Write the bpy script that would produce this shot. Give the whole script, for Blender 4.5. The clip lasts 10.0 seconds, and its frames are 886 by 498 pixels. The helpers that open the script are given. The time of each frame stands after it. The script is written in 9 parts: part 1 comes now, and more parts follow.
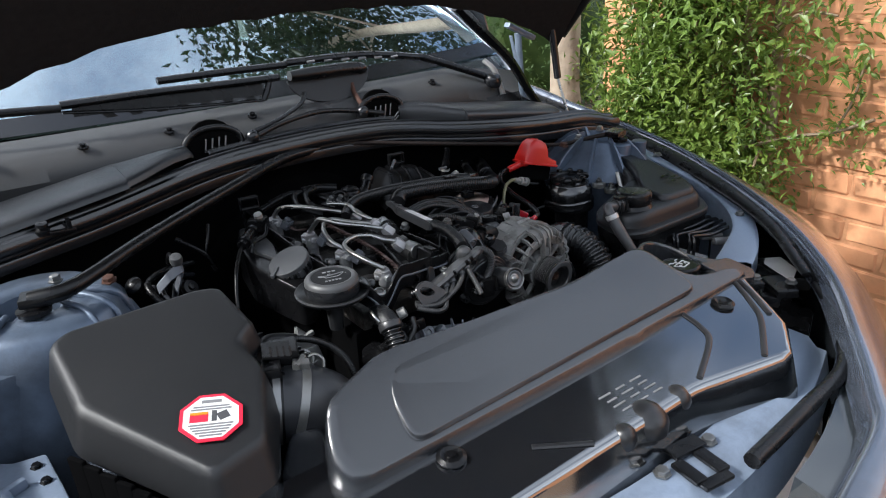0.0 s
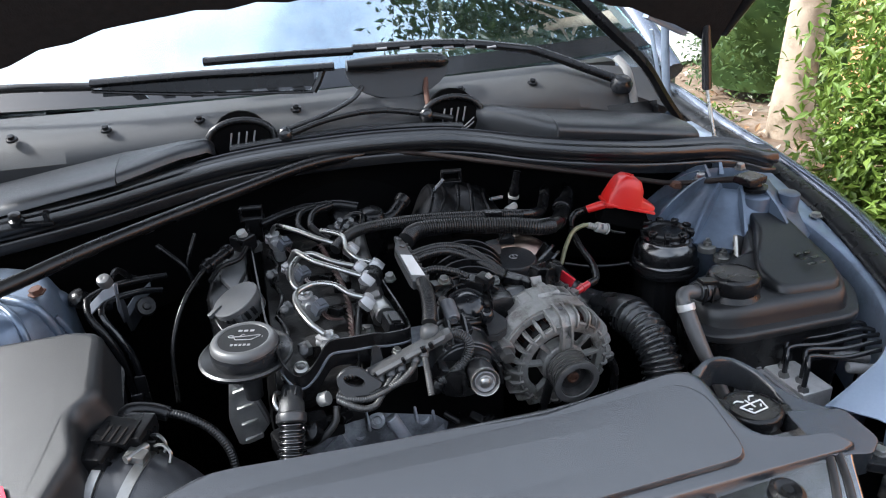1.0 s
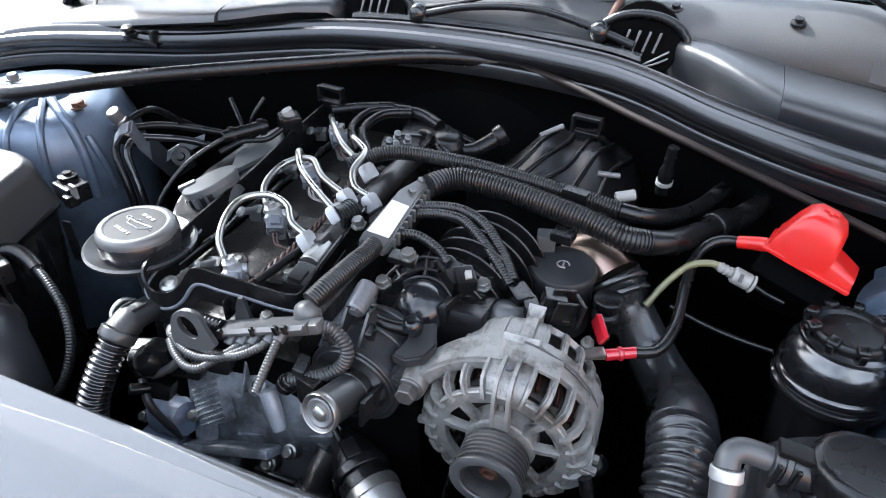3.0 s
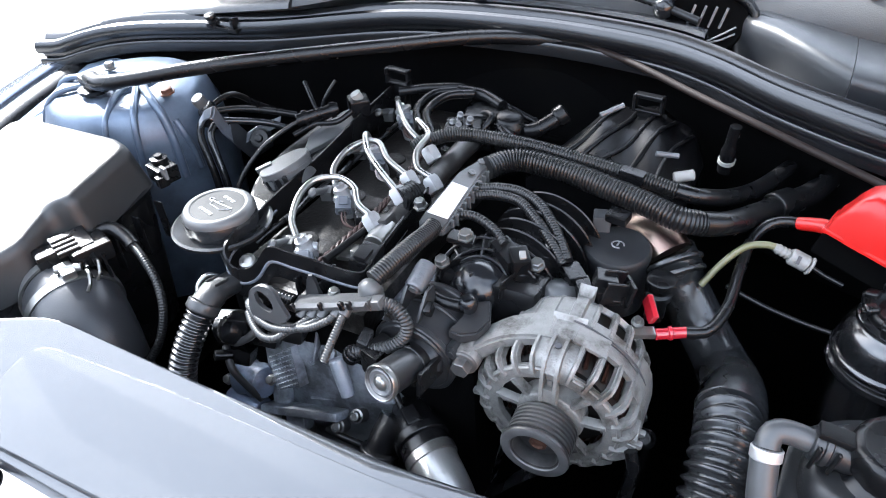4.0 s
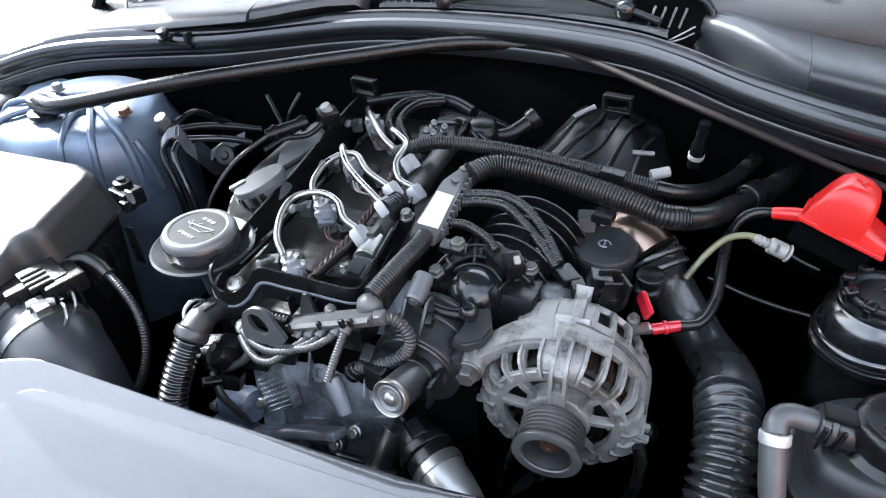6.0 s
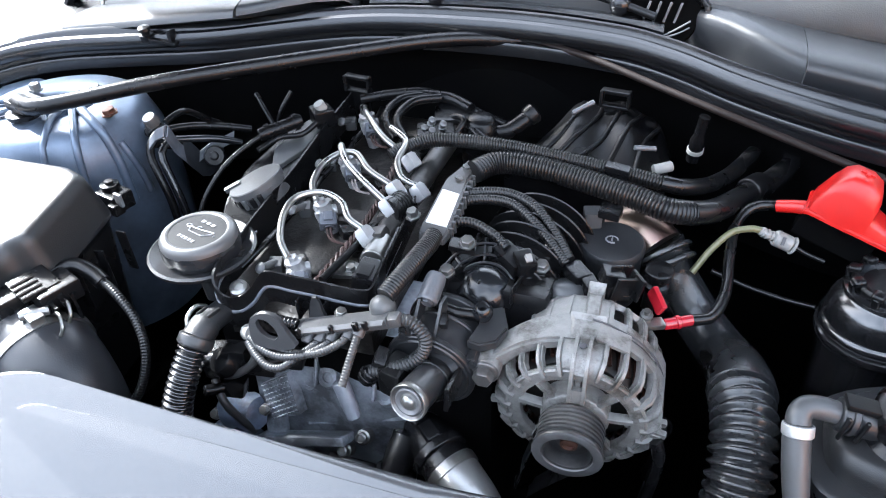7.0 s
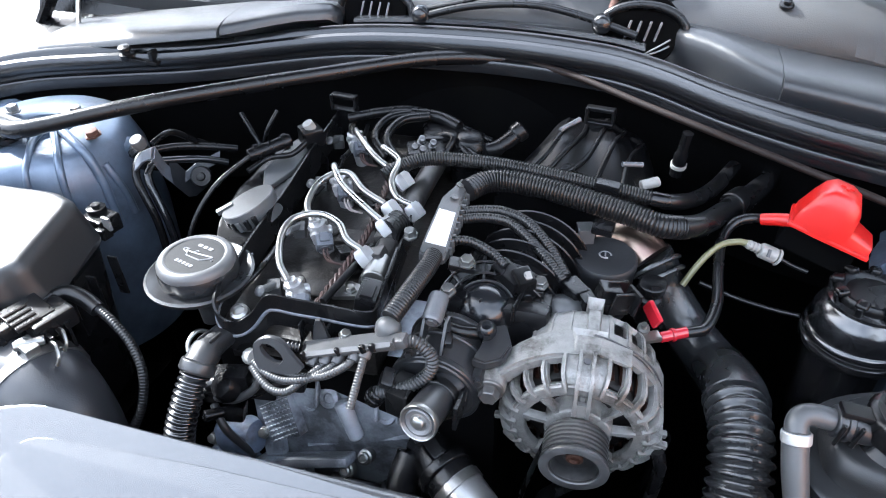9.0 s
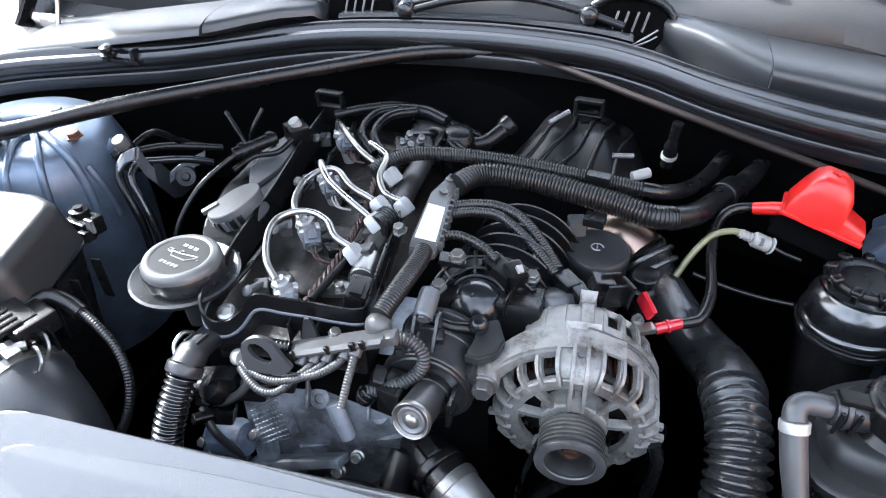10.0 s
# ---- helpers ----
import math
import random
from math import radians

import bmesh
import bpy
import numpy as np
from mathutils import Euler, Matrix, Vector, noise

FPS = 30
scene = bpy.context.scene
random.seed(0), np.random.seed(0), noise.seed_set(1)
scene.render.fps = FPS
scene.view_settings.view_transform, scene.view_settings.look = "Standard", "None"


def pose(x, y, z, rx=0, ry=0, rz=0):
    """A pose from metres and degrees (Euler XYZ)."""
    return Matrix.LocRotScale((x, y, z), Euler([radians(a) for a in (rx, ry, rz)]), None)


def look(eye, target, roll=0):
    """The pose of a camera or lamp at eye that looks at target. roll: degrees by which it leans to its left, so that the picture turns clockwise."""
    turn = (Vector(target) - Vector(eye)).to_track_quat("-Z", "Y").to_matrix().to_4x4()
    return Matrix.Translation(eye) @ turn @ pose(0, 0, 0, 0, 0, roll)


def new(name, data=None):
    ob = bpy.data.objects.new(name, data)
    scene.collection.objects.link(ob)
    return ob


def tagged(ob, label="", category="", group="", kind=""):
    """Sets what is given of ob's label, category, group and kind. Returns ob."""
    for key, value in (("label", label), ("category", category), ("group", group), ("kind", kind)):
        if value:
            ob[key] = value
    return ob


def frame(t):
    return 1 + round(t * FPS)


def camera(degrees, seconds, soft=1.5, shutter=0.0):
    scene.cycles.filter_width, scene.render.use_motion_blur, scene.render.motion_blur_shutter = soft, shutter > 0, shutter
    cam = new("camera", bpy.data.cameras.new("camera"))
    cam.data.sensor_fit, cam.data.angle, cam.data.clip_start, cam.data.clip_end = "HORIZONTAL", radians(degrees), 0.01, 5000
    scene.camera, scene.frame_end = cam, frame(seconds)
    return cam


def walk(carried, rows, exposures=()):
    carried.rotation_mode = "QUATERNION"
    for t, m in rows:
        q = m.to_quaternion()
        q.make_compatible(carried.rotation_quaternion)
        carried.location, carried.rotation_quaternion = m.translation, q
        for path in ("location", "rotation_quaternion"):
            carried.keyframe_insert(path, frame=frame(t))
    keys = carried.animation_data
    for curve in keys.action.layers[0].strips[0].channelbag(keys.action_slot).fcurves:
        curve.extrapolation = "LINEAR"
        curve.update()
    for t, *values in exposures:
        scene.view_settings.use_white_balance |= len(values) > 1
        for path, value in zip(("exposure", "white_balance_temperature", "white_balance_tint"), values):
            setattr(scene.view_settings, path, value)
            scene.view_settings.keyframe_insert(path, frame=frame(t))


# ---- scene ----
cam = camera(65.2, 10.0, soft=1.05)
PATH = [
    (0, (-0.5983, -0.1853, 1.2557), (0.4863, 1.2811, 0.4352), -2.52),
    (0.5, (-0.3661, -0.1078, 1.2789), (0.5529, 1.4489, 0.4231), -2.42),
    (1, (-0.1594, -0.0911, 1.2671), (0.2960, 1.6338, 0.3629), -2.55),
    (1.5, (0.0236, -0.0890, 1.2610), (0.1406, 1.6461, 0.2732), -1.16),
    (2, (0.1091, 0.0115, 1.2227), (-0.0386, 1.7193, 0.1924), -0.70),
    (2.2, (0.1360, 0.0548, 1.2119), (-0.0931, 1.7388, 0.1576), -2.11),
    (3.3, (0.2910, 0.2083, 1.1833), (-0.4482, 1.6670, 0.0319), -0.48),
    (3.5, (0.2979, 0.2031, 1.1910), (-0.4939, 1.6178, 0.0198), -2.60),
    (4, (0.2870, 0.1839, 1.2152), (-0.5101, 1.5732, 0.0175), -3.77),
    (4.5, (0.2732, 0.1709, 1.2278), (-0.5124, 1.5934, 0.0618), -3.91),
    (5, (0.2652, 0.1622, 1.2266), (-0.4751, 1.6050, 0.0561), -4.37),
    (5.5, (0.2554, 0.1683, 1.2248), (-0.4330, 1.6202, 0.0341), -4.12),
    (7, (0.1963, 0.1622, 1.2192), (-0.3490, 1.6575, 0.0082), -2.50),
    (7.5, (0.1816, 0.1602, 1.2271), (-0.3265, 1.6742, 0.0231), -2.35),
    (8, (0.1727, 0.1612, 1.2282), (-0.3064, 1.6791, 0.0171), -1.99),
    (8.5, (0.1678, 0.1573, 1.2281), (-0.2961, 1.6835, 0.0215), -1.61),
    (9, (0.1628, 0.1523, 1.2339), (-0.2828, 1.6919, 0.0376), -1.34),
    (9.5, (0.1618, 0.1515, 1.2290), (-0.2754, 1.6980, 0.0385), -1.55),
    (10, (0.1628, 0.1575, 1.2232), (-0.2599, 1.7046, 0.0283), -1.97),
]
EXPOSURES = [(0, 0.34, 6000, 8), (0.5, 0.80, 6000, 8), (1.0, 1.18, 5900, 8), (2.0, 1.62, 5750, 8), (3.3, 2.20, 5750, 8), (4.0, 2.33, 5750, 8), (4.5, 2.28, 5750, 8), (5.0, 2.20, 5750, 8), (5.6, 2.17, 5750, 8), (7.0, 2.26, 5700, 8), (10.0, 2.32, 5700, 8)]
walk(cam, [(t, look(eye, target, roll)) for t, eye, target, roll in PATH], EXPOSURES)

# ---- world, sun and sky ----
SUN_DIR = Vector((-0.72, 0.25, 0.65)).normalized()
world = bpy.data.worlds.new("sky")
scene.world = world
world.use_nodes = True
wn, wl = world.node_tree.nodes, world.node_tree.links
sky = wn.new("ShaderNodeTexSky")
sky.sky_type = "NISHITA"
sky.sun_disc = False
sky.sun_elevation = math.asin(SUN_DIR.z)
sky.sun_rotation = math.atan2(SUN_DIR.x, SUN_DIR.y)
sky.air_density, sky.dust_density, sky.ozone_density = 1.0, 4.0, 1.2
clouds = wn.new("ShaderNodeTexNoise")
clouds.inputs["Scale"].default_value = 1.7
clouds.inputs["Detail"].default_value = 6.0
clouds.inputs["Roughness"].default_value = 0.55
sky_co = wn.new("ShaderNodeTexCoord")
wl.new(sky_co.outputs["Generated"], clouds.inputs["Vector"])
cover_ramp = wn.new("ShaderNodeValToRGB")
cover_ramp.color_ramp.elements[0].position = 0.30
cover_ramp.color_ramp.elements[1].position = 0.74
wl.new(clouds.outputs["Fac"], cover_ramp.inputs["Fac"])
cloud_mix = wn.new("ShaderNodeMixRGB")
cloud_mix.inputs["Color2"].default_value = (13.0, 13.2, 13.6, 1)
wl.new(cover_ramp.outputs["Color"], cloud_mix.inputs["Fac"])
wl.new(sky.outputs["Color"], cloud_mix.inputs["Color1"])
wl.new(cloud_mix.outputs["Color"], wn["Background"].inputs["Color"])
wn["Background"].inputs["Strength"].default_value = 0.15

sun_data = bpy.data.lights.new("sun", "SUN")
sun_data.energy, sun_data.angle, sun_data.color = 5.0, radians(5.0), (1.0, 0.96, 0.90)
sun = new("sun", sun_data)
sun.matrix_world = look(SUN_DIR * 20, (0, 0, 0))


# ---- materials ----
def mat(name, base, rough=0.5, metal=0.0, var=0.25, scale=30.0, bump=0.0, bump_scale=400.0, coat=0.0,
        stain=None, stain_scale=8.0, stain_at=(0.5, 0.7), rough_var=0.12, spec=0.5, per_object=0.0):
    """A surface with colour, gloss and relief that vary at two scales."""
    m = bpy.data.materials.new(name)
    m.use_nodes = True
    n, l = m.node_tree.nodes, m.node_tree.links
    b = n["Principled BSDF"]
    co = n.new("ShaderNodeTexCoord")
    fine = n.new("ShaderNodeTexNoise")
    fine.inputs["Scale"].default_value = scale
    fine.inputs["Detail"].default_value = 5.0
    l.new(co.outputs["Object"], fine.inputs["Vector"])
    dark = n.new("ShaderNodeMixRGB")
    dark.inputs["Color1"].default_value = tuple(c * (1 - var) for c in base) + (1,)
    dark.inputs["Color2"].default_value = tuple(min(1, c * (1 + var)) for c in base) + (1,)
    l.new(fine.outputs["Fac"], dark.inputs["Fac"])
    colour = dark.outputs["Color"]
    if stain:
        big = n.new("ShaderNodeTexNoise")
        big.inputs["Scale"].default_value = stain_scale
        big.inputs["Detail"].default_value = 8.0
        big.inputs["Roughness"].default_value = 0.65
        l.new(co.outputs["Object"], big.inputs["Vector"])
        ramp = n.new("ShaderNodeValToRGB")
        ramp.color_ramp.elements[0].position, ramp.color_ramp.elements[1].position = stain_at
        l.new(big.outputs["Fac"], ramp.inputs["Fac"])
        mix = n.new("ShaderNodeMixRGB")
        mix.inputs["Color2"].default_value = tuple(stain) + (1,)
        l.new(ramp.outputs["Color"], mix.inputs["Fac"])
        l.new(colour, mix.inputs["Color1"])
        colour = mix.outputs["Color"]
    if per_object:
        info = n.new("ShaderNodeObjectInfo")
        hsv = n.new("ShaderNodeHueSaturation")
        span = n.new("ShaderNodeMapRange")
        span.inputs["To Min"].default_value, span.inputs["To Max"].default_value = 1 - per_object, 1 + per_object
        l.new(info.outputs["Random"], span.inputs["Value"])
        l.new(span.outputs["Result"], hsv.inputs["Value"])
        l.new(colour, hsv.inputs["Color"])
        colour = hsv.outputs["Color"]
    l.new(colour, b.inputs["Base Color"])
    gloss = n.new("ShaderNodeTexNoise")
    gloss.inputs["Scale"].default_value = scale * 0.4
    gloss.inputs["Detail"].default_value = 4.0
    l.new(co.outputs["Object"], gloss.inputs["Vector"])
    span = n.new("ShaderNodeMapRange")
    span.inputs["To Min"].default_value, span.inputs["To Max"].default_value = max(0.02, rough - rough_var), min(1, rough + rough_var)
    l.new(gloss.outputs["Fac"], span.inputs["Value"])
    l.new(span.outputs["Result"], b.inputs["Roughness"])
    b.inputs["Metallic"].default_value = metal
    b.inputs["Specular IOR Level"].default_value = spec
    b.inputs["Coat Weight"].default_value = coat
    b.inputs["Coat Roughness"].default_value = 0.04
    if bump:
        grain = n.new("ShaderNodeTexNoise")
        grain.inputs["Scale"].default_value = bump_scale
        grain.inputs["Detail"].default_value = 3.0
        l.new(co.outputs["Object"], grain.inputs["Vector"])
        bp = n.new("ShaderNodeBump")
        bp.inputs["Strength"].default_value = bump
        bp.inputs["Distance"].default_value = 0.001
        l.new(grain.outputs["Fac"], bp.inputs["Height"])
        l.new(bp.outputs["Normal"], b.inputs["Normal"])
    return m


PLASTIC = mat("black_plastic", (0.0045, 0.0045, 0.005), 0.27, var=0.3, scale=60, bump=0.2, bump_scale=900, stain=(0.014, 0.0135, 0.013), stain_scale=14, stain_at=(0.55, 0.85), spec=0.3)
SATIN = mat("grained_plastic", (0.014, 0.0148, 0.0165), 0.46, var=0.2, scale=25, bump=0.35, bump_scale=1500, stain=(0.024, 0.0245, 0.026), stain_scale=7, stain_at=(0.5, 0.85), rough_var=0.06, spec=0.36)
COVER = mat("dusty_cover_plastic", (0.019, 0.0208, 0.024), 0.23, var=0.22, scale=140, bump=0.16, bump_scale=1500, stain=(0.026, 0.0275, 0.030), stain_scale=6, stain_at=(0.45, 0.85), rough_var=0.06, spec=1.0)
LIDBLACK = mat("lid_plastic", (0.008, 0.0084, 0.0094), 0.42, var=0.2, scale=25, bump=0.35, bump_scale=1500, stain=(0.013, 0.013, 0.0135), stain_scale=7, stain_at=(0.5, 0.85), rough_var=0.05, spec=0.5)
CLEARRED = mat("clear_red_sleeve", (0.30, 0.010, 0.018), 0.16, var=0.3, scale=60, coat=0.5)
CASTBLUE = mat("blue_grey_casting", (0.34, 0.365, 0.41), 0.38, metal=0.4, var=0.35, scale=45, bump=0.5, bump_scale=300, stain=(0.10, 0.105, 0.115), stain_scale=16, stain_at=(0.45, 0.62))
THINCON = mat("grey_thin_conduit", (0.024, 0.0242, 0.025), 0.36, var=0.3, scale=40, stain=(0.07, 0.068, 0.064), stain_scale=18, stain_at=(0.5, 0.8), spec=0.4)
GLOSSBLACK = mat("gloss_black", (0.006, 0.0065, 0.008), 0.24, var=0.3, scale=12, coat=0.2, stain=(0.016, 0.016, 0.016), stain_scale=9, stain_at=(0.6, 0.85), rough_var=0.08, spec=0.4)
RUBBER = mat("rubber", (0.0045, 0.0045, 0.005), 0.28, var=0.3, scale=50, bump=0.15, bump_scale=700, stain=(0.014, 0.0135, 0.013), stain_scale=12, stain_at=(0.58, 0.85), spec=0.36)
CONDUIT = mat("conduit_plastic", (0.007, 0.007, 0.0075), 0.30, var=0.35, scale=40, stain=(0.03, 0.029, 0.028), stain_scale=18, stain_at=(0.52, 0.8), spec=0.38)
PAINT = mat("silver_blue_paint", (0.20, 0.245, 0.32), 0.34, metal=0.3, var=0.08, scale=300, coat=0.35, stain=(0.06, 0.068, 0.08), stain_scale=7, stain_at=(0.5, 0.8))
OUTPAINT = mat("outer_paint", (0.13, 0.15, 0.19), 0.25, metal=0.7, var=0.08, scale=500, coat=1.0, stain=(0.09, 0.10, 0.12), stain_scale=5, rough_var=0.05)
ALU = mat("cast_aluminium", (0.215, 0.212, 0.204), 0.46, metal=0.45, var=0.28, scale=140, bump=0.7, bump_scale=600, stain=(0.070, 0.064, 0.056), stain_scale=38, stain_at=(0.50, 0.66))
DARKCAST = mat("dark_cast_metal", (0.12, 0.125, 0.135), 0.45, metal=0.5, var=0.4, scale=45, bump=0.5, bump_scale=300, stain=(0.22, 0.24, 0.27), stain_scale=11, stain_at=(0.5, 0.75))
STEEL = mat("bright_steel", (0.36, 0.36, 0.345), 0.30, metal=0.95, var=0.15, scale=60, stain=(0.20, 0.185, 0.165), stain_scale=22, stain_at=(0.5, 0.8))
ZINC = mat("zinc_plate", (0.25, 0.25, 0.245), 0.36, metal=0.9, var=0.2, scale=60, stain=(0.16, 0.15, 0.13), stain_scale=25, stain_at=(0.45, 0.8))
RUST = mat("rusty_bolt", (0.06, 0.024, 0.014), 0.75, metal=0.2, var=0.5, scale=200, bump=0.5)
SEAL = mat("seal_rubber", (0.0065, 0.0068, 0.0078), 0.20, var=0.3, scale=50, bump=0.15, bump_scale=700, stain=(0.012, 0.012, 0.012), stain_scale=12, stain_at=(0.58, 0.85), spec=0.6)
RED = mat("red_plastic", (0.44, 0.010, 0.008), 0.34, var=0.1, scale=40, bump=0.1, stain=(0.50, 0.02, 0.015), stain_scale=20, stain_at=(0.6, 0.9))
GREY = mat("grey_plastic", (0.16, 0.16, 0.165), 0.45, var=0.2, scale=60, stain=(0.08, 0.08, 0.08), stain_scale=30)
PALE = mat("pale_plastic", (0.22, 0.216, 0.205), 0.5, var=0.15, scale=50, stain=(0.16, 0.15, 0.135), stain_scale=30)
LABEL = mat("paper_label", (0.60, 0.60, 0.59), 0.6, var=0.08, scale=60)
PRINT = mat("grey_print", (0.16, 0.16, 0.165), 0.5, var=0.1, scale=60)
INK = mat("label_ink", (0.05, 0.05, 0.055), 0.6)
STICKRED = mat("sticker_red", (0.70, 0.02, 0.05), 0.4, var=0.05)
STICKORANGE = mat("sticker_orange", (0.80, 0.22, 0.02), 0.4, var=0.05)
COPPER = mat("heat_tinted_steel", (0.20, 0.155, 0.125), 0.30, metal=1.0, var=0.2, scale=30, stain=(0.22, 0.14, 0.12), stain_scale=20, stain_at=(0.45, 0.65))
PANEL = mat("panel_gloss", (0.008, 0.009, 0.011), 0.12, var=0.2, scale=6, coat=1.0, bump=0.015, bump_scale=12, spec=1.0, stain=(0.016, 0.016, 0.017), stain_scale=5, stain_at=(0.5, 0.9), rough_var=0.06)
PANEL.node_tree.nodes["Principled BSDF"].inputs["Coat IOR"].default_value = 2.7
PANEL.node_tree.nodes["Principled BSDF"].inputs["Coat Roughness"].default_value = 0.10
PANELTRIM = mat("panel_worn_gloss", (0.012, 0.012, 0.013), 0.34, var=0.3, scale=20, bump=0.1, bump_scale=300, stain=(0.03, 0.028, 0.026), stain_scale=12, stain_at=(0.5, 0.85), rough_var=0.08)
DULLBLACK = mat("dull_black_plastic", (0.004, 0.004, 0.0045), 0.26, var=0.3, scale=60, bump=0.2, bump_scale=900, stain=(0.010, 0.0095, 0.009), stain_scale=14, stain_at=(0.55, 0.85), spec=0.22)
HOUSING = mat("filter_housing_plastic", (0.012, 0.0132, 0.0155), 0.35, var=0.2, scale=25, bump=0.3, bump_scale=1500, stain=(0.012, 0.012, 0.0125), stain_scale=7, stain_at=(0.5, 0.85), rough_var=0.05, spec=0.58)
# darker than PAINT: shade on the cast towers is put into this blue
TOWERCAST = mat("shaded_blue_cast", (0.095, 0.122, 0.168), 0.36, metal=0.4, var=0.2, scale=60, bump=0.2, bump_scale=300, stain=(0.045, 0.052, 0.065), stain_scale=12, stain_at=(0.45, 0.75))
BROWNROD = mat("worn_brown_rod", (0.012, 0.0075, 0.006), 0.62, metal=0.0, spec=0.25, var=0.3, scale=60)
YELLOWHOSE = mat("clear_hose", (0.13, 0.125, 0.065), 0.3, var=0.3, scale=30)
FELT = mat("bonnet_felt", (0.012, 0.0105, 0.010), 0.95, var=0.4, scale=90, bump=0.8, bump_scale=350, spec=0.1)
CABIN = mat("cabin_trim", (0.012, 0.012, 0.012), 0.8, var=0.3, scale=20, bump=0.3)
# nearly no reflectance: deep engine bay shade put into the colour
BLACKHOLE = mat("shade_black", (0.0016, 0.0016, 0.0018), 0.95, var=0.4, scale=15, stain=(0.003, 0.003, 0.0028), spec=0.03)
HEDGELEAF = mat("hedge_leaf", (0.13, 0.21, 0.035), 0.4, var=0.5, scale=14, stain=(0.20, 0.26, 0.05), stain_scale=5, stain_at=(0.4, 0.75))
CONIFER = mat("conifer_leaf", (0.05, 0.10, 0.025), 0.6, var=0.5, scale=10, stain=(0.11, 0.16, 0.035), stain_scale=5, stain_at=(0.45, 0.8))
FARLEAF = mat("tree_leaf", (0.022, 0.036, 0.012), 0.6, var=0.5, scale=3)
BARK = mat("bark", (0.34, 0.27, 0.20), 0.85, var=0.4, scale=25, bump=0.8, bump_scale=60, stain=(0.16, 0.12, 0.08), stain_scale=10)
STEM = mat("hedge_stem", (0.22, 0.16, 0.10), 0.8, var=0.4, scale=40, bump=0.6, bump_scale=120)
BRICK = mat("orange_brick", (0.64, 0.31, 0.155), 0.85, var=0.2, scale=40, bump=0.7, bump_scale=160, stain=(0.56, 0.24, 0.11), stain_scale=6, stain_at=(0.4, 0.8), per_object=0.10)
MORTAR = mat("painted_mortar", (0.56, 0.28, 0.14), 0.9, var=0.25, scale=60, bump=0.8, bump_scale=250, stain=(0.36, 0.16, 0.075), stain_scale=9)
GROUND = mat("garden_soil", (0.17, 0.115, 0.075), 0.95, var=0.5, scale=30, bump=1.0, bump_scale=40, stain=(0.30, 0.25, 0.20), stain_scale=9, stain_at=(0.5, 0.7))
CONCRETE = mat("pale_concrete", (0.33, 0.32, 0.305), 0.9, var=0.15, scale=40, bump=0.5, bump_scale=90, stain=(0.25, 0.24, 0.225), stain_scale=2)
SLAB = mat("sand_paving", (0.42, 0.33, 0.22), 0.9, var=0.2, scale=30, bump=0.5, bump_scale=120)
LITTER = mat("dry_leaves", (0.33, 0.20, 0.11), 0.85, var=0.5, scale=9, stain=(0.55, 0.50, 0.42), stain_scale=5, stain_at=(0.45, 0.6))
WIRE = mat("brown_wire", (0.045, 0.024, 0.021), 0.5, var=0.5, scale=300)
COWL = mat("cowl_grey", (0.034, 0.0345, 0.036), 0.55, var=0.15, scale=30, bump=0.3, bump_scale=600, stain=(0.040, 0.039, 0.037), stain_scale=5, stain_at=(0.45, 0.8), spec=0.4)
RENDER = mat("unseen_wall_grey", (0.085, 0.086, 0.088), 0.9, var=0.2, scale=20, bump=0.5, bump_scale=60, stain=(0.055, 0.056, 0.058), stain_scale=1.5)
TANK = mat("tank_plastic", (0.0088, 0.0094, 0.0105), 0.34, var=0.25, scale=30, bump=0.25, bump_scale=1200, stain=(0.018, 0.0175, 0.017), stain_scale=9, stain_at=(0.5, 0.85), rough_var=0.07, spec=0.4)
DUCT = mat("satin_duct_rubber", (0.020, 0.021, 0.024), 0.40, var=0.2, scale=30, bump=0.15, bump_scale=600, stain=(0.032, 0.032, 0.033), stain_scale=9, stain_at=(0.5, 0.85), rough_var=0.05)
WORNHOSE = mat("worn_grey_hose", (0.050, 0.051, 0.053), 0.38, var=0.2, scale=40, stain=(0.04, 0.04, 0.04), stain_scale=14)
ALUPALE = mat("bare_aluminium", (0.48, 0.48, 0.475), 0.45, metal=0.5, var=0.15, scale=60, bump=0.2, bump_scale=500, stain=(0.3, 0.3, 0.29), stain_scale=20)
PUMPBLUE = mat("blue_grey_pump", (0.15, 0.185, 0.255), 0.40, metal=0.4, var=0.35, scale=45, bump=0.5, bump_scale=300, stain=(0.06, 0.062, 0.068), stain_scale=20, stain_at=(0.48, 0.66))
BRACKETGREY = mat("dull_bracket_grey", (0.022, 0.024, 0.028), 0.42, metal=0.3, var=0.3, scale=50, stain=(0.04, 0.042, 0.046), stain_scale=20, stain_at=(0.45, 0.75))
INJECTOR = mat("bright_injector_metal", (0.33, 0.33, 0.335), 0.34, metal=0.45, var=0.2, scale=80, bump=0.2, bump_scale=500, stain=(0.20, 0.19, 0.18), stain_scale=40, stain_at=(0.5, 0.75))
WINDING = mat("copper_winding", (0.045, 0.018, 0.012), 0.4, metal=0.6, var=0.4, scale=90)
PLUGGREY = mat("blue_grey_plug", (0.085, 0.092, 0.108), 0.42, var=0.2, scale=60, stain=(0.05, 0.052, 0.058), stain_scale=30)
PALEWIRE = mat("pale_wire", (0.22, 0.19, 0.185), 0.5, var=0.4, scale=300)
PULLEYFACE = mat("pulley_worn_face", (0.13, 0.13, 0.133), 0.42, metal=0.5, var=0.25, scale=60, stain=(0.07, 0.068, 0.066), stain_scale=25, stain_at=(0.45, 0.75))
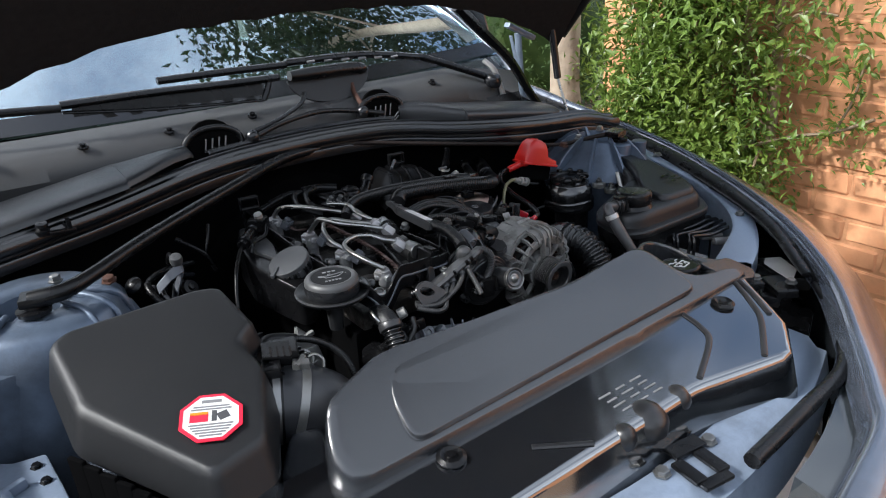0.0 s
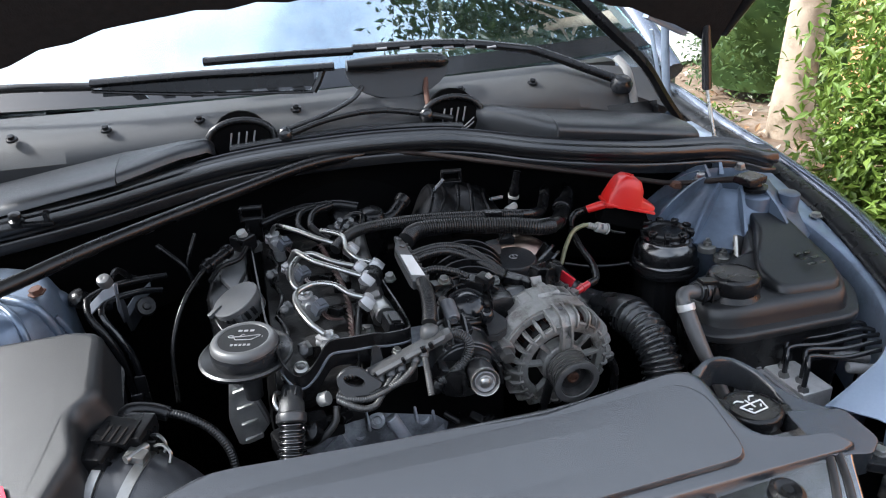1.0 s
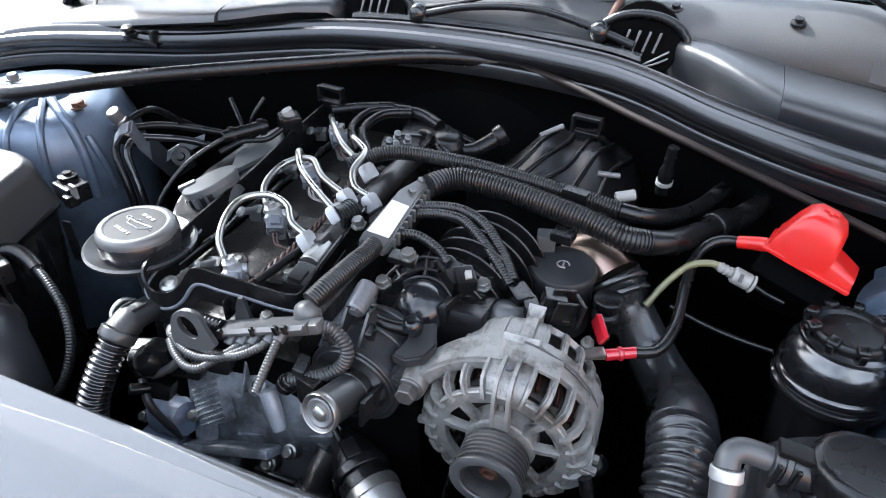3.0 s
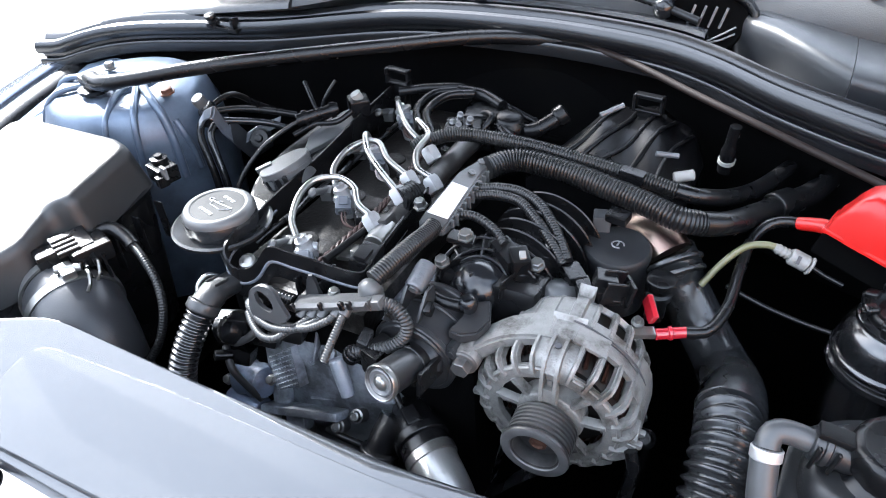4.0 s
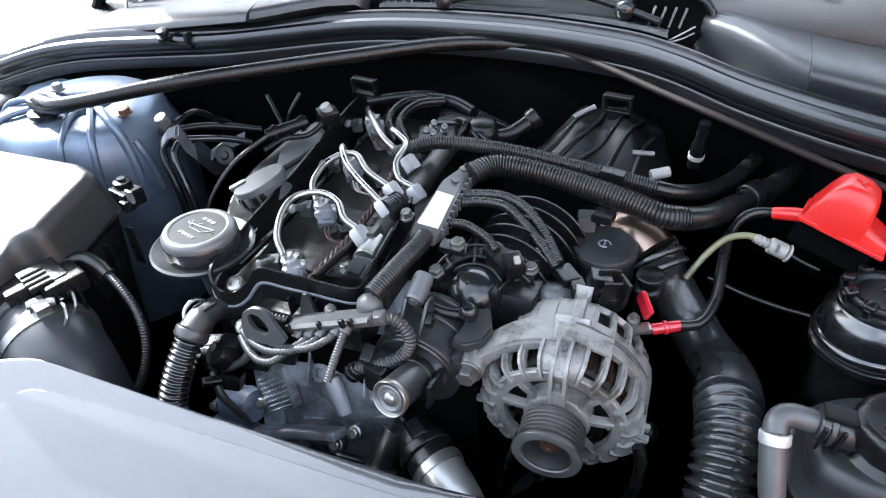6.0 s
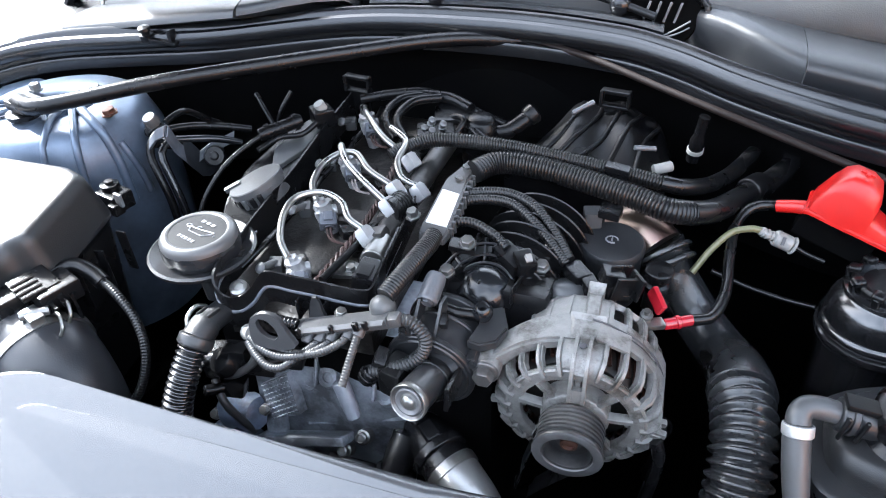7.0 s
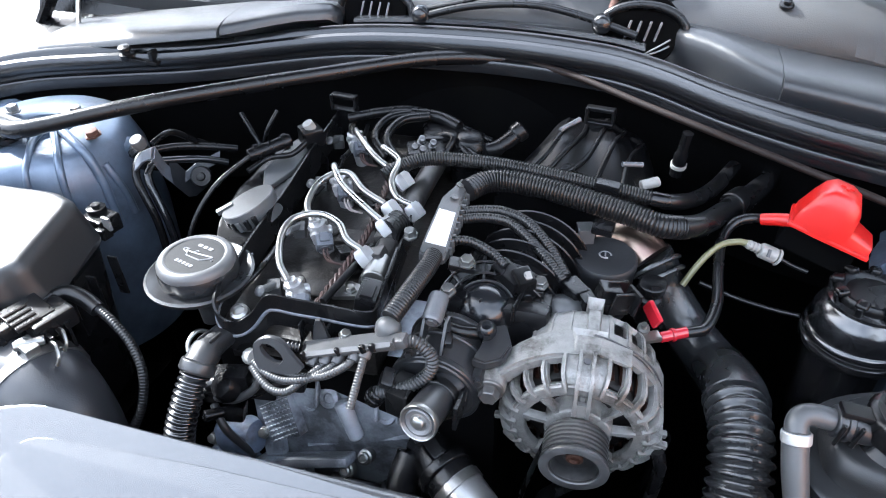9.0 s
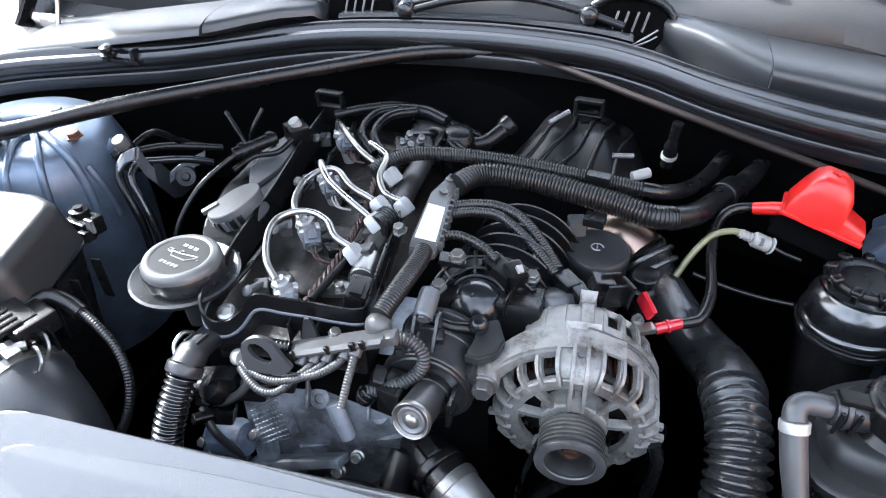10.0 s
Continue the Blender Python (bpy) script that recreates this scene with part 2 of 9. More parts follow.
HOSEGLOSS = mat("gloss_hose_plastic", (0.006, 0.0062, 0.007), 0.20, var=0.3, scale=40, stain=(0.02, 0.019, 0.018), stain_scale=18, stain_at=(0.55, 0.8), spec=1.0)
RAILDARK = mat("dark_rail_metal", (0.045, 0.043, 0.042), 0.36, metal=0.5, var=0.4, scale=60, stain=(0.10, 0.095, 0.09), stain_scale=24, stain_at=(0.5, 0.72))
DUSTYHOSE = mat("dusty_charge_hose", (0.014, 0.0147, 0.016), 0.24, var=0.3, scale=30, bump=0.1, bump_scale=500, stain=(0.035, 0.0345, 0.033), stain_scale=9, stain_at=(0.5, 0.85), spec=0.6)
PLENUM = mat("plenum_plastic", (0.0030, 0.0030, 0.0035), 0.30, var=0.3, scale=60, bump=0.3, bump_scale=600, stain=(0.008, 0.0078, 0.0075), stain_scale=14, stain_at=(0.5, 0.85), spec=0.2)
HEADMETAL = mat("stained_head_metal", (0.0075, 0.0062, 0.0055), 0.5, metal=0.3, var=0.5, scale=40, bump=0.8, bump_scale=220, stain=(0.075, 0.068, 0.062), stain_scale=26, stain_at=(0.55, 0.66))
GREYLID = mat("worn_grey_plastic", (0.055, 0.056, 0.058), 0.4, var=0.15, scale=40, bump=0.15, bump_scale=900, stain=(0.045, 0.045, 0.045), stain_scale=16)
FLANGE = mat("flange_plastic", (0.016, 0.0165, 0.018), 0.32, var=0.2, scale=40, bump=0.15, bump_scale=900, stain=(0.036, 0.0355, 0.035), stain_scale=16, stain_at=(0.5, 0.8))
CAPDISC = mat("dull_cap_disc", (0.0072, 0.0075, 0.0082), 0.55, var=0.15, scale=40, bump=0.15, bump_scale=900, stain=(0.010, 0.010, 0.010), stain_scale=20, spec=0.2)
GLOSSCAP = mat("oil_cap_plastic", (0.014, 0.0145, 0.016), 0.2, var=0.15, scale=40, bump=0.1, bump_scale=900, stain=(0.03, 0.03, 0.03), stain_scale=20, stain_at=(0.55, 0.85))
BRIDGE = mat("grey_black_plastic", (0.055, 0.055, 0.056), 0.36, var=0.2, scale=40, bump=0.15, bump_scale=900, stain=(0.11, 0.108, 0.102), stain_scale=16, stain_at=(0.5, 0.8))
# dark base holds the shade inside the alternator, with copper brown stains
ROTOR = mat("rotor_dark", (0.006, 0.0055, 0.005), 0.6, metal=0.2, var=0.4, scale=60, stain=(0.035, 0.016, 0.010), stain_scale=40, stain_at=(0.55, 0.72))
PULLEY = mat("pulley_metal", (0.05, 0.05, 0.052), 0.36, metal=0.6, var=0.3, scale=40, stain=(0.15, 0.145, 0.14), stain_scale=14, stain_at=(0.42, 0.7))
ALUPIPE = mat("alloy_pipe_metal", (0.30, 0.30, 0.295), 0.33, metal=0.75, var=0.2, scale=30, stain=(0.16, 0.155, 0.15), stain_scale=14)


def leafy(m, amount):
    """Lets daylight through thin leaves."""
    n, l = m.node_tree.nodes, m.node_tree.links
    b = n["Principled BSDF"]
    tr = n.new("ShaderNodeBsdfTranslucent")
    src = b.inputs["Base Color"].links[0].from_socket
    l.new(src, tr.inputs["Color"])
    mx = n.new("ShaderNodeMixShader")
    mx.inputs["Fac"].default_value = amount
    l.new(b.outputs["BSDF"], mx.inputs[1])
    l.new(tr.outputs["BSDF"], mx.inputs[2])
    l.new(mx.outputs["Shader"], n["Material Output"].inputs["Surface"])


for leaf_mat in (HEDGELEAF, CONIFER, FARLEAF):
    leafy(leaf_mat, 0.35)

GLASS = bpy.data.materials.new("tinted_glass")
GLASS.use_nodes = True
gn, gl = GLASS.node_tree.nodes, GLASS.node_tree.links
gb = gn["Principled BSDF"]
gb.inputs["Base Color"].default_value = (0.62, 0.85, 0.80, 1)
gb.inputs["Transmission Weight"].default_value = 1.0
gb.inputs["Roughness"].default_value = 0.0
gb.inputs["IOR"].default_value = 1.5
coating = gn.new("ShaderNodeBsdfGlossy")
coating.inputs["Color"].default_value = (0.85, 0.93, 1.0, 1)
coating.inputs["Roughness"].default_value = 0.015
glass_mix = gn.new("ShaderNodeMixShader")
glass_mix.inputs["Fac"].default_value = 0.42
gl.new(gb.outputs["BSDF"], glass_mix.inputs[1])
gl.new(coating.outputs["BSDF"], glass_mix.inputs[2])
gl.new(glass_mix.outputs["Shader"], gn["Material Output"].inputs["Surface"])

LENS = bpy.data.materials.new("headlamp_lens")
LENS.use_nodes = True
lb = LENS.node_tree.nodes["Principled BSDF"]
lb.inputs["Base Color"].default_value = (0.03, 0.035, 0.04, 1)
lb.inputs["Roughness"].default_value = 0.04
lb.inputs["Coat Weight"].default_value = 1.0


# ---- tools for building ----
PLACE = {}
UPRIGHT = Matrix()
# the lie of the bodywork, bulkhead and garden: slightly larger, turned and tipped against the engine
BODY = Matrix(((1.02693, 0.01737, -0.00179, -0.01509), (-0.01730, 1.02647, 0.03103, -0.03040), (0.00231, -0.03100, 1.02661, -0.01173), (0, 0, 0, 1)))
LIE = [UPRIGHT]


def thing(name, label, category, at=(0, 0, 0), group=""):
    ob = new(name)
    at = LIE[0] @ Vector(at)
    ob.location = at
    ob.empty_display_size = 0.02
    PLACE[ob.name] = Vector(at)
    return tagged(ob, label, category, group)


def weight_normals(me, angle):
    """Shading normals that favour the large faces beside rounded edges."""
    limit = math.cos(radians(angle))
    info = [(p.normal.copy(), p.area) for p in me.polygons]
    fan = [[] for _ in me.vertices]
    for p in me.polygons:
        for v in p.vertices:
            fan[v].append(p.index)
    out = []
    for p in me.polygons:
        n0 = info[p.index][0]
        for v in p.vertices:
            total = Vector()
            for f in fan[v]:
                n1, area = info[f]
                if n0.dot(n1) > limit:
                    total += n1 * area
            out.append(total.normalized() if total.length > 1e-12 else n0)
    me.normals_split_custom_set(out)


def part(name, bm, material, parent=None, label="", angle=35.0):
    me = bpy.data.meshes.new(name)
    bm.transform(LIE[0])
    bmesh.ops.recalc_face_normals(bm, faces=bm.faces)
    bm.to_mesh(me)
    bm.free()
    me.polygons.foreach_set("use_smooth", [True] * len(me.polygons))
    me.set_sharp_from_angle(angle=radians(angle))
    if len(me.polygons) < 4000:
        weight_normals(me, angle + 12)
    me.materials.append(material)
    ob = new(name, me)
    if parent:
        ob.parent = parent
        ob.matrix_parent_inverse = Matrix.Translation(-PLACE.get(parent.name, Vector()))
    if label:
        ob["label"] = label
    return ob


def merge(bm, piece):
    me = bpy.data.meshes.new("piece")
    piece.to_mesh(me)
    piece.free()
    bm.from_mesh(me)
    bpy.data.meshes.remove(me)
    return bm


def turn(rx=0, ry=0, rz=0):
    return Euler([radians(a) for a in (rx, ry, rz)]).to_matrix().to_4x4()


def box(bm, c, s, rot=None, bev=0.0, seg=2):
    """A block with its middle at c and size s, turned by rot, with rounded edges."""
    p = bmesh.new()
    bmesh.ops.create_cube(p, size=1.0, matrix=Matrix.Diagonal((*s, 1)))
    if bev:
        bmesh.ops.bevel(p, geom=list(p.edges), offset=bev, segments=seg, affect="EDGES", profile=0.6)
    p.transform(Matrix.Translation(c) @ (rot or Matrix()))
    return merge(bm, p)


def axis_matrix(axis):
    return Vector(axis).to_track_quat("Z", "Y").to_matrix().to_4x4()


def lathe(bm, prof, at, axis=(0, 0, 1), seg=24, wave=None):
    """A body of revolution: prof holds (radius, height along the axis); wave(k) scales ring radius by angle."""
    m = Matrix.Translation(at) @ axis_matrix(axis)
    rings = []
    for r, h in prof:
        ring = []
        for k in range(seg):
            a = 2 * math.pi * k / seg
            rr = r * (wave(a) if wave else 1)
            ring.append(bm.verts.new(m @ Vector((rr * math.cos(a), rr * math.sin(a), h))))
        rings.append(ring)
    for a, b in zip(rings, rings[1:]):
        for k in range(seg):
            bm.faces.new((a[k], a[(k + 1) % seg], b[(k + 1) % seg], b[k]))
    bm.faces.new(rings[0][::-1])
    bm.faces.new(rings[-1])
    return bm


def rod(bm, a, b, r, r2=None, seg=12, bev=0.0):
    a, b = Vector(a), Vector(b)
    h = (b - a).length
    r2 = r if r2 is None else r2
    prof = [(r, 0), (r2, h)] if not bev else [(r - bev, 0), (r, bev), (r2, h - bev), (r2 - bev, h)]
    return lathe(bm, prof, a, b - a, seg)


def smooth_path(pts, step):
    """Points every step metres along a smooth curve through pts."""
    pts = [Vector(p) for p in pts]
    if len(pts) == 2:
        fine = [pts[0].lerp(pts[1], k / 20) for k in range(21)]
    else:
        ext = [2 * pts[0] - pts[1]] + pts + [2 * pts[-1] - pts[-2]]
        fine = []
        for i in range(1, len(ext) - 2):
            p0, p1, p2, p3 = ext[i - 1:i + 3]
            for k in range(16):
                u = k / 16
                fine.append(0.5 * (2 * p1 + (p2 - p0) * u + (2 * p0 - 5 * p1 + 4 * p2 - p3) * u * u + (3 * p1 - p0 - 3 * p2 + p3) * u ** 3))
        fine.append(pts[-1])
    length = [0.0]
    for a, b in zip(fine, fine[1:]):
        length.append(length[-1] + (b - a).length)
    n = max(2, int(round(length[-1] / step)))
    out, j = [], 0
    for k in range(n + 1):
        s = length[-1] * k / n
        while j < len(fine) - 2 and length[j + 1] < s:
            j += 1
        u = (s - length[j]) / max(1e-9, length[j + 1] - length[j])
        out.append(fine[j].lerp(fine[j + 1], min(1, max(0, u))))
    return out, length[-1]


def tube(bm, pts, r, seg=10, step=0.006, radii=None, pitch=0.0, depth=0.18, flat=1.0):
    """A hose along pts. pitch: ribs at that spacing. radii(u): radius factor along it."""
    if pitch:
        step = pitch / 6
    path, _ = smooth_path(pts, step)
    t0 = (path[1] - path[0]).normalized()
    side = t0.cross(Vector((0, 0, 1)))
    side = side.normalized() if side.length > 0.05 else t0.orthogonal().normalized()
    rings = []
    for k, p in enumerate(path):
        t = (path[min(k + 1, len(path) - 1)] - path[max(k - 1, 0)]).normalized()
        side = (side - t * side.dot(t)).normalized()
        up = t.cross(side)
        rr = r * (radii(k / (len(path) - 1)) if radii else 1)
        if pitch:
            rr *= 1 - depth * (0.5 - 0.5 * math.cos(math.pi * k / 3)) ** 1.4
        rings.append([bm.verts.new(p + (side * math.cos(2 * math.pi * i / seg) + up * math.sin(2 * math.pi * i / seg) * flat) * rr) for i in range(seg)])
    for a, b in zip(rings, rings[1:]):
        for k in range(seg):
            bm.faces.new((a[k], a[(k + 1) % seg], b[(k + 1) % seg], b[k]))
    bm.faces.new(rings[0][::-1])
    bm.faces.new(rings[-1])
    return bm


def prism(bm, outline, z0, z1, bev=0.0, m=None, seg=2):
    """A plan outline raised from z0 to z1, its rims rounded."""
    p = bmesh.new()
    lo = [p.verts.new((x, y, z0)) for x, y in outline]
    f = p.faces.new(lo)
    ext = bmesh.ops.extrude_face_region(p, geom=[f])
    bmesh.ops.translate(p, vec=(0, 0, z1 - z0), verts=[v for v in ext["geom"] if isinstance(v, bmesh.types.BMVert)])
    bmesh.ops.recalc_face_normals(p, faces=p.faces)
    if bev:
        bmesh.ops.bevel(p, geom=[e for e in p.edges], offset=bev, segments=seg, affect="EDGES", profile=0.6, clamp_overlap=True)
    if m:
        p.transform(m)
    return merge(bm, p)


def loft(bm, rings, closed=True, caps=True):
    vs = [[bm.verts.new(p) for p in ring] for ring in rings]
    n = len(vs[0])
    for a, b in zip(vs, vs[1:]):
        for k in range(n if closed else n - 1):
            bm.faces.new((a[k], a[(k + 1) % n], b[(k + 1) % n], b[k]))
    if closed and caps:
        bm.faces.new(vs[0][::-1])
        bm.faces.new(vs[-1])
    return bm


def sheet(bm, rows, thick=0.0):
    """A surface through rows of points, given a thickness downwards."""
    p = bmesh.new()
    vs = [[p.verts.new(q) for q in row] for row in rows]
    for a, b in zip(vs, vs[1:]):
        for k in range(len(a) - 1):
            p.faces.new((a[k], a[k + 1], b[k + 1], b[k]))
    if thick:
        bmesh.ops.recalc_face_normals(p, faces=p.faces)
        if sum(f.normal.z for f in p.faces) < 0:
            bmesh.ops.reverse_faces(p, faces=p.faces)
        bmesh.ops.solidify(p, geom=list(p.faces), thickness=thick)
    return merge(bm, p)


def ribbon(bm, pts, height, thick, step=0.004):
    """An upright thin wall along pts (its lower edge)."""
    path, _ = smooth_path(pts, step)
    rings = []
    for k, p in enumerate(path):
        t = path[min(k + 1, len(path) - 1)] - path[max(k - 1, 0)]
        s = Vector((t.y, -t.x, 0)).normalized() * thick / 2
        up = Vector((0, 0, height))
        rings.append([p - s, p + s, p + s + up, p - s + up])
    return loft(bm, rings)


def bolt(bm, at, axis, r=0.006, h=0.006):
    lathe(bm, [(r * 1.35, 0), (r * 1.35, h * 0.25), (r, h * 0.26), (r, h * 0.9), (r * 0.85, h)], at, axis, 6)
    return bm


# ---- ground, wall and garden ----
def rise(x, y):
    """Height of the garden bank beside the drive."""
    def s(v, a, b):
        u = min(1, max(0, (v - a) / (b - a)))
        return u * u * (3 - 2 * u)
    return 0.45 * s(x, 0.98, 1.5) * s(y, 0.35, 2.0) + 0.08 * s(x, 0.98, 1.2) * (1 - s(y, 0.35, 2.0))


def build_ground():
    bm = bmesh.new()
    xs = [-2000, -60, -14, -6, -3, -2, -1.5, -1, -0.5, 0, 0.5, 0.9] + [0.98 + 0.06 * k for k in range(38)] + [3.6, 4.2, 5, 7, 12, 30, 80, 2000]
    ys = [-2000, -60, -14, -6, -3, -2, -1, -0.5] + [0.06 * k - 0.3 for k in range(80)] + [4.8, 5.4, 6, 7, 9, 12, 20, 60, 2000]
    rows = []
    for y in ys:
        rows.append([(x, y, rise(x, y) + (0.012 * noise.noise((x * 6, y * 6, 0)) if 1.0 < x < 4 and 0.2 < y < 4.5 else 0)) for x in xs])
    sheet(bm, rows)
    g = part("ground", bm, GROUND)
    tagged(g, "brown garden soil bank with leaf litter beside the drive", "ground", kind="structure")
    bm = bmesh.new()
    sheet(bm, [[(-7, y, 0.006), (-2, y, 0.006), (0.96, y, 0.006)] for y in (-7, -2, 0, 2, 4, 7)])
    sheet(bm, [[(x, y, rise(x, y) + 0.03) for x in (1.6, 2.6, 3.4, 4.2, 6, 10, 16)] for y in (3.35, 3.8, 4.6, 5.6, 7, 10, 16)])
    tagged(part("pavement", bm, CONCRETE), "pale sunlit concrete drive around the car", "drive", kind="structure")


def build_bounds():
    """Unseen plain walls, added in front and beside the car to block low daylight."""
    for name, c, d in (("unseen_wall_front", (-2.0, -5.2, 1.0), (12.0, 0.2, 2.0)), ("unseen_wall_left", (-7.0, 2.0, 1.1), (0.2, 14.4, 2.2))):
        bm = bmesh.new()
        box(bm, c, d, bev=0.02)
        tagged(part(name, bm, RENDER), "unseen dark grey wall added to block low daylight", "wall", kind="structure")


def build_wall():
    """A painted brick wall along the drive, bricks proud of the joints."""
    base = thing("brick_wall", "orange brick garden wall in running bond", "wall", (1.62, 0, 0))
    base["kind"] = "structure"
    bm = bmesh.new()
    box(bm, (1.721, -0.75, 0.60), (0.20, 4.9, 1.33))
    part("mortar_core", bm, MORTAR, base)
    shapes = []
    for v in range(4):
        b = bmesh.new()
        rnd = random.Random(40 + v)
        box(b, (0, 0, 0), (0.026, 0.215, 0.065), bev=0.006, seg=1)
        for vert in b.verts:
            vert.co += Vector((rnd.uniform(-1, 1) * 0.003, rnd.uniform(-1, 1) * 0.003, rnd.uniform(-1, 1) * 0.002))
        me = bpy.data.meshes.new("brick")
        b.to_mesh(me)
        b.free()
        me.materials.append(BRICK)
        shapes.append(me)
    rnd = random.Random(7)
    far = bmesh.new()
    for row in range(17):
        z = 0.06 + 0.075 * row
        for col in range(21):
            y = -3.0 + 0.225 * col + (0.1125 if row % 2 else 0)
            if 0.1 < y < 1.75 and z < 1.5:
                ob = new("brick", rnd.choice(shapes))
                ob.parent = base
                ob.matrix_parent_inverse = Matrix.Translation(-PLACE[base.name])
                ob.matrix_basis = LIE[0] @ Matrix.Translation((1.628 + rnd.uniform(-0.0025, 0.0025), y, z))
            else:
                box(far, (1.628 + rnd.uniform(-0.003, 0.003), y, z), (0.026, 0.215, 0.065))
    ob = part("brick_rest", far, BRICK, base)
    ob["kind"] = "stuff"
    bm = bmesh.new()
    rnd = random.Random(5)
    for row in range(5):
        for col in range(2):
            box(bm, (1.16 + 0.30 * col, -0.9 + 0.40 * row, 0.065), (0.29, 0.385, 0.05), bev=0.008, seg=1)
    tagged(part("paving_slabs", bm, SLAB), "sand coloured paving slabs at the foot of the wall", "paving", kind="structure")


def leaves(bm, centre, count, spread, size, rnd, droop=0.3, inside=None):
    """Folded leaves in a clump around centre."""
    for _ in range(count):
        c = Vector(centre) + Vector((rnd.gauss(0, spread[0]), rnd.gauss(0, spread[1]), rnd.gauss(0, spread[2])))
        if inside and not inside(c):
            continue
        ln = size * rnd.uniform(0.6, 1.25)
        w = ln * rnd.uniform(0.32, 0.46)
        q = Euler((rnd.uniform(-0.9, 0.9), rnd.uniform(-0.7, 0.9) + droop, rnd.uniform(0, 6.283))).to_matrix()
        pts = [Vector((0, 0, 0)), Vector((ln * 0.45, w / 2, w * 0.22)), Vector((ln, 0, -ln * 0.08)), Vector((ln * 0.45, -w / 2, w * 0.22)), Vector((ln * 0.5, 0, 0))]
        v = [bm.verts.new(c + q @ p) for p in pts]
        bm.faces.new((v[0], v[4], v[1]))
        bm.faces.new((v[4], v[2], v[1]))
        bm.faces.new((v[0], v[3], v[4]))
        bm.faces.new((v[4], v[3], v[2]))


def plain(name, bm, material, parent, label=""):
    """As part(), for leaves: normals left as they are."""
    me = bpy.data.meshes.new(name)
    bm.transform(LIE[0])
    bm.to_mesh(me)
    bm.free()
    me.materials.append(material)
    ob = new(name, me)
    if parent:
        ob.parent = parent
        ob.matrix_parent_inverse = Matrix.Translation(-PLACE.get(parent.name, Vector()))
    if label:
        ob["label"] = label
    return ob


def build_hedge():
    rnd = random.Random(11)
    th = thing("wall_shrub", "glossy green evergreen shrub trained against a brick wall", "shrub", (1.5, 1.35, 0.3))
    stems = bmesh.new()
    crown = bmesh.new()
    feet = [(1.50, 0.94), (1.52, 1.06), (1.48, 1.18), (1.50, 1.29), (1.50, 1.38)]
    tips = []
    for fx, fy in feet:
        top = Vector((fx + rnd.uniform(-0.06, 0.04), fy + rnd.uniform(-0.12, 0.12), 1.3))
        base = Vector((fx, fy, rise(fx, fy) - 0.03))
        mid = base.lerp(top, 0.5) + Vector((rnd.uniform(-0.06, 0.04), rnd.uniform(-0.06, 0.06), 0))
        tube(stems, [base, mid, top], 0.024, seg=8, step=0.05, radii=lambda u: 1 - 0.5 * u)
        for k in range(9):
            a = base.lerp(top, 0.2 + 0.085 * k)
            b = a + Vector((rnd.uniform(-0.24, 0.05), rnd.uniform(-0.25, 0.25), rnd.uniform(0.02, 0.2)))
            tube(stems, [a, a.lerp(b, 0.5) + Vector((0, 0, 0.03)), b], 0.008, seg=5, step=0.05, radii=lambda u: 1 - 0.6 * u)
            tips.append(b)
    for tip in tips:
        leaves(crown, tip, 135, (0.085, 0.085, 0.085), 0.037, rnd, inside=lambda c: c.y < 1.50)
    for _ in range(235):
        y = rnd.uniform(0.92, 1.44)
        z = rnd.uniform(0.35, 1.28)
        if y < 1.12 and z > 0.72 and rnd.random() < 0.75:
            continue
        depth = 0.27 if z < 0.95 else 0.20
        x = 1.56 - depth * rnd.random() ** 0.6
        leaves(crown, (x, y, z), 64, (0.045, 0.06, 0.055), 0.037, rnd)
    # one long spray that reaches along the wall
    spray = [(1.42, 0.98, 0.62), (1.50, 0.86, 0.66), (1.55, 0.76, 0.68), (1.56, 0.66, 0.73)]
    tube(stems, spray, 0.006, seg=5, step=0.04)
    tube(stems, [(1.55, 0.76, 0.68), (1.57, 0.73, 0.78), (1.58, 0.72, 0.88)], 0.004, seg=5, step=0.04)
    for p in smooth_path(spray, 0.03)[0]:
        leaves(crown, p, 13, (0.02, 0.022, 0.022), 0.034, rnd)
    for p in smooth_path([(1.55, 0.76, 0.68), (1.57, 0.73, 0.78), (1.58, 0.72, 0.88)], 0.025)[0]:
        leaves(crown, p, 9, (0.012, 0.014, 0.014), 0.03, rnd)
    leaves(crown, (1.56, 0.68, 0.60), 30, (0.02, 0.03, 0.025), 0.03, rnd)
    part("stem", stems, STEM, th, "pale brown woody stems")
    plain("foliage", crown, HEDGELEAF, th)


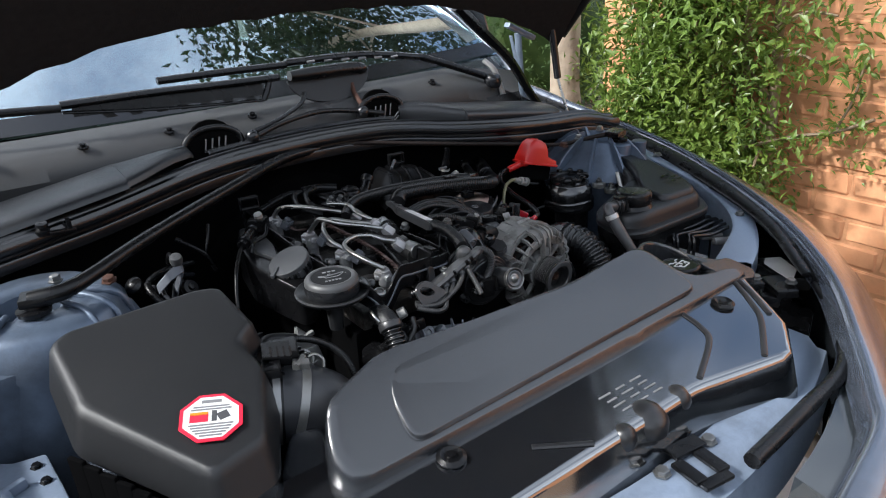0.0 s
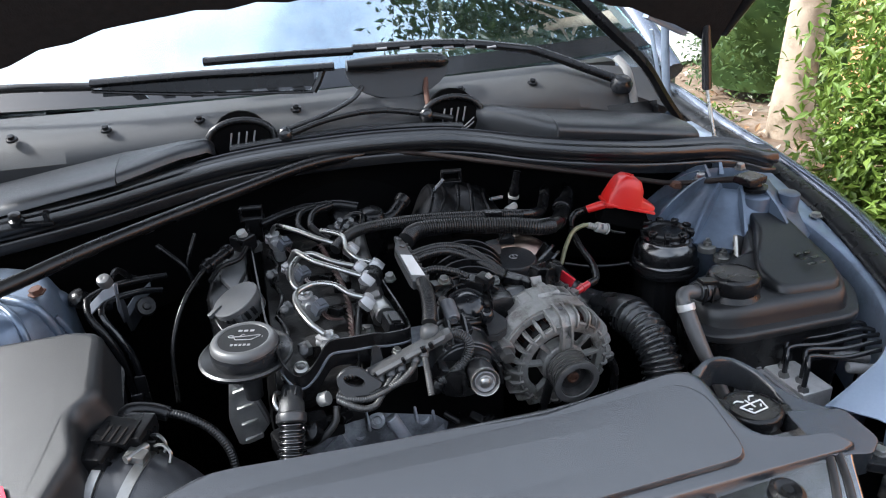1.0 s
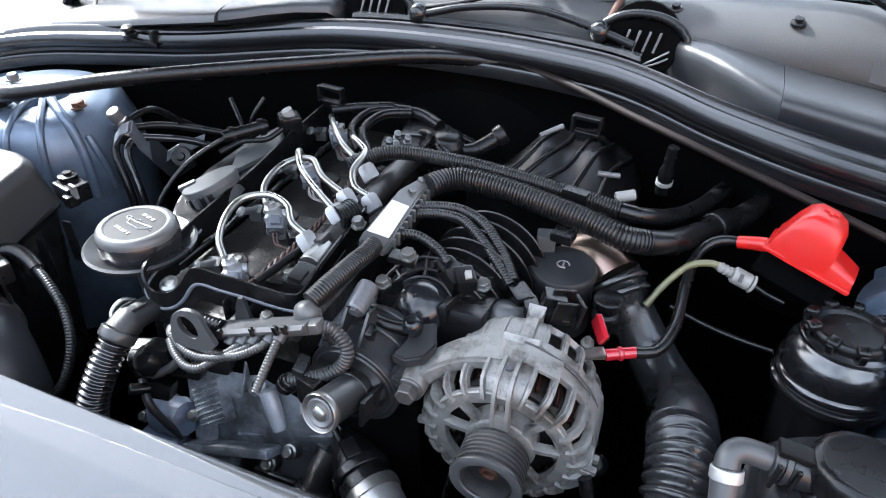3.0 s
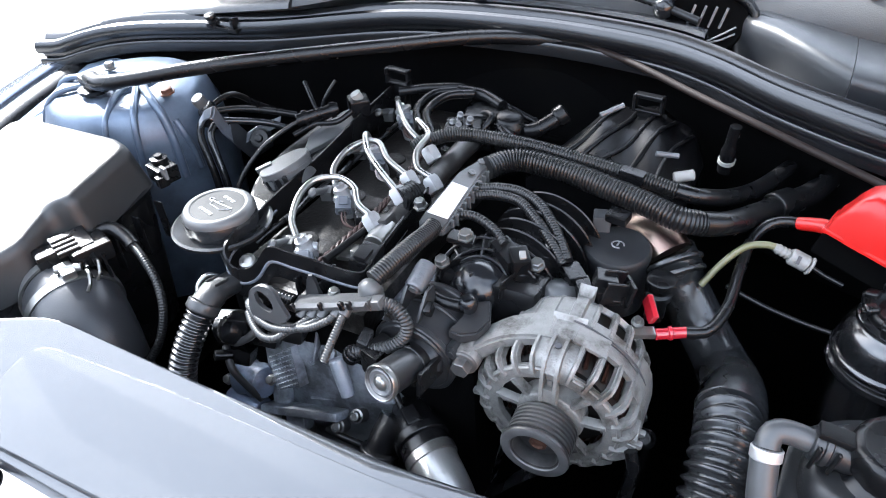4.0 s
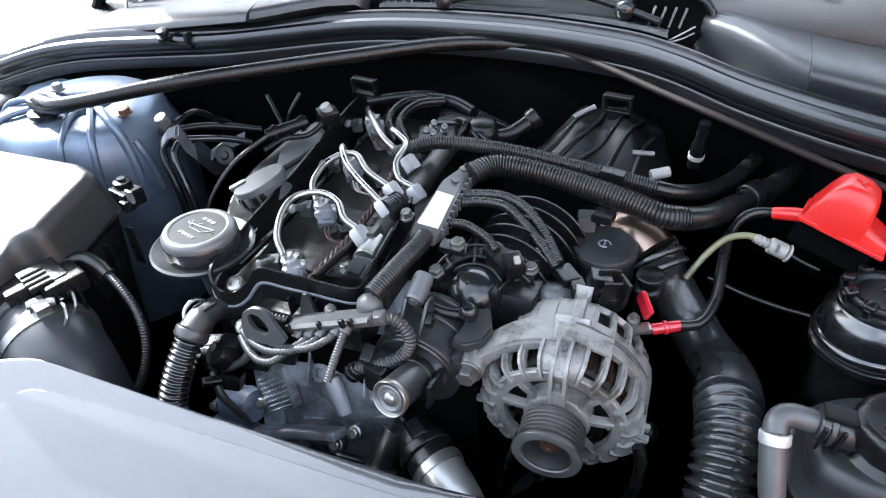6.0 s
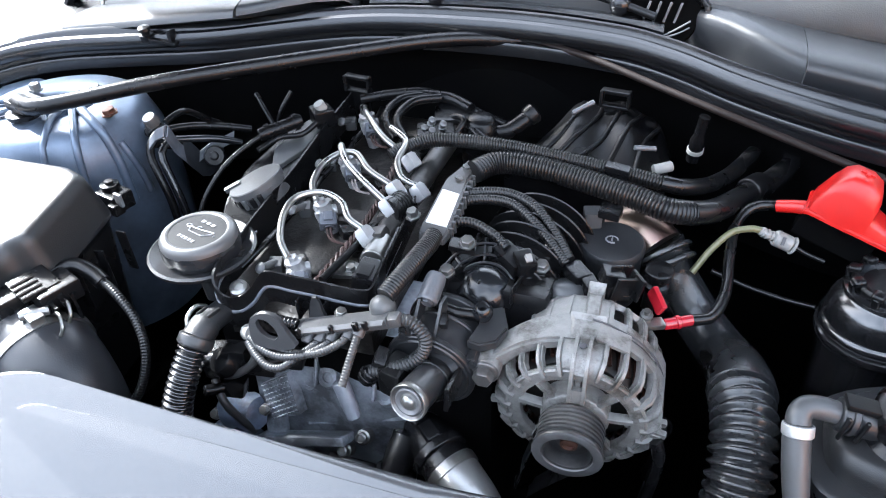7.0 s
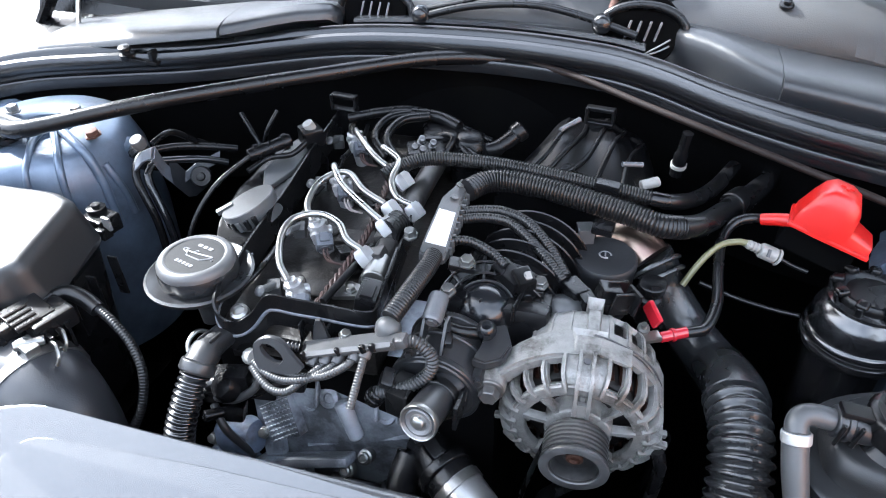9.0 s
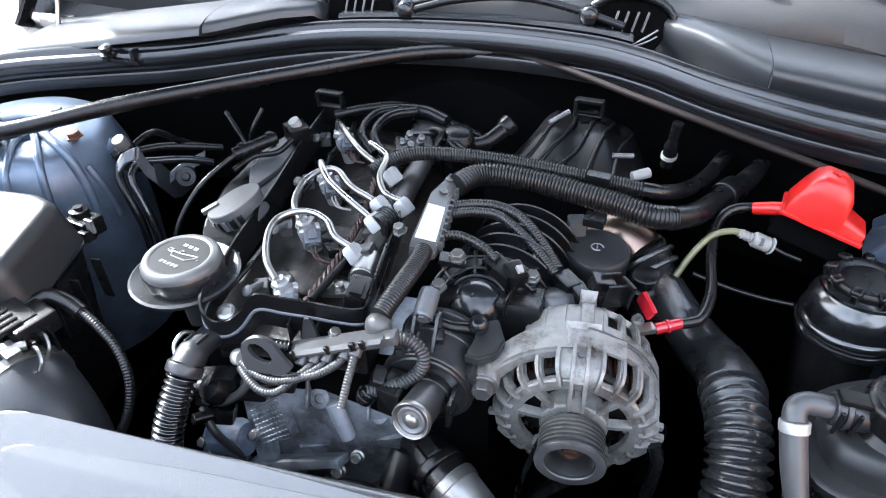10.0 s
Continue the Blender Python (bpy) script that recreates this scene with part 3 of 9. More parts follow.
def build_trees():
    rnd = random.Random(21)
    # pale trunk with low leaves beside it
    th = thing("young_tree", "pale smooth barked tree standing in leaf litter", "tree", (1.74, 2.04, 0.44))
    bm = bmesh.new()
    tube(bm, [(1.74, 2.04, 0.40), (1.755, 2.06, 0.7), (1.80, 2.10, 1.2), (1.90, 2.25, 2.2), (2.25, 2.65, 3.4), (2.5, 3.0, 4.8)], 0.055, seg=12, step=0.05, radii=lambda u: 1.25 - 0.5 * u if u > 0.05 else 1.5 - 4 * u)
    for k in range(7):
        a = Vector((2.2 + 0.05 * k, 2.6 + 0.04 * k, 3.1 + 0.22 * k))
        b = a + Vector((rnd.uniform(-1.0, 1.0), rnd.uniform(-1.0, 1.0), 0.6))
        tube(bm, [a, a.lerp(b, 0.5) + Vector((0, 0, 0.05)), b], 0.018, seg=6, step=0.06, radii=lambda u: 1 - 0.7 * u)
    part("trunk", bm, BARK, th)
    cr = bmesh.new()
    for _ in range(230):
        a = rnd.uniform(0, 6.283)
        r = 1.7 * math.sqrt(rnd.random())
        leaves(cr, (2.75 + r * math.cos(a), 3.3 + r * math.sin(a), rnd.uniform(3.6, 5.8)), 44, (0.17, 0.17, 0.13), 0.13, rnd)
    plain("crown", cr, FARLEAF, th, "dark overhanging leaves")
    cr = bmesh.new()
    for _ in range(26):
        leaves(cr, (1.72 + rnd.uniform(0.05, 0.35), 1.95 + rnd.uniform(-0.15, 0.1), rnd.uniform(0.55, 1.3)), 26, (0.04, 0.05, 0.05), 0.045, rnd)
    plain("low_foliage", cr, HEDGELEAF, th)["kind"] = "stuff"
    # clipped conifer
    th = thing("conifer_bush", "dense dark green conifer bush on bare soil", "bush", (2.12, 2.62, 0.45))
    bm = bmesh.new()
    for k in range(6):
        a = k * 1.05
        tube(bm, [(2.12, 2.62, 0.4), (2.12 + 0.12 * math.cos(a), 2.62 + 0.12 * math.sin(a), 0.8), (2.12 + 0.25 * math.cos(a), 2.62 + 0.25 * math.sin(a), 1.3)], 0.03, seg=6, step=0.08, radii=lambda u: 1 - 0.7 * u)
    part("trunk", bm, BARK, th)
    bm = bmesh.new()
    core = []
    for j in range(12):
        u = j / 11
        ring = []
        for k in range(18):
            a = 2 * math.pi * k / 18
            rad = (0.40 * math.sin(math.pi * min(1, 0.2 + 0.8 * u)) ** 0.6 + 0.03) * (0.78 + 0.25 * noise.noise((3 * math.cos(a), 3 * math.sin(a), 5 * u)))
            ring.append((2.12 + rad * math.cos(a), 2.62 + rad * math.sin(a), 0.50 + 1.25 * u))
        core.append(ring)
    loft(bm, core)
    part("inner_growth", bm, CONIFER, th, "shaded inner growth of the bush")
    cr = bmesh.new()
    for _ in range(560):
        u = rnd.uniform(0, 1)
        a = rnd.uniform(0, 6.283)
        rad = (0.43 * math.sin(math.pi * min(1, 0.2 + 0.8 * u)) ** 0.6 + 0.05) * rnd.uniform(0.55, 1.05)
        leaves(cr, (2.12 + rad * math.cos(a), 2.62 + rad * math.sin(a), 0.50 + 1.3 * u), 24, (0.045, 0.045, 0.05), 0.032, rnd, droop=-0.4)
    plain("crown", cr, CONIFER, th)
    # trees behind the drive and in front of the car
    for name, spot, height, label in (("garden_tree", (5.5, 9.0), 5.5, "broad dark green tree at the end of the drive"), ("garden_tree", (8.5, 6.0), 5.0, "broad dark green tree at the end of the drive"),
                                      ("garden_tree", (2.0, -6.5), 5.5, "tree in front of the car, mirrored in the windscreen")):
        th = thing(name, label, "tree", (*spot, rise(*spot)), group="garden trees")
        bm = bmesh.new()
        x, y = spot
        g = rise(x, y)
        tube(bm, [(x, y, g - 0.05), (x + 0.05, y, g + height * 0.3), (x, y + 0.1, g + height * 0.85)], 0.14, seg=10, step=0.2, radii=lambda u: 1.1 - 0.8 * u)
        for k in range(12):
            a = Vector((x, y, g + height * (0.3 + 0.045 * k)))
            ang = 2.4 * k
            b = a + Vector((math.cos(ang), math.sin(ang), 0.5)) * rnd.uniform(0.9, 1.5)
            tube(bm, [a, a.lerp(b, 0.5) + Vector((0, 0, 0.1)), b], 0.05, seg=6, step=0.2, radii=lambda u: 1 - 0.75 * u)
        part("trunk", bm, BARK, th)
        cr = bmesh.new()
        for _ in range(190):
            a, u = rnd.uniform(0, 6.283), rnd.random()
            r = 1.7 * math.sqrt(rnd.random()) * math.sin(math.pi * (0.15 + 0.8 * u))
            leaves(cr, (x + r * math.cos(a), y + r * math.sin(a), g + height * (0.32 + 0.72 * u)), 16, (0.16, 0.16, 0.14), 0.16, rnd)
        plain("crown", cr, FARLEAF, th)
    # leaf litter
    bm = bmesh.new()
    for _ in range(1500):
        x, y = rnd.uniform(1.05, 3.2), rnd.uniform(0.6, 3.5)
        leaves(bm, (x, y, rise(x, y) + 0.022), 1, (0.01, 0.01, 0.003), 0.045, rnd, droop=0)
    ob = plain("leaf_litter", bm, LITTER, None)
    tagged(ob, "dry brown and pale fallen leaves scattered on soil", "leaf litter", kind="stuff")
    # a tuft of weeds
    th = thing("weed_tuft", "bright green weed tuft growing in gravel", "weed", (1.53, 2.32, 0.45))
    bm = bmesh.new()
    for _ in range(20):
        leaves(bm, (1.53 + rnd.gauss(0, 0.07), 2.32 + rnd.gauss(0, 0.07), 0.47 + rnd.uniform(0, 0.05)), 14, (0.03, 0.03, 0.02), 0.035, rnd)
    plain("leaves", bm, HEDGELEAF, th)


# ---- the car's shell ----
EDGE_R = [(0.05, 0.015, 0.70), (0.20, 0.045, 0.706), (0.255, 0.075, 0.713), (0.352, 0.143, 0.726), (0.493, 0.257, 0.746), (0.612, 0.428, 0.777), (0.69, 0.66, 0.818), (0.705, 0.85, 0.852), (0.695, 1.0, 0.88), (0.69, 1.2, 0.915), (0.70, 1.6, 0.94)]
EDGE_L = [(-x * 1.06, y, z) for x, y, z in EDGE_R]


def fender_rings(edge, side):
    path, _ = smooth_path(edge, 0.03)
    rings = []
    for k, p in enumerate(path):
        t = path[min(k + 1, len(path) - 1)] - path[max(k - 1, 0)]
        nrm = Vector((t.y, -t.x, 0)).normalized() * side
        w = 0.6 if p.y < 0.2 else (min(0.8, 0.6 + (p.y - 0.2)) if p.y < 0.45 else max(0.4, 0.8 - 1.2 * (p.y - 0.45)))
        if side < 0:
            w = min(1.1, 0.6 + max(0, p.y - 0.2))
        z = Vector((0, 0, 1))
        ring = [p - nrm * 0.022 - z * 0.034, p - nrm * 0.012 - z * 0.006, p - nrm * 0.004, p + nrm * 0.004 - z * 0.0005]
        ring += [p + nrm * 0.03 * w - z * 0.006, p + nrm * 0.08 * w - z * 0.028, p + nrm * 0.13 * w - z * 0.075, p + nrm * 0.165 * w - z * 0.15, p + nrm * 0.175 * w - z * 0.26]
        low = p + nrm * 0.16 * w
        ring.append(Vector((low.x, low.y, 0.30)))
        rings.append(ring)
    return rings


def ledge(inner, outer, side, parent):
    a = smooth_path([(x * side, y, z) for x, y, z in inner], 0.02)[0]
    n = len(a)
    q, _ = smooth_path([(x * side, y, z) for x, y, z in outer], 0.005)
    b = [q[int(k * (len(q) - 1) / (n - 1))] for k in range(n)]
    bm = bmesh.new()
    rows = []
    for i, o in zip(a, b):
        rows.append([i + Vector((-0.006 * side, 0, -0.16)), i + Vector((-0.003 * side, 0, -0.012)), i, i.lerp(o, 0.12) + Vector((0, 0, 0.003)), i.lerp(o, 0.85) + Vector((0, 0, 0.003)), o, o + Vector((0.004 * side, 0, -0.035))])
    sheet(bm, rows, 0.002)
    return part("wing_rail", bm, PAINT, parent, "pale silver blue painted inner wing rail")


def build_car():
    car = thing("car", "silver blue saloon car parked with its bonnet open", "car", (0, 1.5, 0))
    for side, edge in ((1, EDGE_R), (-1, EDGE_L)):
        bm = bmesh.new()
        sheet(bm, fender_rings(edge, side), 0.0015)
        part("front_wing", bm, OUTPAINT, car, "glossy dark silver blue painted front wing")
        # rubber gutter strip inside the wing's lip
        path = [Vector(p) for p in edge[4:10]]
        bm = bmesh.new()
        tube(bm, [p + Vector((-0.027 * side if p.y > 0.3 else -0.02 * side, 0.02 if p.y < 0.4 else 0, -0.016)) for p in path], 0.021, seg=12, step=0.02, flat=0.5, radii=lambda u: min(1.0, 0.45 + 1.3 * u))
        part("wing_seal", bm, RUBBER, car)
    inner = [(0.42, 0.37, 0.722), (0.47, 0.42, 0.735), (0.55, 0.46, 0.75), (0.60, 0.52, 0.765), (0.618, 0.62, 0.79), (0.613, 0.75, 0.82), (0.60, 0.88, 0.85), (0.59, 1.05, 0.87)]
    outer = [(0.50, 0.31, 0.72), (0.55, 0.36, 0.735), (0.592, 0.42, 0.745), (0.635, 0.50, 0.765), (0.658, 0.62, 0.785), (0.668, 0.76, 0.815), (0.663, 0.90, 0.85), (0.655, 1.05, 0.87)]
    ledge([(0.424, 0.413, 0.722), (0.475, 0.427, 0.735), (0.54, 0.453, 0.75), (0.594, 0.518, 0.765)] + inner[4:], [(0.466, 0.366, 0.722), (0.512, 0.384, 0.733), (0.575, 0.428, 0.745), (0.632, 0.495, 0.764)] + outer[4:], 1, car)
    ledge([(x * 1.09, y, z) for x, y, z in inner], [(x * 1.08, y, z) for x, y, z in outer], -1, car)
    # bolts on the rails
    for x, y, z in ((0.640, 0.70, 0.812), (0.632, 0.57, 0.784), (0.575, 0.462, 0.757)):
        bm = bmesh.new()
        bolt(bm, (x, y, z), (0, 0, 1), 0.007, 0.006)
        part("rail_bolt", bm, ZINC, car)
    # firewall, inner wings, front wall and tray of the engine bay, shade coloured in
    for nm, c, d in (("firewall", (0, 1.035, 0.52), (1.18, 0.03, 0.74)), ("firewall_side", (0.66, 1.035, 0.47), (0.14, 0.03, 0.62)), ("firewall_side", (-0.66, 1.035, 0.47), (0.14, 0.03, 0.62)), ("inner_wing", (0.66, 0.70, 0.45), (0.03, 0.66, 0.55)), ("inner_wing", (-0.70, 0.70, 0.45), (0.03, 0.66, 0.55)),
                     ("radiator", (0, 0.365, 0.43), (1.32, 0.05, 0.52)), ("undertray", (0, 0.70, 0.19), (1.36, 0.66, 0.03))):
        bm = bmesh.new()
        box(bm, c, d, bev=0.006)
        part(nm, bm, BLACKHOLE, car, "engine bay wall coloured near black for deep shade")
    # front panel, gloss black
    bm = bmesh.new()
    rows = []
    for k in range(53):
        x = -0.58 + 0.97 * k / 52
        front = 0.213 - 0.03 * min(1, max(0, (x - 0.1) / 0.15)) + max(0, x - 0.26) * 0.7 + max(0, x - 0.32) * 1.0 + max(0, -x - 0.42) * 0.9
        front = min(front, 0.340)
        back = max(0.370, front + 0.02)
        z0 = [0.722 + 0.13 * (y - 0.213) for y in (back, back * 0.75 + front * 0.25, back * 0.4 + front * 0.6, front + 0.010)]
        z1 = z0[3]
        rows.append([(x, back, z0[0]), (x, back * 0.75 + front * 0.25, z0[1]), (x, back * 0.4 + front * 0.6, z0[2]), (x, front + 0.010, z1), (x, front + 0.004, z1 - 0.001), (x, front, z1 - 0.004), (x, front - 0.003, z1 - 0.010), (x, front - 0.014, 0.672), (x, front - 0.016, 0.655)])
    sheet(bm, rows, 0.003)
    panel = part("front_panel", bm, PANEL, car, "dusty gloss black lock panel")
    lie = lambda x, y, h=0.001: (x, y, 0.722 + 0.13 * (y - 0.213) + h)
    for pts in ([(0.215, 0.325), (0.208, 0.290), (0.190, 0.262), (0.112, 0.222)], [(0.355, 0.330), (0.325, 0.285), (0.295, 0.250), (0.222, 0.200)], [(-0.142, 0.257), (-0.11, 0.238), (-0.082, 0.222)], [(0.372, 0.345), (0.350, 0.300), (0.318, 0.250)]):
        bm = bmesh.new()
        tube(bm, [lie(x, y) for x, y in pts], 0.0042, seg=10, step=0.006, flat=0.45)
        part("panel_rib", bm, PANELTRIM, panel)
    for x, y in ((-0.224, 0.295), (0.284, 0.304)):
        bm = bmesh.new()
        lathe(bm, [(0.016, 0), (0.017, 0.003), (0.0125, 0.006), (0.009, 0.004), (0.006, 0.004), (0.005, 0.007), (0.001, 0.007)], lie(x, y), (0, -0.1, 1), 20)
        part("panel_clip", bm, PLASTIC, panel, "black plastic push clip")
    for r in range(4):
        for c in range(3):
            bm = bmesh.new()
            box(bm, lie(-0.012 + 0.028 * c + 0.002 * r, 0.268 - 0.010 * r, 0.0006), (0.020 - 0.004 * ((r + c) % 2), 0.0024, 0.0006), turn(7.4, 0, 0))
            part("printed_line", bm, GREY, panel)
    for x, y, r in ((-0.036, 0.214, 0.013), (0.012, 0.217, 0.021), (0.070, 0.220, 0.015)):
        bm = bmesh.new()
        lathe(bm, [(r * 1.3, -0.016), (r * 1.15, -0.005), (r * 0.85, 0.001), (r * 0.45, 0.004), (0.001, 0.005)], (x, y, 0.7205), (0, -0.45, 1), 24)
        part("panel_boss", bm, PANELTRIM, panel)
    # beam, latch and seal at the very front
    bm = bmesh.new()
    rows = []
    for k in range(23):
        x = -0.50 + 0.90 * k / 22
        d = 0.10 * (abs(x) / 0.45) ** 2
        rows.append([(x, 0.205 + d, 0.645), (x, 0.19 + d, 0.668), (x, 0.15 + d, 0.668), (x, 0.135 + d, 0.655), (x, 0.12 + d, 0.655), (x, 0.105 + d, 0.60)])
    sheet(bm, rows, 0.003)
    beam = part("bumper_beam", bm, PAINT, car, "dusty grey painted front beam")
    for x in (-0.012, 0.076):
        bm = bmesh.new()
        bolt(bm, (x, 0.180, 0.669), (0, 0, 1), 0.008, 0.008)
        part("beam_bolt", bm, ZINC, beam)
    bm = bmesh.new()
    for c, d in (((0.041, 0.188, 0.674), (0.050, 0.022, 0.006)), ((0.010, 0.160, 0.672), (0.018, 0.04, 0.006)), ((0.046, 0.156, 0.672), (0.018, 0.04, 0.006)), ((0.024, 0.134, 0.670), (0.044, 0.014, 0.006))):
        box(bm, c, d, turn(0, 0, -8), bev=0.002)
    part("latch_plate", bm, PLASTIC, beam, "black plastic latch plate with a square hole")
    bm = bmesh.new()
    tube(bm, [(0.067, 0.119, 0.683), (0.20, 0.128, 0.688), (0.315, 0.140, 0.692), (0.40, 0.190, 0.702), (0.46, 0.24, 0.712), (0.55, 0.345, 0.74)], 0.0105, seg=10, step=0.012)
    part("front_seal", bm, RUBBER, car, "black rubber bonnet seal")
    # headlamps and lamp housing
    for side in (1, -1):
        bm = bmesh.new()
        rings = []
        for k in range(13):
            u = k / 12
            x, y = 0.10 + 0.52 * u, 0.035 + 0.05 * u + 0.20 * u * u
            rings.append([(x * side, y - 0.035, 0.56 + 0.03 * u), (x * side, y - 0.04, 0.61 + 0.03 * u), (x * side, y - 0.02, 0.655 + 0.035 * u), (x * side, y + 0.05, 0.665 + 0.035 * u), (x * side, y + 0.06, 0.56)])
        loft(bm, rings)
        part("headlamp", bm, LENS, car, "dark glass headlamp")
    bm = bmesh.new()
    prism(bm, [(0.42, 0.24), (0.50, 0.27), (0.60, 0.38), (0.67, 0.52), (0.655, 0.56), (0.58, 0.43), (0.45, 0.36)], 0.60, 0.655, 0.004)
    box(bm, (0.50, 0.335, 0.668), (0.06, 0.035, 0.03), turn(0, 0, 40), bev=0.004)
    box(bm, (0.545, 0.352, 0.683), (0.075, 0.085, 0.024), turn(0, 0, 30), bev=0.006)
    box(bm, (0.45, 0.325, 0.69), (0.075, 0.03, 0.02), turn(0, 0, 35), bev=0.004)
    box(bm, (0.565, 0.45, 0.668), (0.03, 0.05, 0.03), turn(0, 0, 20), bev=0.004)
    part("lamp_housing", bm, PLASTIC, car, "black plastic lamp housing")
    bm = bmesh.new()
    prism(bm, [(0.528, 0.379), (0.495, 0.31), (0.545, 0.329), (0.572, 0.374), (0.55, 0.39)], 0.698, 0.6995)
    part("paper_tag", bm, LABEL, car, "white paper sticker")
    bm = bmesh.new()
    slab2 = [(-0.66, 0.67), (-0.605, 0.628), (-0.572, 0.622), (-0.566, 0.55), (-0.562, 0.49), (-0.64, 0.46), (-0.67, 0.52)]
    prism(bm, slab2, 0.700, 0.724, 0.005)
    box(bm, (-0.625, 0.56, 0.729), (0.06, 0.010, 0.014), turn(0, 0, 25), bev=0.004)
    box(bm, (-0.612, 0.52, 0.729), (0.012, 0.09, 0.012), turn(0, 0, 10), bev=0.004)
    part("lamp_bracket", bm, PAINT, car, "pale painted lamp bracket")
    for x, y in ((-0.585, 0.60), (-0.580, 0.565), (-0.64, 0.60)):
        bm = bmesh.new()
        bolt(bm, (x, y, 0.724), (0, 0, 1), 0.005, 0.005)
        part("bracket_bolt", bm, PLASTIC, car)
    # corner bracket on the front rail
    bm = bmesh.new()
    box(bm, (0.41, 0.345, 0.714), (0.05, 0.04, 0.012), turn(0, 0, -35), bev=0.003)
    box(bm, (0.445, 0.305, 0.708), (0.035, 0.06, 0.014), turn(0, 0, -35), bev=0.003)
    part("rail_bracket", bm, PLASTIC, car, "black plastic corner catch")
    for x, y in ((0.40, 0.35), (0.425, 0.335), (0.45, 0.29)):
        bm = bmesh.new()
        bolt(bm, (x, y, 0.719), (0, 0, 1), 0.007, 0.007)
        part("bracket_bolt", bm, ZINC, car)
    # suspension towers
    LIE[0] = UPRIGHT
    for s in (-1, 1):
        tw = part("strut_tower", tower_shell(s), TOWERCAST, car, "ribbed cast suspension tower, silver blue darkened for shade", angle=30)
        cx, cy = 0.555 * s, 0.785
        if s < 0:
            # ribs that fan out from the crown of the casting
            for run, r in (([(-0.535, 0.775, 0.850), (-0.5255, 0.7621, 0.849), (-0.5185, 0.7392, 0.848), (-0.5052, 0.716, 0.845), (-0.4961, 0.6914, 0.8257), (-0.4935, 0.680, 0.76)], 0.0042), ([(-0.535, 0.785, 0.850), (-0.5187, 0.7738, 0.849), (-0.4875, 0.741, 0.846), (-0.4697, 0.7181, 0.8325), (-0.4635, 0.7071, 0.7998), (-0.4600, 0.7000, 0.74)], 0.0048), ([(-0.530, 0.790, 0.850), (-0.5131, 0.7779, 0.849), (-0.4683, 0.7513, 0.845), (-0.4511, 0.747, 0.8275), (-0.4423, 0.7454, 0.8015), (-0.4385, 0.744, 0.7768), (-0.4354, 0.7427, 0.7399)], 0.0062), ([(-0.4437, 0.7594, 0.8157), (-0.4359, 0.7607, 0.7963), (-0.4322, 0.7662, 0.7684), (-0.4295, 0.7675, 0.742)], 0.0050)):
                bm = bmesh.new()
                tube(bm, run, r, seg=8, step=0.008)
                part("tower_rib", bm, TOWERCAST, tw)
        for k in range(7 if s > 0 else 2):
            a = radians(-160 + 34 * k) if s < 0 else radians(-80 - 34 * k)
            d = Vector((math.cos(a), math.sin(a), 0))
            p = Vector((cx, cy, 0))
            bm = bmesh.new()
            if s < 0:
                tube(bm, [p + d * 0.052 + Vector((0, 0, 0.850)), p + d * 0.092 + Vector((0, 0, 0.845)), p + d * 0.115 + Vector((0, 0, 0.81)), p + d * 0.130 + Vector((0, 0, 0.71))], 0.0045, seg=8, step=0.012)
            else:
                side = Vector((-d.y, d.x, 0)) * 0.0022
                line = [p + d * r + Vector((0, 0, z)) for r, z in ((0.052, 0.858), (0.070, 0.850), (0.092, 0.834), (0.112, 0.816), (0.131, 0.793), (0.124, 0.765), (0.106, 0.725))]
                loft(bm, [[q - side, q + side, q + side * 1.8 - Vector((d.x, d.y, 1.4)) * 0.012, q - side * 1.8 - Vector((d.x, d.y, 1.4)) * 0.012] for q in line])
            part("tower_rib", bm, TOWERCAST, tw)
        for a in (40, 160, 280):
            bm = bmesh.new()
            bolt(bm, (cx + 0.05 * math.cos(radians(a)), cy + 0.05 * math.sin(radians(a)), 0.848), (0, 0, 1), 0.007, 0.010)
            part("tower_nut", bm, ZINC, tw)
        bm = bmesh.new()
        bolt(bm, (-0.4586, 0.7726, 0.846) if s < 0 else (0.470, 0.81, 0.838), (0.1 * s, -0.1, 1), 0.008, 0.008)
        part("rusty_bolt", bm, RUST, tw)
    # brace rods from the towers to the firewall
    for s, material in ((-1, PLASTIC), (1, PLASTIC)):
        bm = bmesh.new()
        if s < 0:
            run = [(-0.555, 0.735, 0.866), (-0.515, 0.722, 0.872), (-0.47, 0.745, 0.877), (-0.385, 0.80, 0.885), (-0.20, 0.918, 0.892), (-0.08, 0.992, 0.893), (0.03, 1.03, 0.885)]
        else:
            run = [(0.555, 0.735, 0.866), (0.525, 0.765, 0.858), (0.47, 0.819, 0.8406), (0.385, 0.858, 0.8506), (0.20, 0.9426, 0.8724), (0.08, 0.9977, 0.8865), (-0.02, 1.03, 0.885)]
        tube(bm, run, 0.0095 if s < 0 else 0.0042, seg=10, step=0.02, radii=lambda u: 1.0 if u > 0.12 else 1.3 - 2.5 * u)
        r = part("brace_rod", bm, material if s < 0 else BROWNROD, car, "long black brace rod" if s < 0 else "long worn brown brace rod")
        bm = bmesh.new()
        lathe(bm, [(0.020, 0), (0.021, 0.006), (0.012, 0.008), (0.011, 0.014), (0.001, 0.015)], (0.555 * s, 0.735, 0.849), (0, 0, 1), 16)
        box(bm, (0.548 * s, 0.737, 0.866), (0.04, 0.032, 0.012), turn(0, 0, 15 * s), bev=0.003)
        part("rod_end", bm, PLASTIC, r)
    LIE[0] = BODY
    return car


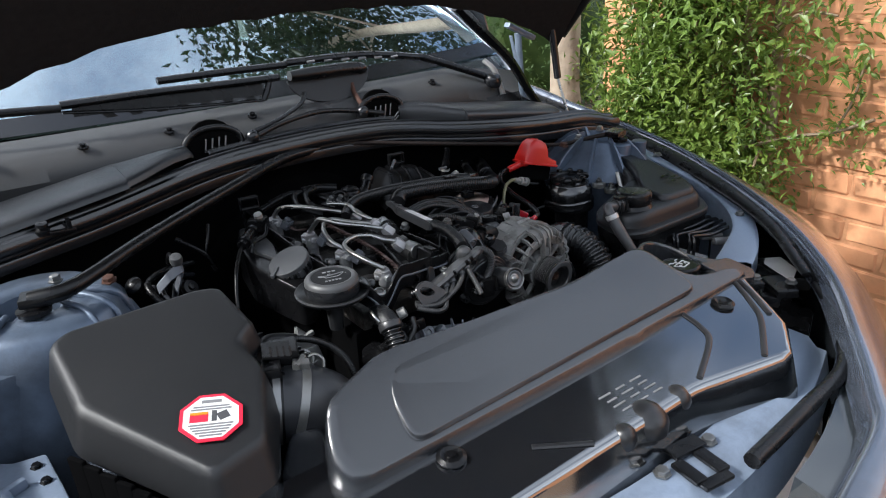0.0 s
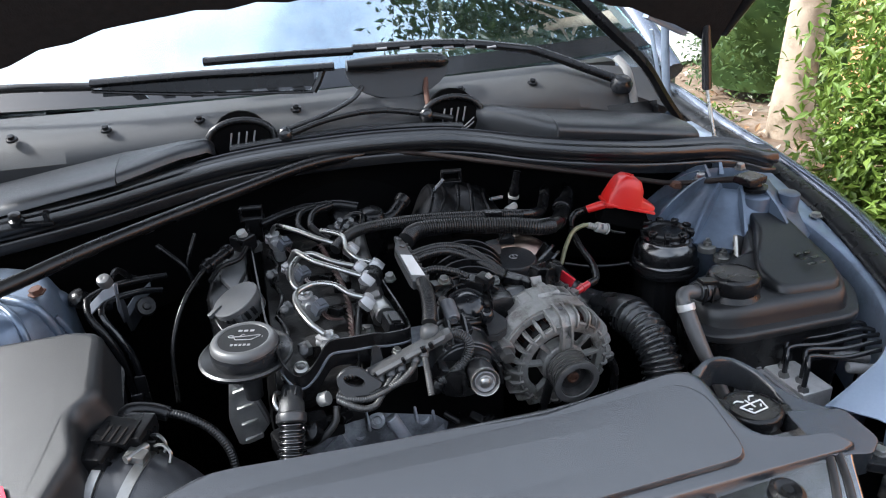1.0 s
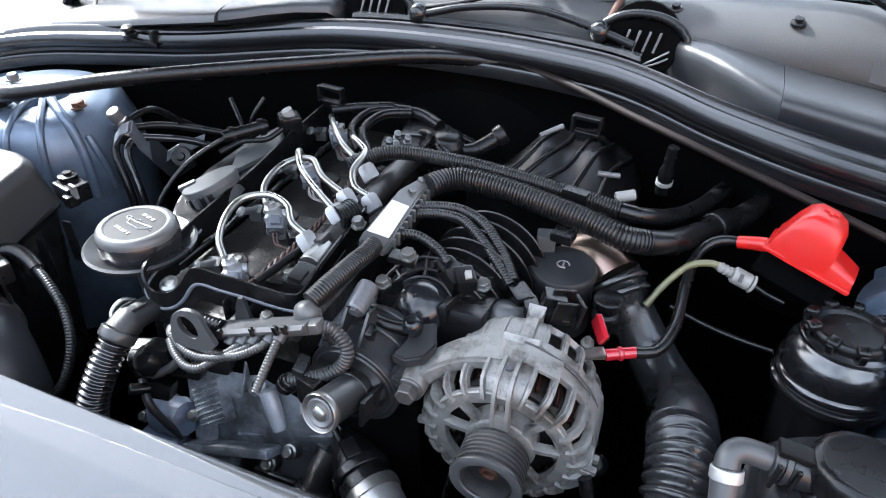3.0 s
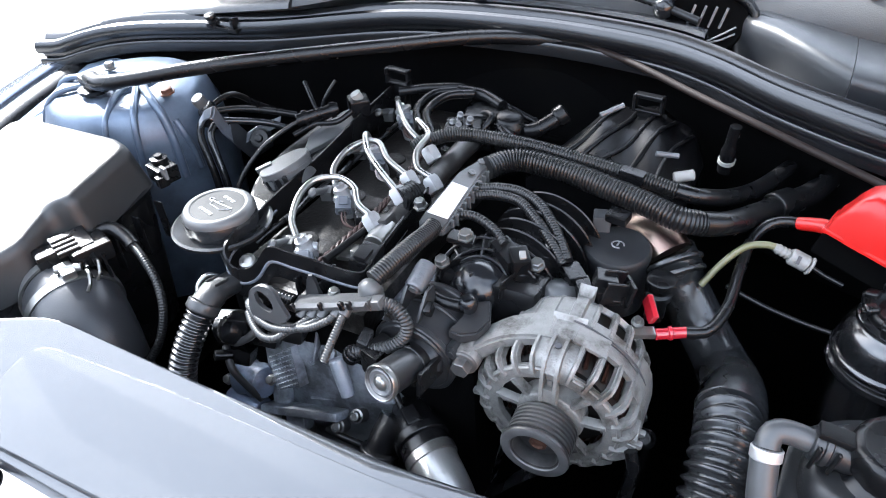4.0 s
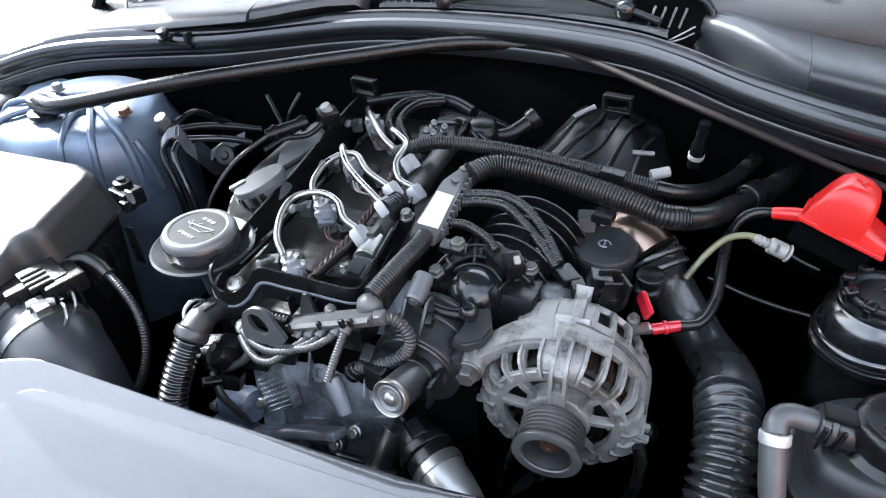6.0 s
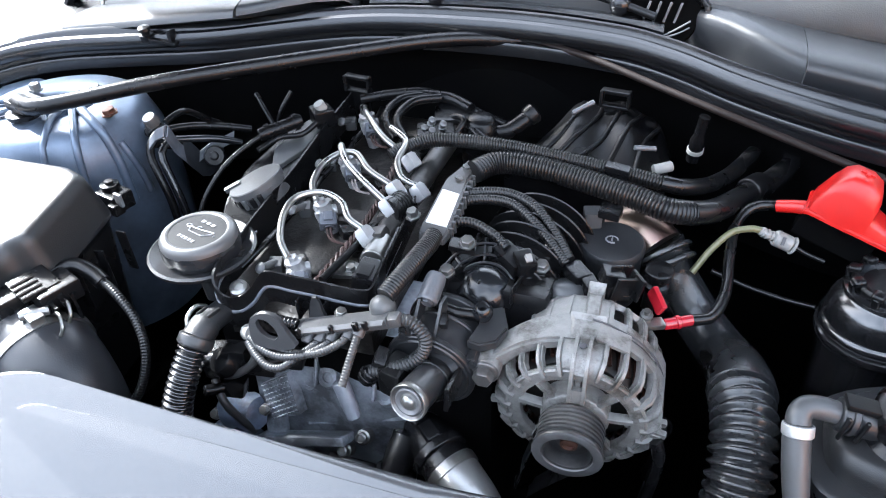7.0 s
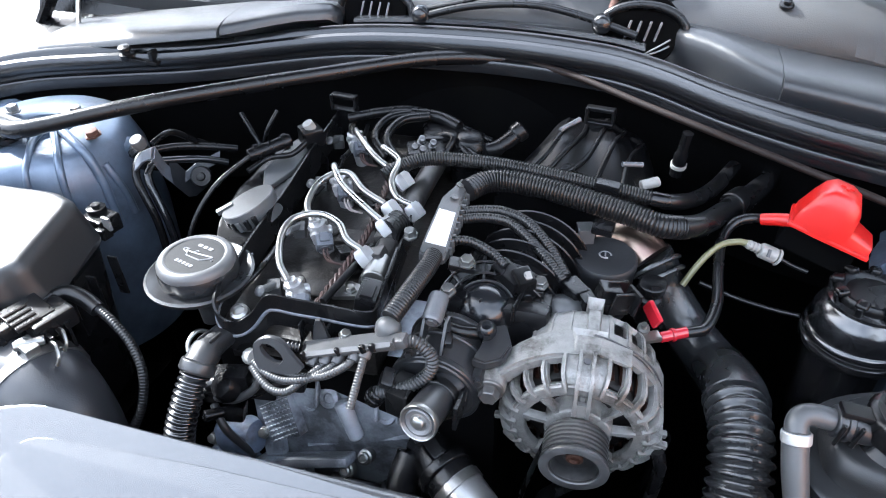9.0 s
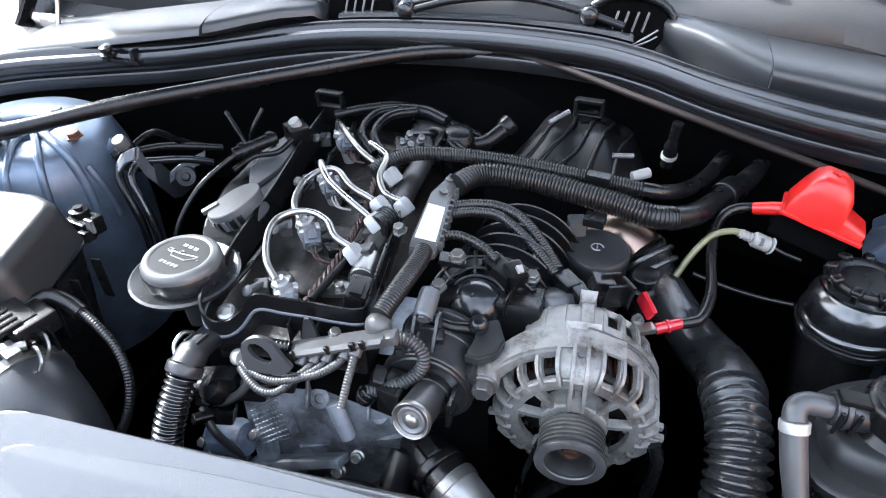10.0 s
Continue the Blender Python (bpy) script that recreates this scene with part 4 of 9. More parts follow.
def tower_shell(s):
    bm = bmesh.new()
    if s < 0:
        prof = [(0.125, -0.30), (0.130, -0.14), (0.122, -0.05), (0.108, -0.012), (0.092, -0.002), (0.055, 0.0), (0.045, -0.008), (0.04, -0.05), (0.001, -0.05)]
    else:
        prof = [(0.095, -0.30), (0.100, -0.12), (0.118, -0.085), (0.128, -0.060), (0.105, -0.042), (0.083, -0.026), (0.066, -0.010), (0.056, 0.002), (0.048, 0.004), (0.045, -0.008), (0.04, -0.05), (0.001, -0.05)]
    lathe(bm, prof, (0.555 * s, 0.785, 0.845), (0, 0, 1), 44)
    if s < 0:
        box(bm, (0.482 * s, 0.80, 0.785), (0.085, 0.08, 0.085), turn(0, 0, 20 * s), bev=0.028, seg=4)
        box(bm, (0.62 * s, 0.80, 0.70), (0.10, 0.26, 0.22), bev=0.02)
    lathe(bm, [(0.030, -0.10), (0.027, -0.02), (0.026, 0.004), (0.022, 0.007), (0.001, 0.007)], (0.557 * s, 0.732, 0.838), (0, 0, 1), 20)
    lathe(bm, [(0.020, -0.10), (0.016, -0.02), (0.016, 0.010), (0.013, 0.012), (0.001, 0.012)], (0.618 * s, 0.728, 0.826), (0, 0, 1), 16)
    return bm


def build_cowl(car):
    """Seal, cowl, windscreen, wipers and bonnet."""
    # rubber seal in three lips
    line = [(-0.775, 0.805, 0.866), (-0.735, 0.812, 0.870), (-0.705, 0.822, 0.879), (-0.66, 0.842, 0.890), (-0.60, 0.868, 0.896), (-0.50, 0.902, 0.899), (-0.40, 0.930, 0.904), (-0.21, 0.978, 0.924), (-0.03, 0.993, 0.928), (0.11, 0.981, 0.926), (0.185, 0.961, 0.920), (0.27, 0.918, 0.910), (0.37, 0.883, 0.901), (0.47, 0.868, 0.892), (0.575, 0.862, 0.886), (0.615, 0.853, 0.879), (0.645, 0.842, 0.870), (0.668, 0.842, 0.866)]
    prof = [(-0.003, -0.042), (-0.011, -0.038), (-0.012, -0.026), (-0.010, -0.022), (-0.003, -0.020), (-0.003, -0.016), (-0.011, -0.014), (-0.0135, -0.010), (-0.0135, -0.002), (-0.010, 0.004), (-0.004, 0.006), (0.001, 0.003), (0.002, -0.006), (0.005, -0.007), (0.007, 0.003), (0.010, 0.009), (0.015, 0.0115), (0.0195, 0.009), (0.021, 0.002), (0.0215, -0.005), (0.0245, -0.005), (0.026, 0.004), (0.030, 0.0065), (0.034, 0.004), (0.034, -0.010), (0.018, -0.04)]
    path, _ = smooth_path(line, 0.012)
    bm = bmesh.new()
    loft(bm, [[p + Vector((0, a, b)) for a, b in prof] for p in path])
    part("bulkhead_seal", bm, SEAL, car, "black rubber bulkhead seal with several lips", angle=28)
    bm = bmesh.new()
    # the rail's colour carries the darkness below the seal
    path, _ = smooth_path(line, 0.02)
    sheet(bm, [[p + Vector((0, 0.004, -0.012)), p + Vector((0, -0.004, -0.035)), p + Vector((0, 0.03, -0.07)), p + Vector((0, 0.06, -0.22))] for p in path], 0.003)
    part("bulkhead_rail", bm, BLACKHOLE, car, "black plastic bulkhead rail, darkened for the shade under the seal")
    # tray behind the seal on which the filter boxes sit
    bm = bmesh.new()
    sheet(bm, [[p + Vector((0, 0.016, 0.0)), p + Vector((0, 0.05, -0.02)), Vector((p.x, 1.05, 0.90)), Vector((p.x, 1.06, 0.92))] for p in path if p.x < 0.59], 0.003)
    part("cowl_tray", bm, DULLBLACK, car)
    bm = bmesh.new()
    mid = [p for p in path if -0.215 < p.x < 0.19]
    sheet(bm, [[p + Vector((0, 0.020, 0.013)), p + Vector((0, 0.024, 0.017)), p + Vector((0, 0.040, 0.016)), p + Vector((0, 0.048, 0.008)), p + Vector((0, 0.05, -0.02))] for p in mid], 0.003)
    part("bulkhead_cap", bm, COVER, car, "smooth black plastic cap strip")
    # grey cowl panel with bolts and two air inlets
    bm = bmesh.new()
    rows = []
    for k in range(61):
        x = -0.70 + 1.36 * k / 60
        e = 0.05 * (abs(x) / 0.7) ** 2
        hole = math.exp(-((x + 0.19) / 0.045) ** 2) + math.exp(-((x - 0.16) / 0.045) ** 2)
        rows.append([(x, 1.045 + e * 0.4, 0.905), (x, 1.035 + e * 0.4, 0.935 - 0.012 * hole), (x, 1.045 + e * 0.5, 0.957 - 0.004 * hole), (x, 1.065 + e * 0.6, 0.974), (x, 1.10 + e, 0.983), (x, 1.135 + e, 0.988), (x, 1.142 + e, 0.984)])
        drop = 0.62 * max(0.0, x - 0.36) ** 1.5
        rows[-1] = [(px, py + 0.5 * drop * (j < 3), pz - drop * (1.0 if j < 4 else 0.8 if j == 4 else 0.4)) for j, (px, py, pz) in enumerate(rows[-1])]
    sheet(bm, rows, 0.003)
    panel = part("cowl_panel", bm, COWL, car, "matt grey sheet cowl panel")
    for x, y in ((-0.523, 1.070), (-0.388, 1.067), (-0.247, 1.066), (-0.093, 1.066), (0.193, 1.074), (0.327, 1.072)):
        bm = bmesh.new()
        lathe(bm, [(0.009, 0), (0.0085, 0.003), (0.005, 0.004), (0.005, 0.008), (0.002, 0.0085)], (x, y, 0.974), (0, -0.35, 1), 12)
        part("cowl_bolt", bm, PLASTIC, panel)
    for x in (-0.185, 0.165):
        bm = bmesh.new()
        tube(bm, [(x + 0.052 * math.cos(a), 1.030 + 0.004 * math.sin(a), 0.945 + 0.030 * math.sin(a)) for a in [radians(-20 + 20 * k) for k in range(12)]], 0.0055, seg=8, step=0.01)
        part("inlet_rim", bm, RUBBER, panel)
        bm = bmesh.new()
        lathe(bm, [(0.046, 0), (0.044, 0.004), (0.001, 0.003)], (x, 1.031, 0.945), (0, -0.9, 0.35), 20)
        part("inlet_mouth", bm, BLACKHOLE, panel)
        for k in range(4):
            bm = bmesh.new()
            rod(bm, (x - 0.02 + 0.012 * k, 1.022, 0.935), (x - 0.014 + 0.012 * k, 1.024, 0.958), 0.0015, seg=6)
            part("inlet_bar", bm, GREY, panel)
    # washer nozzles / hose and wiper nuts
    for x, y, z, material in ((-0.117, 1.019, 0.953, PLASTIC), (0.117, 1.021, 0.958, PLASTIC)):
        bm = bmesh.new()
        lathe(bm, [(0.012, 0), (0.013, 0.005), (0.012, 0.012), (0.006, 0.017), (0.001, 0.018)], (x, y, z - 0.01), (0, -0.5, 1), 16)
        part("wiper_nut", bm, GLOSSBLACK, panel, "shiny black domed nut")
    bm = bmesh.new()
    tube(bm, [(0.125, 1.035, 0.965), (0.13, 1.07, 0.985), (0.135, 1.085, 1.0)], 0.005, seg=8, step=0.01)
    part("wiper_spindle", bm, RUST, panel, "rusty brown wiper spindle")
    bm = bmesh.new()
    tube(bm, [(-0.11, 1.025, 0.955), (-0.05, 1.035, 0.968), (0.0, 1.05, 0.985), (0.02, 1.07, 1.0)], 0.006, seg=8, step=0.01, flat=0.6)
    part("washer_hose", bm, RUBBER, panel)
    bm = bmesh.new()
    tube(bm, [(-0.12, 1.015, 0.945), (-0.05, 1.022, 0.962), (0.03, 1.025, 0.968), (0.10, 1.02, 0.958), (0.16, 1.01, 0.944)], 0.005, seg=8, step=0.01)
    part("cable_duct", bm, RUBBER, panel)
    # windscreen and cabin
    bm = bmesh.new()
    rows = []
    for j in range(11):
        v = j / 10
        row = []
        for k in range(25):
            u = -1 + 2 * k / 24
            half = 0.66 - 0.10 * v
            bow = 0.10 * u * u
            row.append((u * half, 1.14 + bow + 0.74 * v, 0.985 + 0.46 * v - 0.06 * v * v - 0.03 * u * u * v))
        rows.append(row)
    sheet(bm, rows, 0.005)
    w = part("windscreen", bm, GLASS, car, "green tinted windscreen mirroring the sky")
    w.visible_shadow = False
    bm = bmesh.new()
    sheet(bm, [[(u * (0.655 - 0.012 * v), 1.137 + 0.10 * u * u + 0.04 * v, 0.9895 + 0.0247 * v) for u in [-1 + k / 12 for k in range(25)]] for v in (0, 0.5, 1)], 0.0006)
    part("glass_border", bm, GLOSSBLACK, car, "black printed border of the windscreen")
    bm = bmesh.new()
    prism(bm, [(-0.62, 1.30), (0.62, 1.30), (0.60, 1.75), (-0.60, 1.75)], 0.80, 0.955, 0.02)
    part("dashboard", bm, CABIN, car, "dark dashboard behind the windscreen")
    bm = bmesh.new()
    box(bm, (0, 2.1, 0.55), (1.5, 2.0, 0.05))
    for s in (-1, 1):
        box(bm, (0.74 * s, 2.3, 0.62), (0.06, 2.0, 0.60), bev=0.02)
        tube(bm, [(0.70 * s, 1.22, 0.93), (0.655 * s, 1.55, 1.18), (0.60 * s, 1.90, 1.385)], 0.028, seg=10, step=0.05)
    sheet(bm, [[(-0.60, y, z - 0.03), (-0.3, y, z), (0.3, y, z), (0.60, y, z - 0.03)] for y, z in ((1.88, 1.39), (2.2, 1.42), (2.7, 1.42), (3.2, 1.36))], 0.02)
    box(bm, (0, 3.2, 0.7), (1.4, 0.06, 0.8), bev=0.02)
    part("cabin_shell", bm, OUTPAINT, car, "dark silver blue roof, pillars and doors")
    # unseen opaque panes, added to keep daylight out of the cabin
    for s in (-1, 1):
        bm = bmesh.new()
        sheet(bm, [[(0.735 * s, y, 0.91), (0.70 * s, y + 0.02, 1.10), (0.61 * s, y2, z2)] for y, y2, z2 in ((1.32, 1.66, 1.24), (1.6, 1.92, 1.37), (2.2, 2.2, 1.385), (2.7, 2.6, 1.385), (3.15, 2.95, 1.36))], 0.004)
        part("side_window", bm, LENS, car, "opaque dark side window added to darken the cabin")
    # windscreen wipers
    arm_a = bmesh.new()
    tube(arm_a, [(0.178, 1.093, 1.024), (0.14, 1.090, 1.030), (0.09, 1.088, 1.032), (0.0, 1.084, 1.034)], 0.0155, seg=12, step=0.008, flat=0.8, radii=lambda u: min(1, 0.35 + 3.2 * math.sqrt(max(0, u)) * 0.7) if u < 0.5 else min(1, 0.75 + (1 - u)))
    tube(arm_a, [(-0.02, 1.090, 1.034), (-0.12, 1.094, 1.036), (-0.25, 1.098, 1.040), (-0.40, 1.103, 1.041)], 0.0105, seg=8, step=0.02, flat=0.7)
    a = part("wiper", arm_a, PLASTIC, car, "black windscreen wiper with a slotted wind deflector")
    for k in range(7):
        bm = bmesh.new()
        x = -0.335 + 0.0415 * k
        top = Vector((x - 0.006, 1.0965, 1.026 - 0.0010 * k))
        low = Vector((x + 0.008, 1.0940 - 0.0015 * k, 1.011 - 0.0022 * k))
        loft(bm, [[top + Vector((u, v, 0)) for u, v in ((-0.009, -0.002), (0.009, -0.002), (0.009, 0.002), (-0.009, 0.002))], [low + Vector((u, v, 0)) for u, v in ((-0.009, -0.002), (0.009, -0.002), (0.009, 0.002), (-0.009, 0.002))]])
        part("deflector_fin", bm, DULLBLACK, a)
    bm = bmesh.new()
    tube(bm, [(-0.40, 1.10, 1.030), (-0.25, 1.091, 1.012), (-0.06, 1.082, 0.998)], 0.0065, seg=8, step=0.02, flat=0.5)
    tube(bm, [(-0.06, 1.082, 0.998), (-0.05, 1.084, 1.012), (-0.04, 1.09, 1.03)], 0.006, seg=6, step=0.01)
    tube(bm, [(-0.40, 1.106, 1.036), (-0.52, 1.122, 1.042), (-0.66, 1.155, 1.040)], 0.007, seg=8, step=0.02)
    part("wiper_blade", bm, RUBBER, a)
    bm = bmesh.new()
    strip = []
    for k in range(9):
        u = k / 8
        x = -0.385 + 0.33 * u
        top = Vector((x, 1.0985 - 0.004 * u, 1.040 - 0.003 * u))
        low = Vector((x, 1.0945 - 0.010 * u, 1.0205 - 0.014 * u))
        strip.append([top, low, low + Vector((0, 0.004, 0)), top + Vector((0, 0.004, 0))])
    loft(bm, strip)
    part("wind_deflector", bm, DULLBLACK, a)
    bm = bmesh.new()
    outline = [(0.088 + 0.090 * math.cos(t), 0.055 * math.sin(t) + 0.006) for t in [radians(180 + 10 * k) for k in range(19)]]
    prism(bm, outline, -0.003, 0.003, 0, Matrix.Translation((0.0, 1.092, 1.018)) @ turn(66, 0, 0))
    part("wiper_flap", bm, SATIN, a, "half round black plastic wiper cover")
    arm_b = bmesh.new()
    tube(arm_b, [(0.515, 1.088, 0.955), (0.46, 1.105, 0.978), (0.40, 1.125, 1.003), (0.35, 1.14, 1.022)], 0.012, seg=10, step=0.02, flat=0.7)
    tube(arm_b, [(0.35, 1.14, 1.022), (0.20, 1.14, 1.046), (0.02, 1.14, 1.052)], 0.012, seg=8, step=0.02, flat=0.65)
    tube(arm_b, [(0.02, 1.14, 1.048), (-0.10, 1.142, 1.051), (-0.23, 1.145, 1.052)], 0.009, seg=8, step=0.02, flat=0.8)
    b = part("wiper", arm_b, PLASTIC, car, "black windscreen wiper lying across the glass")
    bm = bmesh.new()
    lathe(bm, [(0.02, 0), (0.021, 0.012), (0.015, 0.022), (0.001, 0.024)], (0.508, 1.082, 0.944), (0, -0.4, 1), 18)
    part("wiper_pivot", bm, GLOSSBLACK, b)
    bm = bmesh.new()
    tube(bm, [(0.535, 1.075, 0.915), (0.532, 1.085, 0.945), (0.528, 1.10, 0.975), (0.515, 1.12, 0.995)], 0.010, seg=8, step=0.01, flat=0.5)
    part("pivot_gasket", bm, PALE, car, "pale grey gasket beside the wiper pivot")
    # solid grey blocks stand for bright glass showing through the deflector's slots
    for k in range(6):
        bm = bmesh.new()
        box(bm, (0.07 + 0.04 * k, 1.132, 1.052 - 0.003 * k), (0.017, 0.014, 0.003), turn(30, 0, 0))
        part("slot_light", bm, GREY, b)
    # open bonnet with its felt lining, hinge arms and gas struts
    bm = bmesh.new()
    felt = bmesh.new()
    rows, low = [], []
    for j in range(15):
        v = j / 14
        row, lrow = [], []
        for k in range(31):
            u = -1 + 2 * k / 30
            half = 0.665 + 0.04 * v - 0.22 * v ** 4
            y = 1.00 - 0.66 * v + 0.02 * u * u
            z = 1.158 + 0.94 * v - 0.115 * abs(u) ** 3 - 0.02 * u * u
            row.append((u * half, y, z + 0.02))
            wob = 0.006 * max(0, math.sin(40 * u)) if j == 0 else 0
            lrow.append((u * half * 0.97, y - 0.012, z - wob - 0.004 * math.sin(9 * v) * (1 - abs(u))))
        rows.append(row)
        low.append(lrow)
    sheet(bm, rows, 0.006)
    sheet(felt, low, 0.006)
    bonnet = part("bonnet", bm, OUTPAINT, car, "open bonnet seen from below")
    part("bonnet_lining", felt, FELT, bonnet, "dark felt bonnet lining")
    for s in (-1, 1):
        bm = bmesh.new()
        tube(bm, [(0.655 * s, 1.0, 1.045), (0.68 * s, 0.86, 1.225), (0.69 * s, 0.66, 1.51), (0.66 * s, 0.48, 1.77)], 0.012, seg=8, step=0.03)
        part("bonnet_rim", bm, RUBBER, bonnet)
    for s in (-1, 1):
        bm = bmesh.new()
        rod(bm, (0.630 * s, 0.950, 0.862), (0.622 * s, 0.985, 0.965), 0.0035, seg=10)
        st = part("gas_strut", bm, STEEL, car, "gas strut with a bright rod")
        bm = bmesh.new()
        rod(bm, (0.623 * s, 0.980, 0.950), (0.612 * s, 1.00, 1.125), 0.0085, seg=12, bev=0.002)
        part("strut_body", bm, GLOSSBLACK, st, "black strut cylinder")
        bm = bmesh.new()
        o = 0 if s > 0 else -0.15
        tube(bm, [(0.632 * s + o, 1.02, 0.850), (0.576 * s + o, 1.03, 0.924), (0.522 * s + o, 1.03, 0.998), (0.446 * s + o, 1.03, 1.067), (0.38 * s + o, 1.04, 1.13)], 0.0145, seg=6, step=0.02, flat=0.7, radii=lambda u: 0.75 + 0.5 * u)
        part("hinge_arm", bm, DULLBLACK, car, "scuffed dark hinge arm")
        bm = bmesh.new()
        tube(bm, [(0.585 * s + o, 1.06, 0.93), (0.572 * s + o, 1.06, 0.97), (0.55 * s + o, 1.06, 1.05)], 0.006, seg=6, step=0.03, flat=0.5)
        tube(bm, [(0.625 * s + o, 1.10, 0.87), (0.605 * s + o, 1.09, 0.97), (0.59 * s + o, 1.08, 1.05)], 0.009, seg=6, step=0.03, flat=0.5)
        box(bm, (0.575 * s + o, 1.055, 1.058), (0.09, 0.02, 0.012), turn(0, 25 * s, 0), bev=0.004)
        part("hinge", bm, PAINT, car, "pale painted bonnet hinge")


LIE[0] = BODY
build_ground()
build_bounds()
build_wall()
build_hedge()
build_trees()
CAR = build_car()
build_cowl(CAR)


# ---- fittings round the engine ----
def slab(bm, pts, depth, bev=0.006, flare=0.01, dish=0.0):
    """A moulded lid: a rounded top face through pts, with sides that flare downwards."""
    pts = [Vector(p) for p in pts]
    c = sum(pts, Vector()) / len(pts)
    out = [Vector((p.x - c.x, p.y - c.y, 0)).normalized() for p in pts]
    z = Vector((0, 0, 1))
    rings = [[p + d * flare - z * depth for p, d in zip(pts, out)],
             [p + d * flare * 0.28 - z * bev * 2.6 for p, d in zip(pts, out)],
             [p + d * flare * 0.2 - z * bev * 1.6 for p, d in zip(pts, out)],
             [p - d * bev * 0.25 - z * bev * 0.45 for p, d in zip(pts, out)],
             [p - d * bev for p, d in zip(pts, out)],
             [p - d * bev * 2.2 + z * (bev * 0.12 - dish) for p, d in zip(pts, out)]]
    return loft(bm, rings)


def rounded(outline, r=0.02, n=4):
    """An outline with its corners rounded."""
    res = []
    k = len(outline)
    for i in range(k):
        a, b, c = Vector(outline[i - 1]), Vector(outline[i]), Vector(outline[(i + 1) % k])
        ra = min(r, (a - b).length * 0.45)
        rc = min(r, (c - b).length * 0.45)
        p, q = b + (a - b).normalized() * ra, b + (c - b).normalized() * rc
        for j in range(n + 1):
            u = j / n
            res.append(p.lerp(b, u).lerp(b.lerp(q, u), u))
    return res


def radiator_cover():
    th = thing("radiator_cover", "dusty black plastic cover above the radiator", "engine cover", (0, 0.39, 0.70))
    def crown(pts):
        """The cover bulges: its back edge rises in the middle and towards the far lamp."""
        out = []
        for x, y, z in pts:
            u = min(1.0, max(0.0, (y - 0.32) / 0.105))
            back = 0.7933 - 0.0523 * x + 0.12 * x * x
            out.append((x, y - 0.004 * u, z + u * (back - (0.791 - 0.04 * max(0.0, x - 0.05) - 0.05 * max(0.0, -x - 0.2)))))
        return out
    base = crown([(-0.352, 0.318, 0.750), (-0.362, 0.35, 0.758), (-0.340, 0.395, 0.775), (-0.262, 0.424, 0.787), (-0.10, 0.430, 0.791), (0.10, 0.438, 0.789), (0.255, 0.452, 0.782),
                  (0.272, 0.440, 0.778), (0.276, 0.385, 0.764), (0.292, 0.358, 0.756), (0.33, 0.345, 0.752), (0.372, 0.345, 0.748), (0.395, 0.326, 0.742), (0.10, 0.315, 0.750)])
    bm = bmesh.new()
    slab(bm, rounded(base, 0.018, 3), 0.06, 0.007, 0.008)
    body = part("cover_body", bm, COVER, th, "large matt black cover panel")
    bm = bmesh.new()
    top = crown([(-0.272, 0.322, 0.7575), (-0.270, 0.37, 0.7745), (-0.250, 0.400, 0.7845), (-0.10, 0.413, 0.7905), (0.10, 0.420, 0.7895), (0.235, 0.430, 0.7835), (0.258, 0.41, 0.777), (0.262, 0.335, 0.7575)])
    slab(bm, rounded(top, 0.02, 4), 0.006, 0.002, 0.002)
    part("raised_panel", bm, COVER, body)
    # arm of the cover that runs round the filler opening
    inner = smooth_path([(0.270, 0.425, 0), (0.280, 0.445, 0), (0.296, 0.460, 0), (0.315, 0.470, 0), (0.338, 0.466, 0), (0.353, 0.444, 0), (0.358, 0.407, 0), (0.354, 0.372, 0), (0.344, 0.350, 0)], 0.004)[0]
    outer = smooth_path([(0.256, 0.450, 0), (0.284, 0.466, 0), (0.313, 0.479, 0), (0.342, 0.475, 0), (0.361, 0.453, 0), (0.369, 0.424, 0), (0.388, 0.402, 0), (0.420, 0.380, 0), (0.430, 0.345, 0)], 0.002)[0]
    bm = bmesh.new()
    rings = []
    for k, p in enumerate(inner):
        q = outer[int(k * (len(outer) - 1) / (len(inner) - 1))]
        hz = [0.750 + 0.2 * (v.y - 0.40) - 0.14 * (v.x - 0.33) for v in (p, q)]
        a, b = Vector((p.x, p.y, hz[0])), Vector((q.x, q.y, hz[1]))
        d = (b - a).normalized() * 0.004
        z = Vector((0, 0, 1))
        rings.append([a - z * 0.035, a - z * 0.004, a + d, b - d, b - z * 0.005, b - z * 0.035])
    loft(bm, rings)
    part("cover_arch", bm, COVER, th, "curved arm of the cover round the filler", angle=40)
    bm = bmesh.new()
    prism(bm, rounded([(0.342, 0.384), (0.418, 0.378), (0.428, 0.335), (0.405, 0.319), (0.35, 0.324)], 0.008, 3), 0.71, 0.7405, 0.003, Matrix(((1, 0, 0, 0), (0, 1, 0, 0), (-0.14, 0.2, 1, -0.0161), (0, 0, 0, 1))))
    part("cover_tab", bm, COVER, th)
    bm = bmesh.new()
    slab(bm, rounded([(-0.375, 0.345, 0.728), (-0.40, 0.40, 0.728), (-0.36, 0.45, 0.74), (-0.33, 0.43, 0.745), (-0.35, 0.37, 0.735)], 0.012, 3), 0.05, 0.004, 0.01)
    part("cover_end", bm, COVER, th)


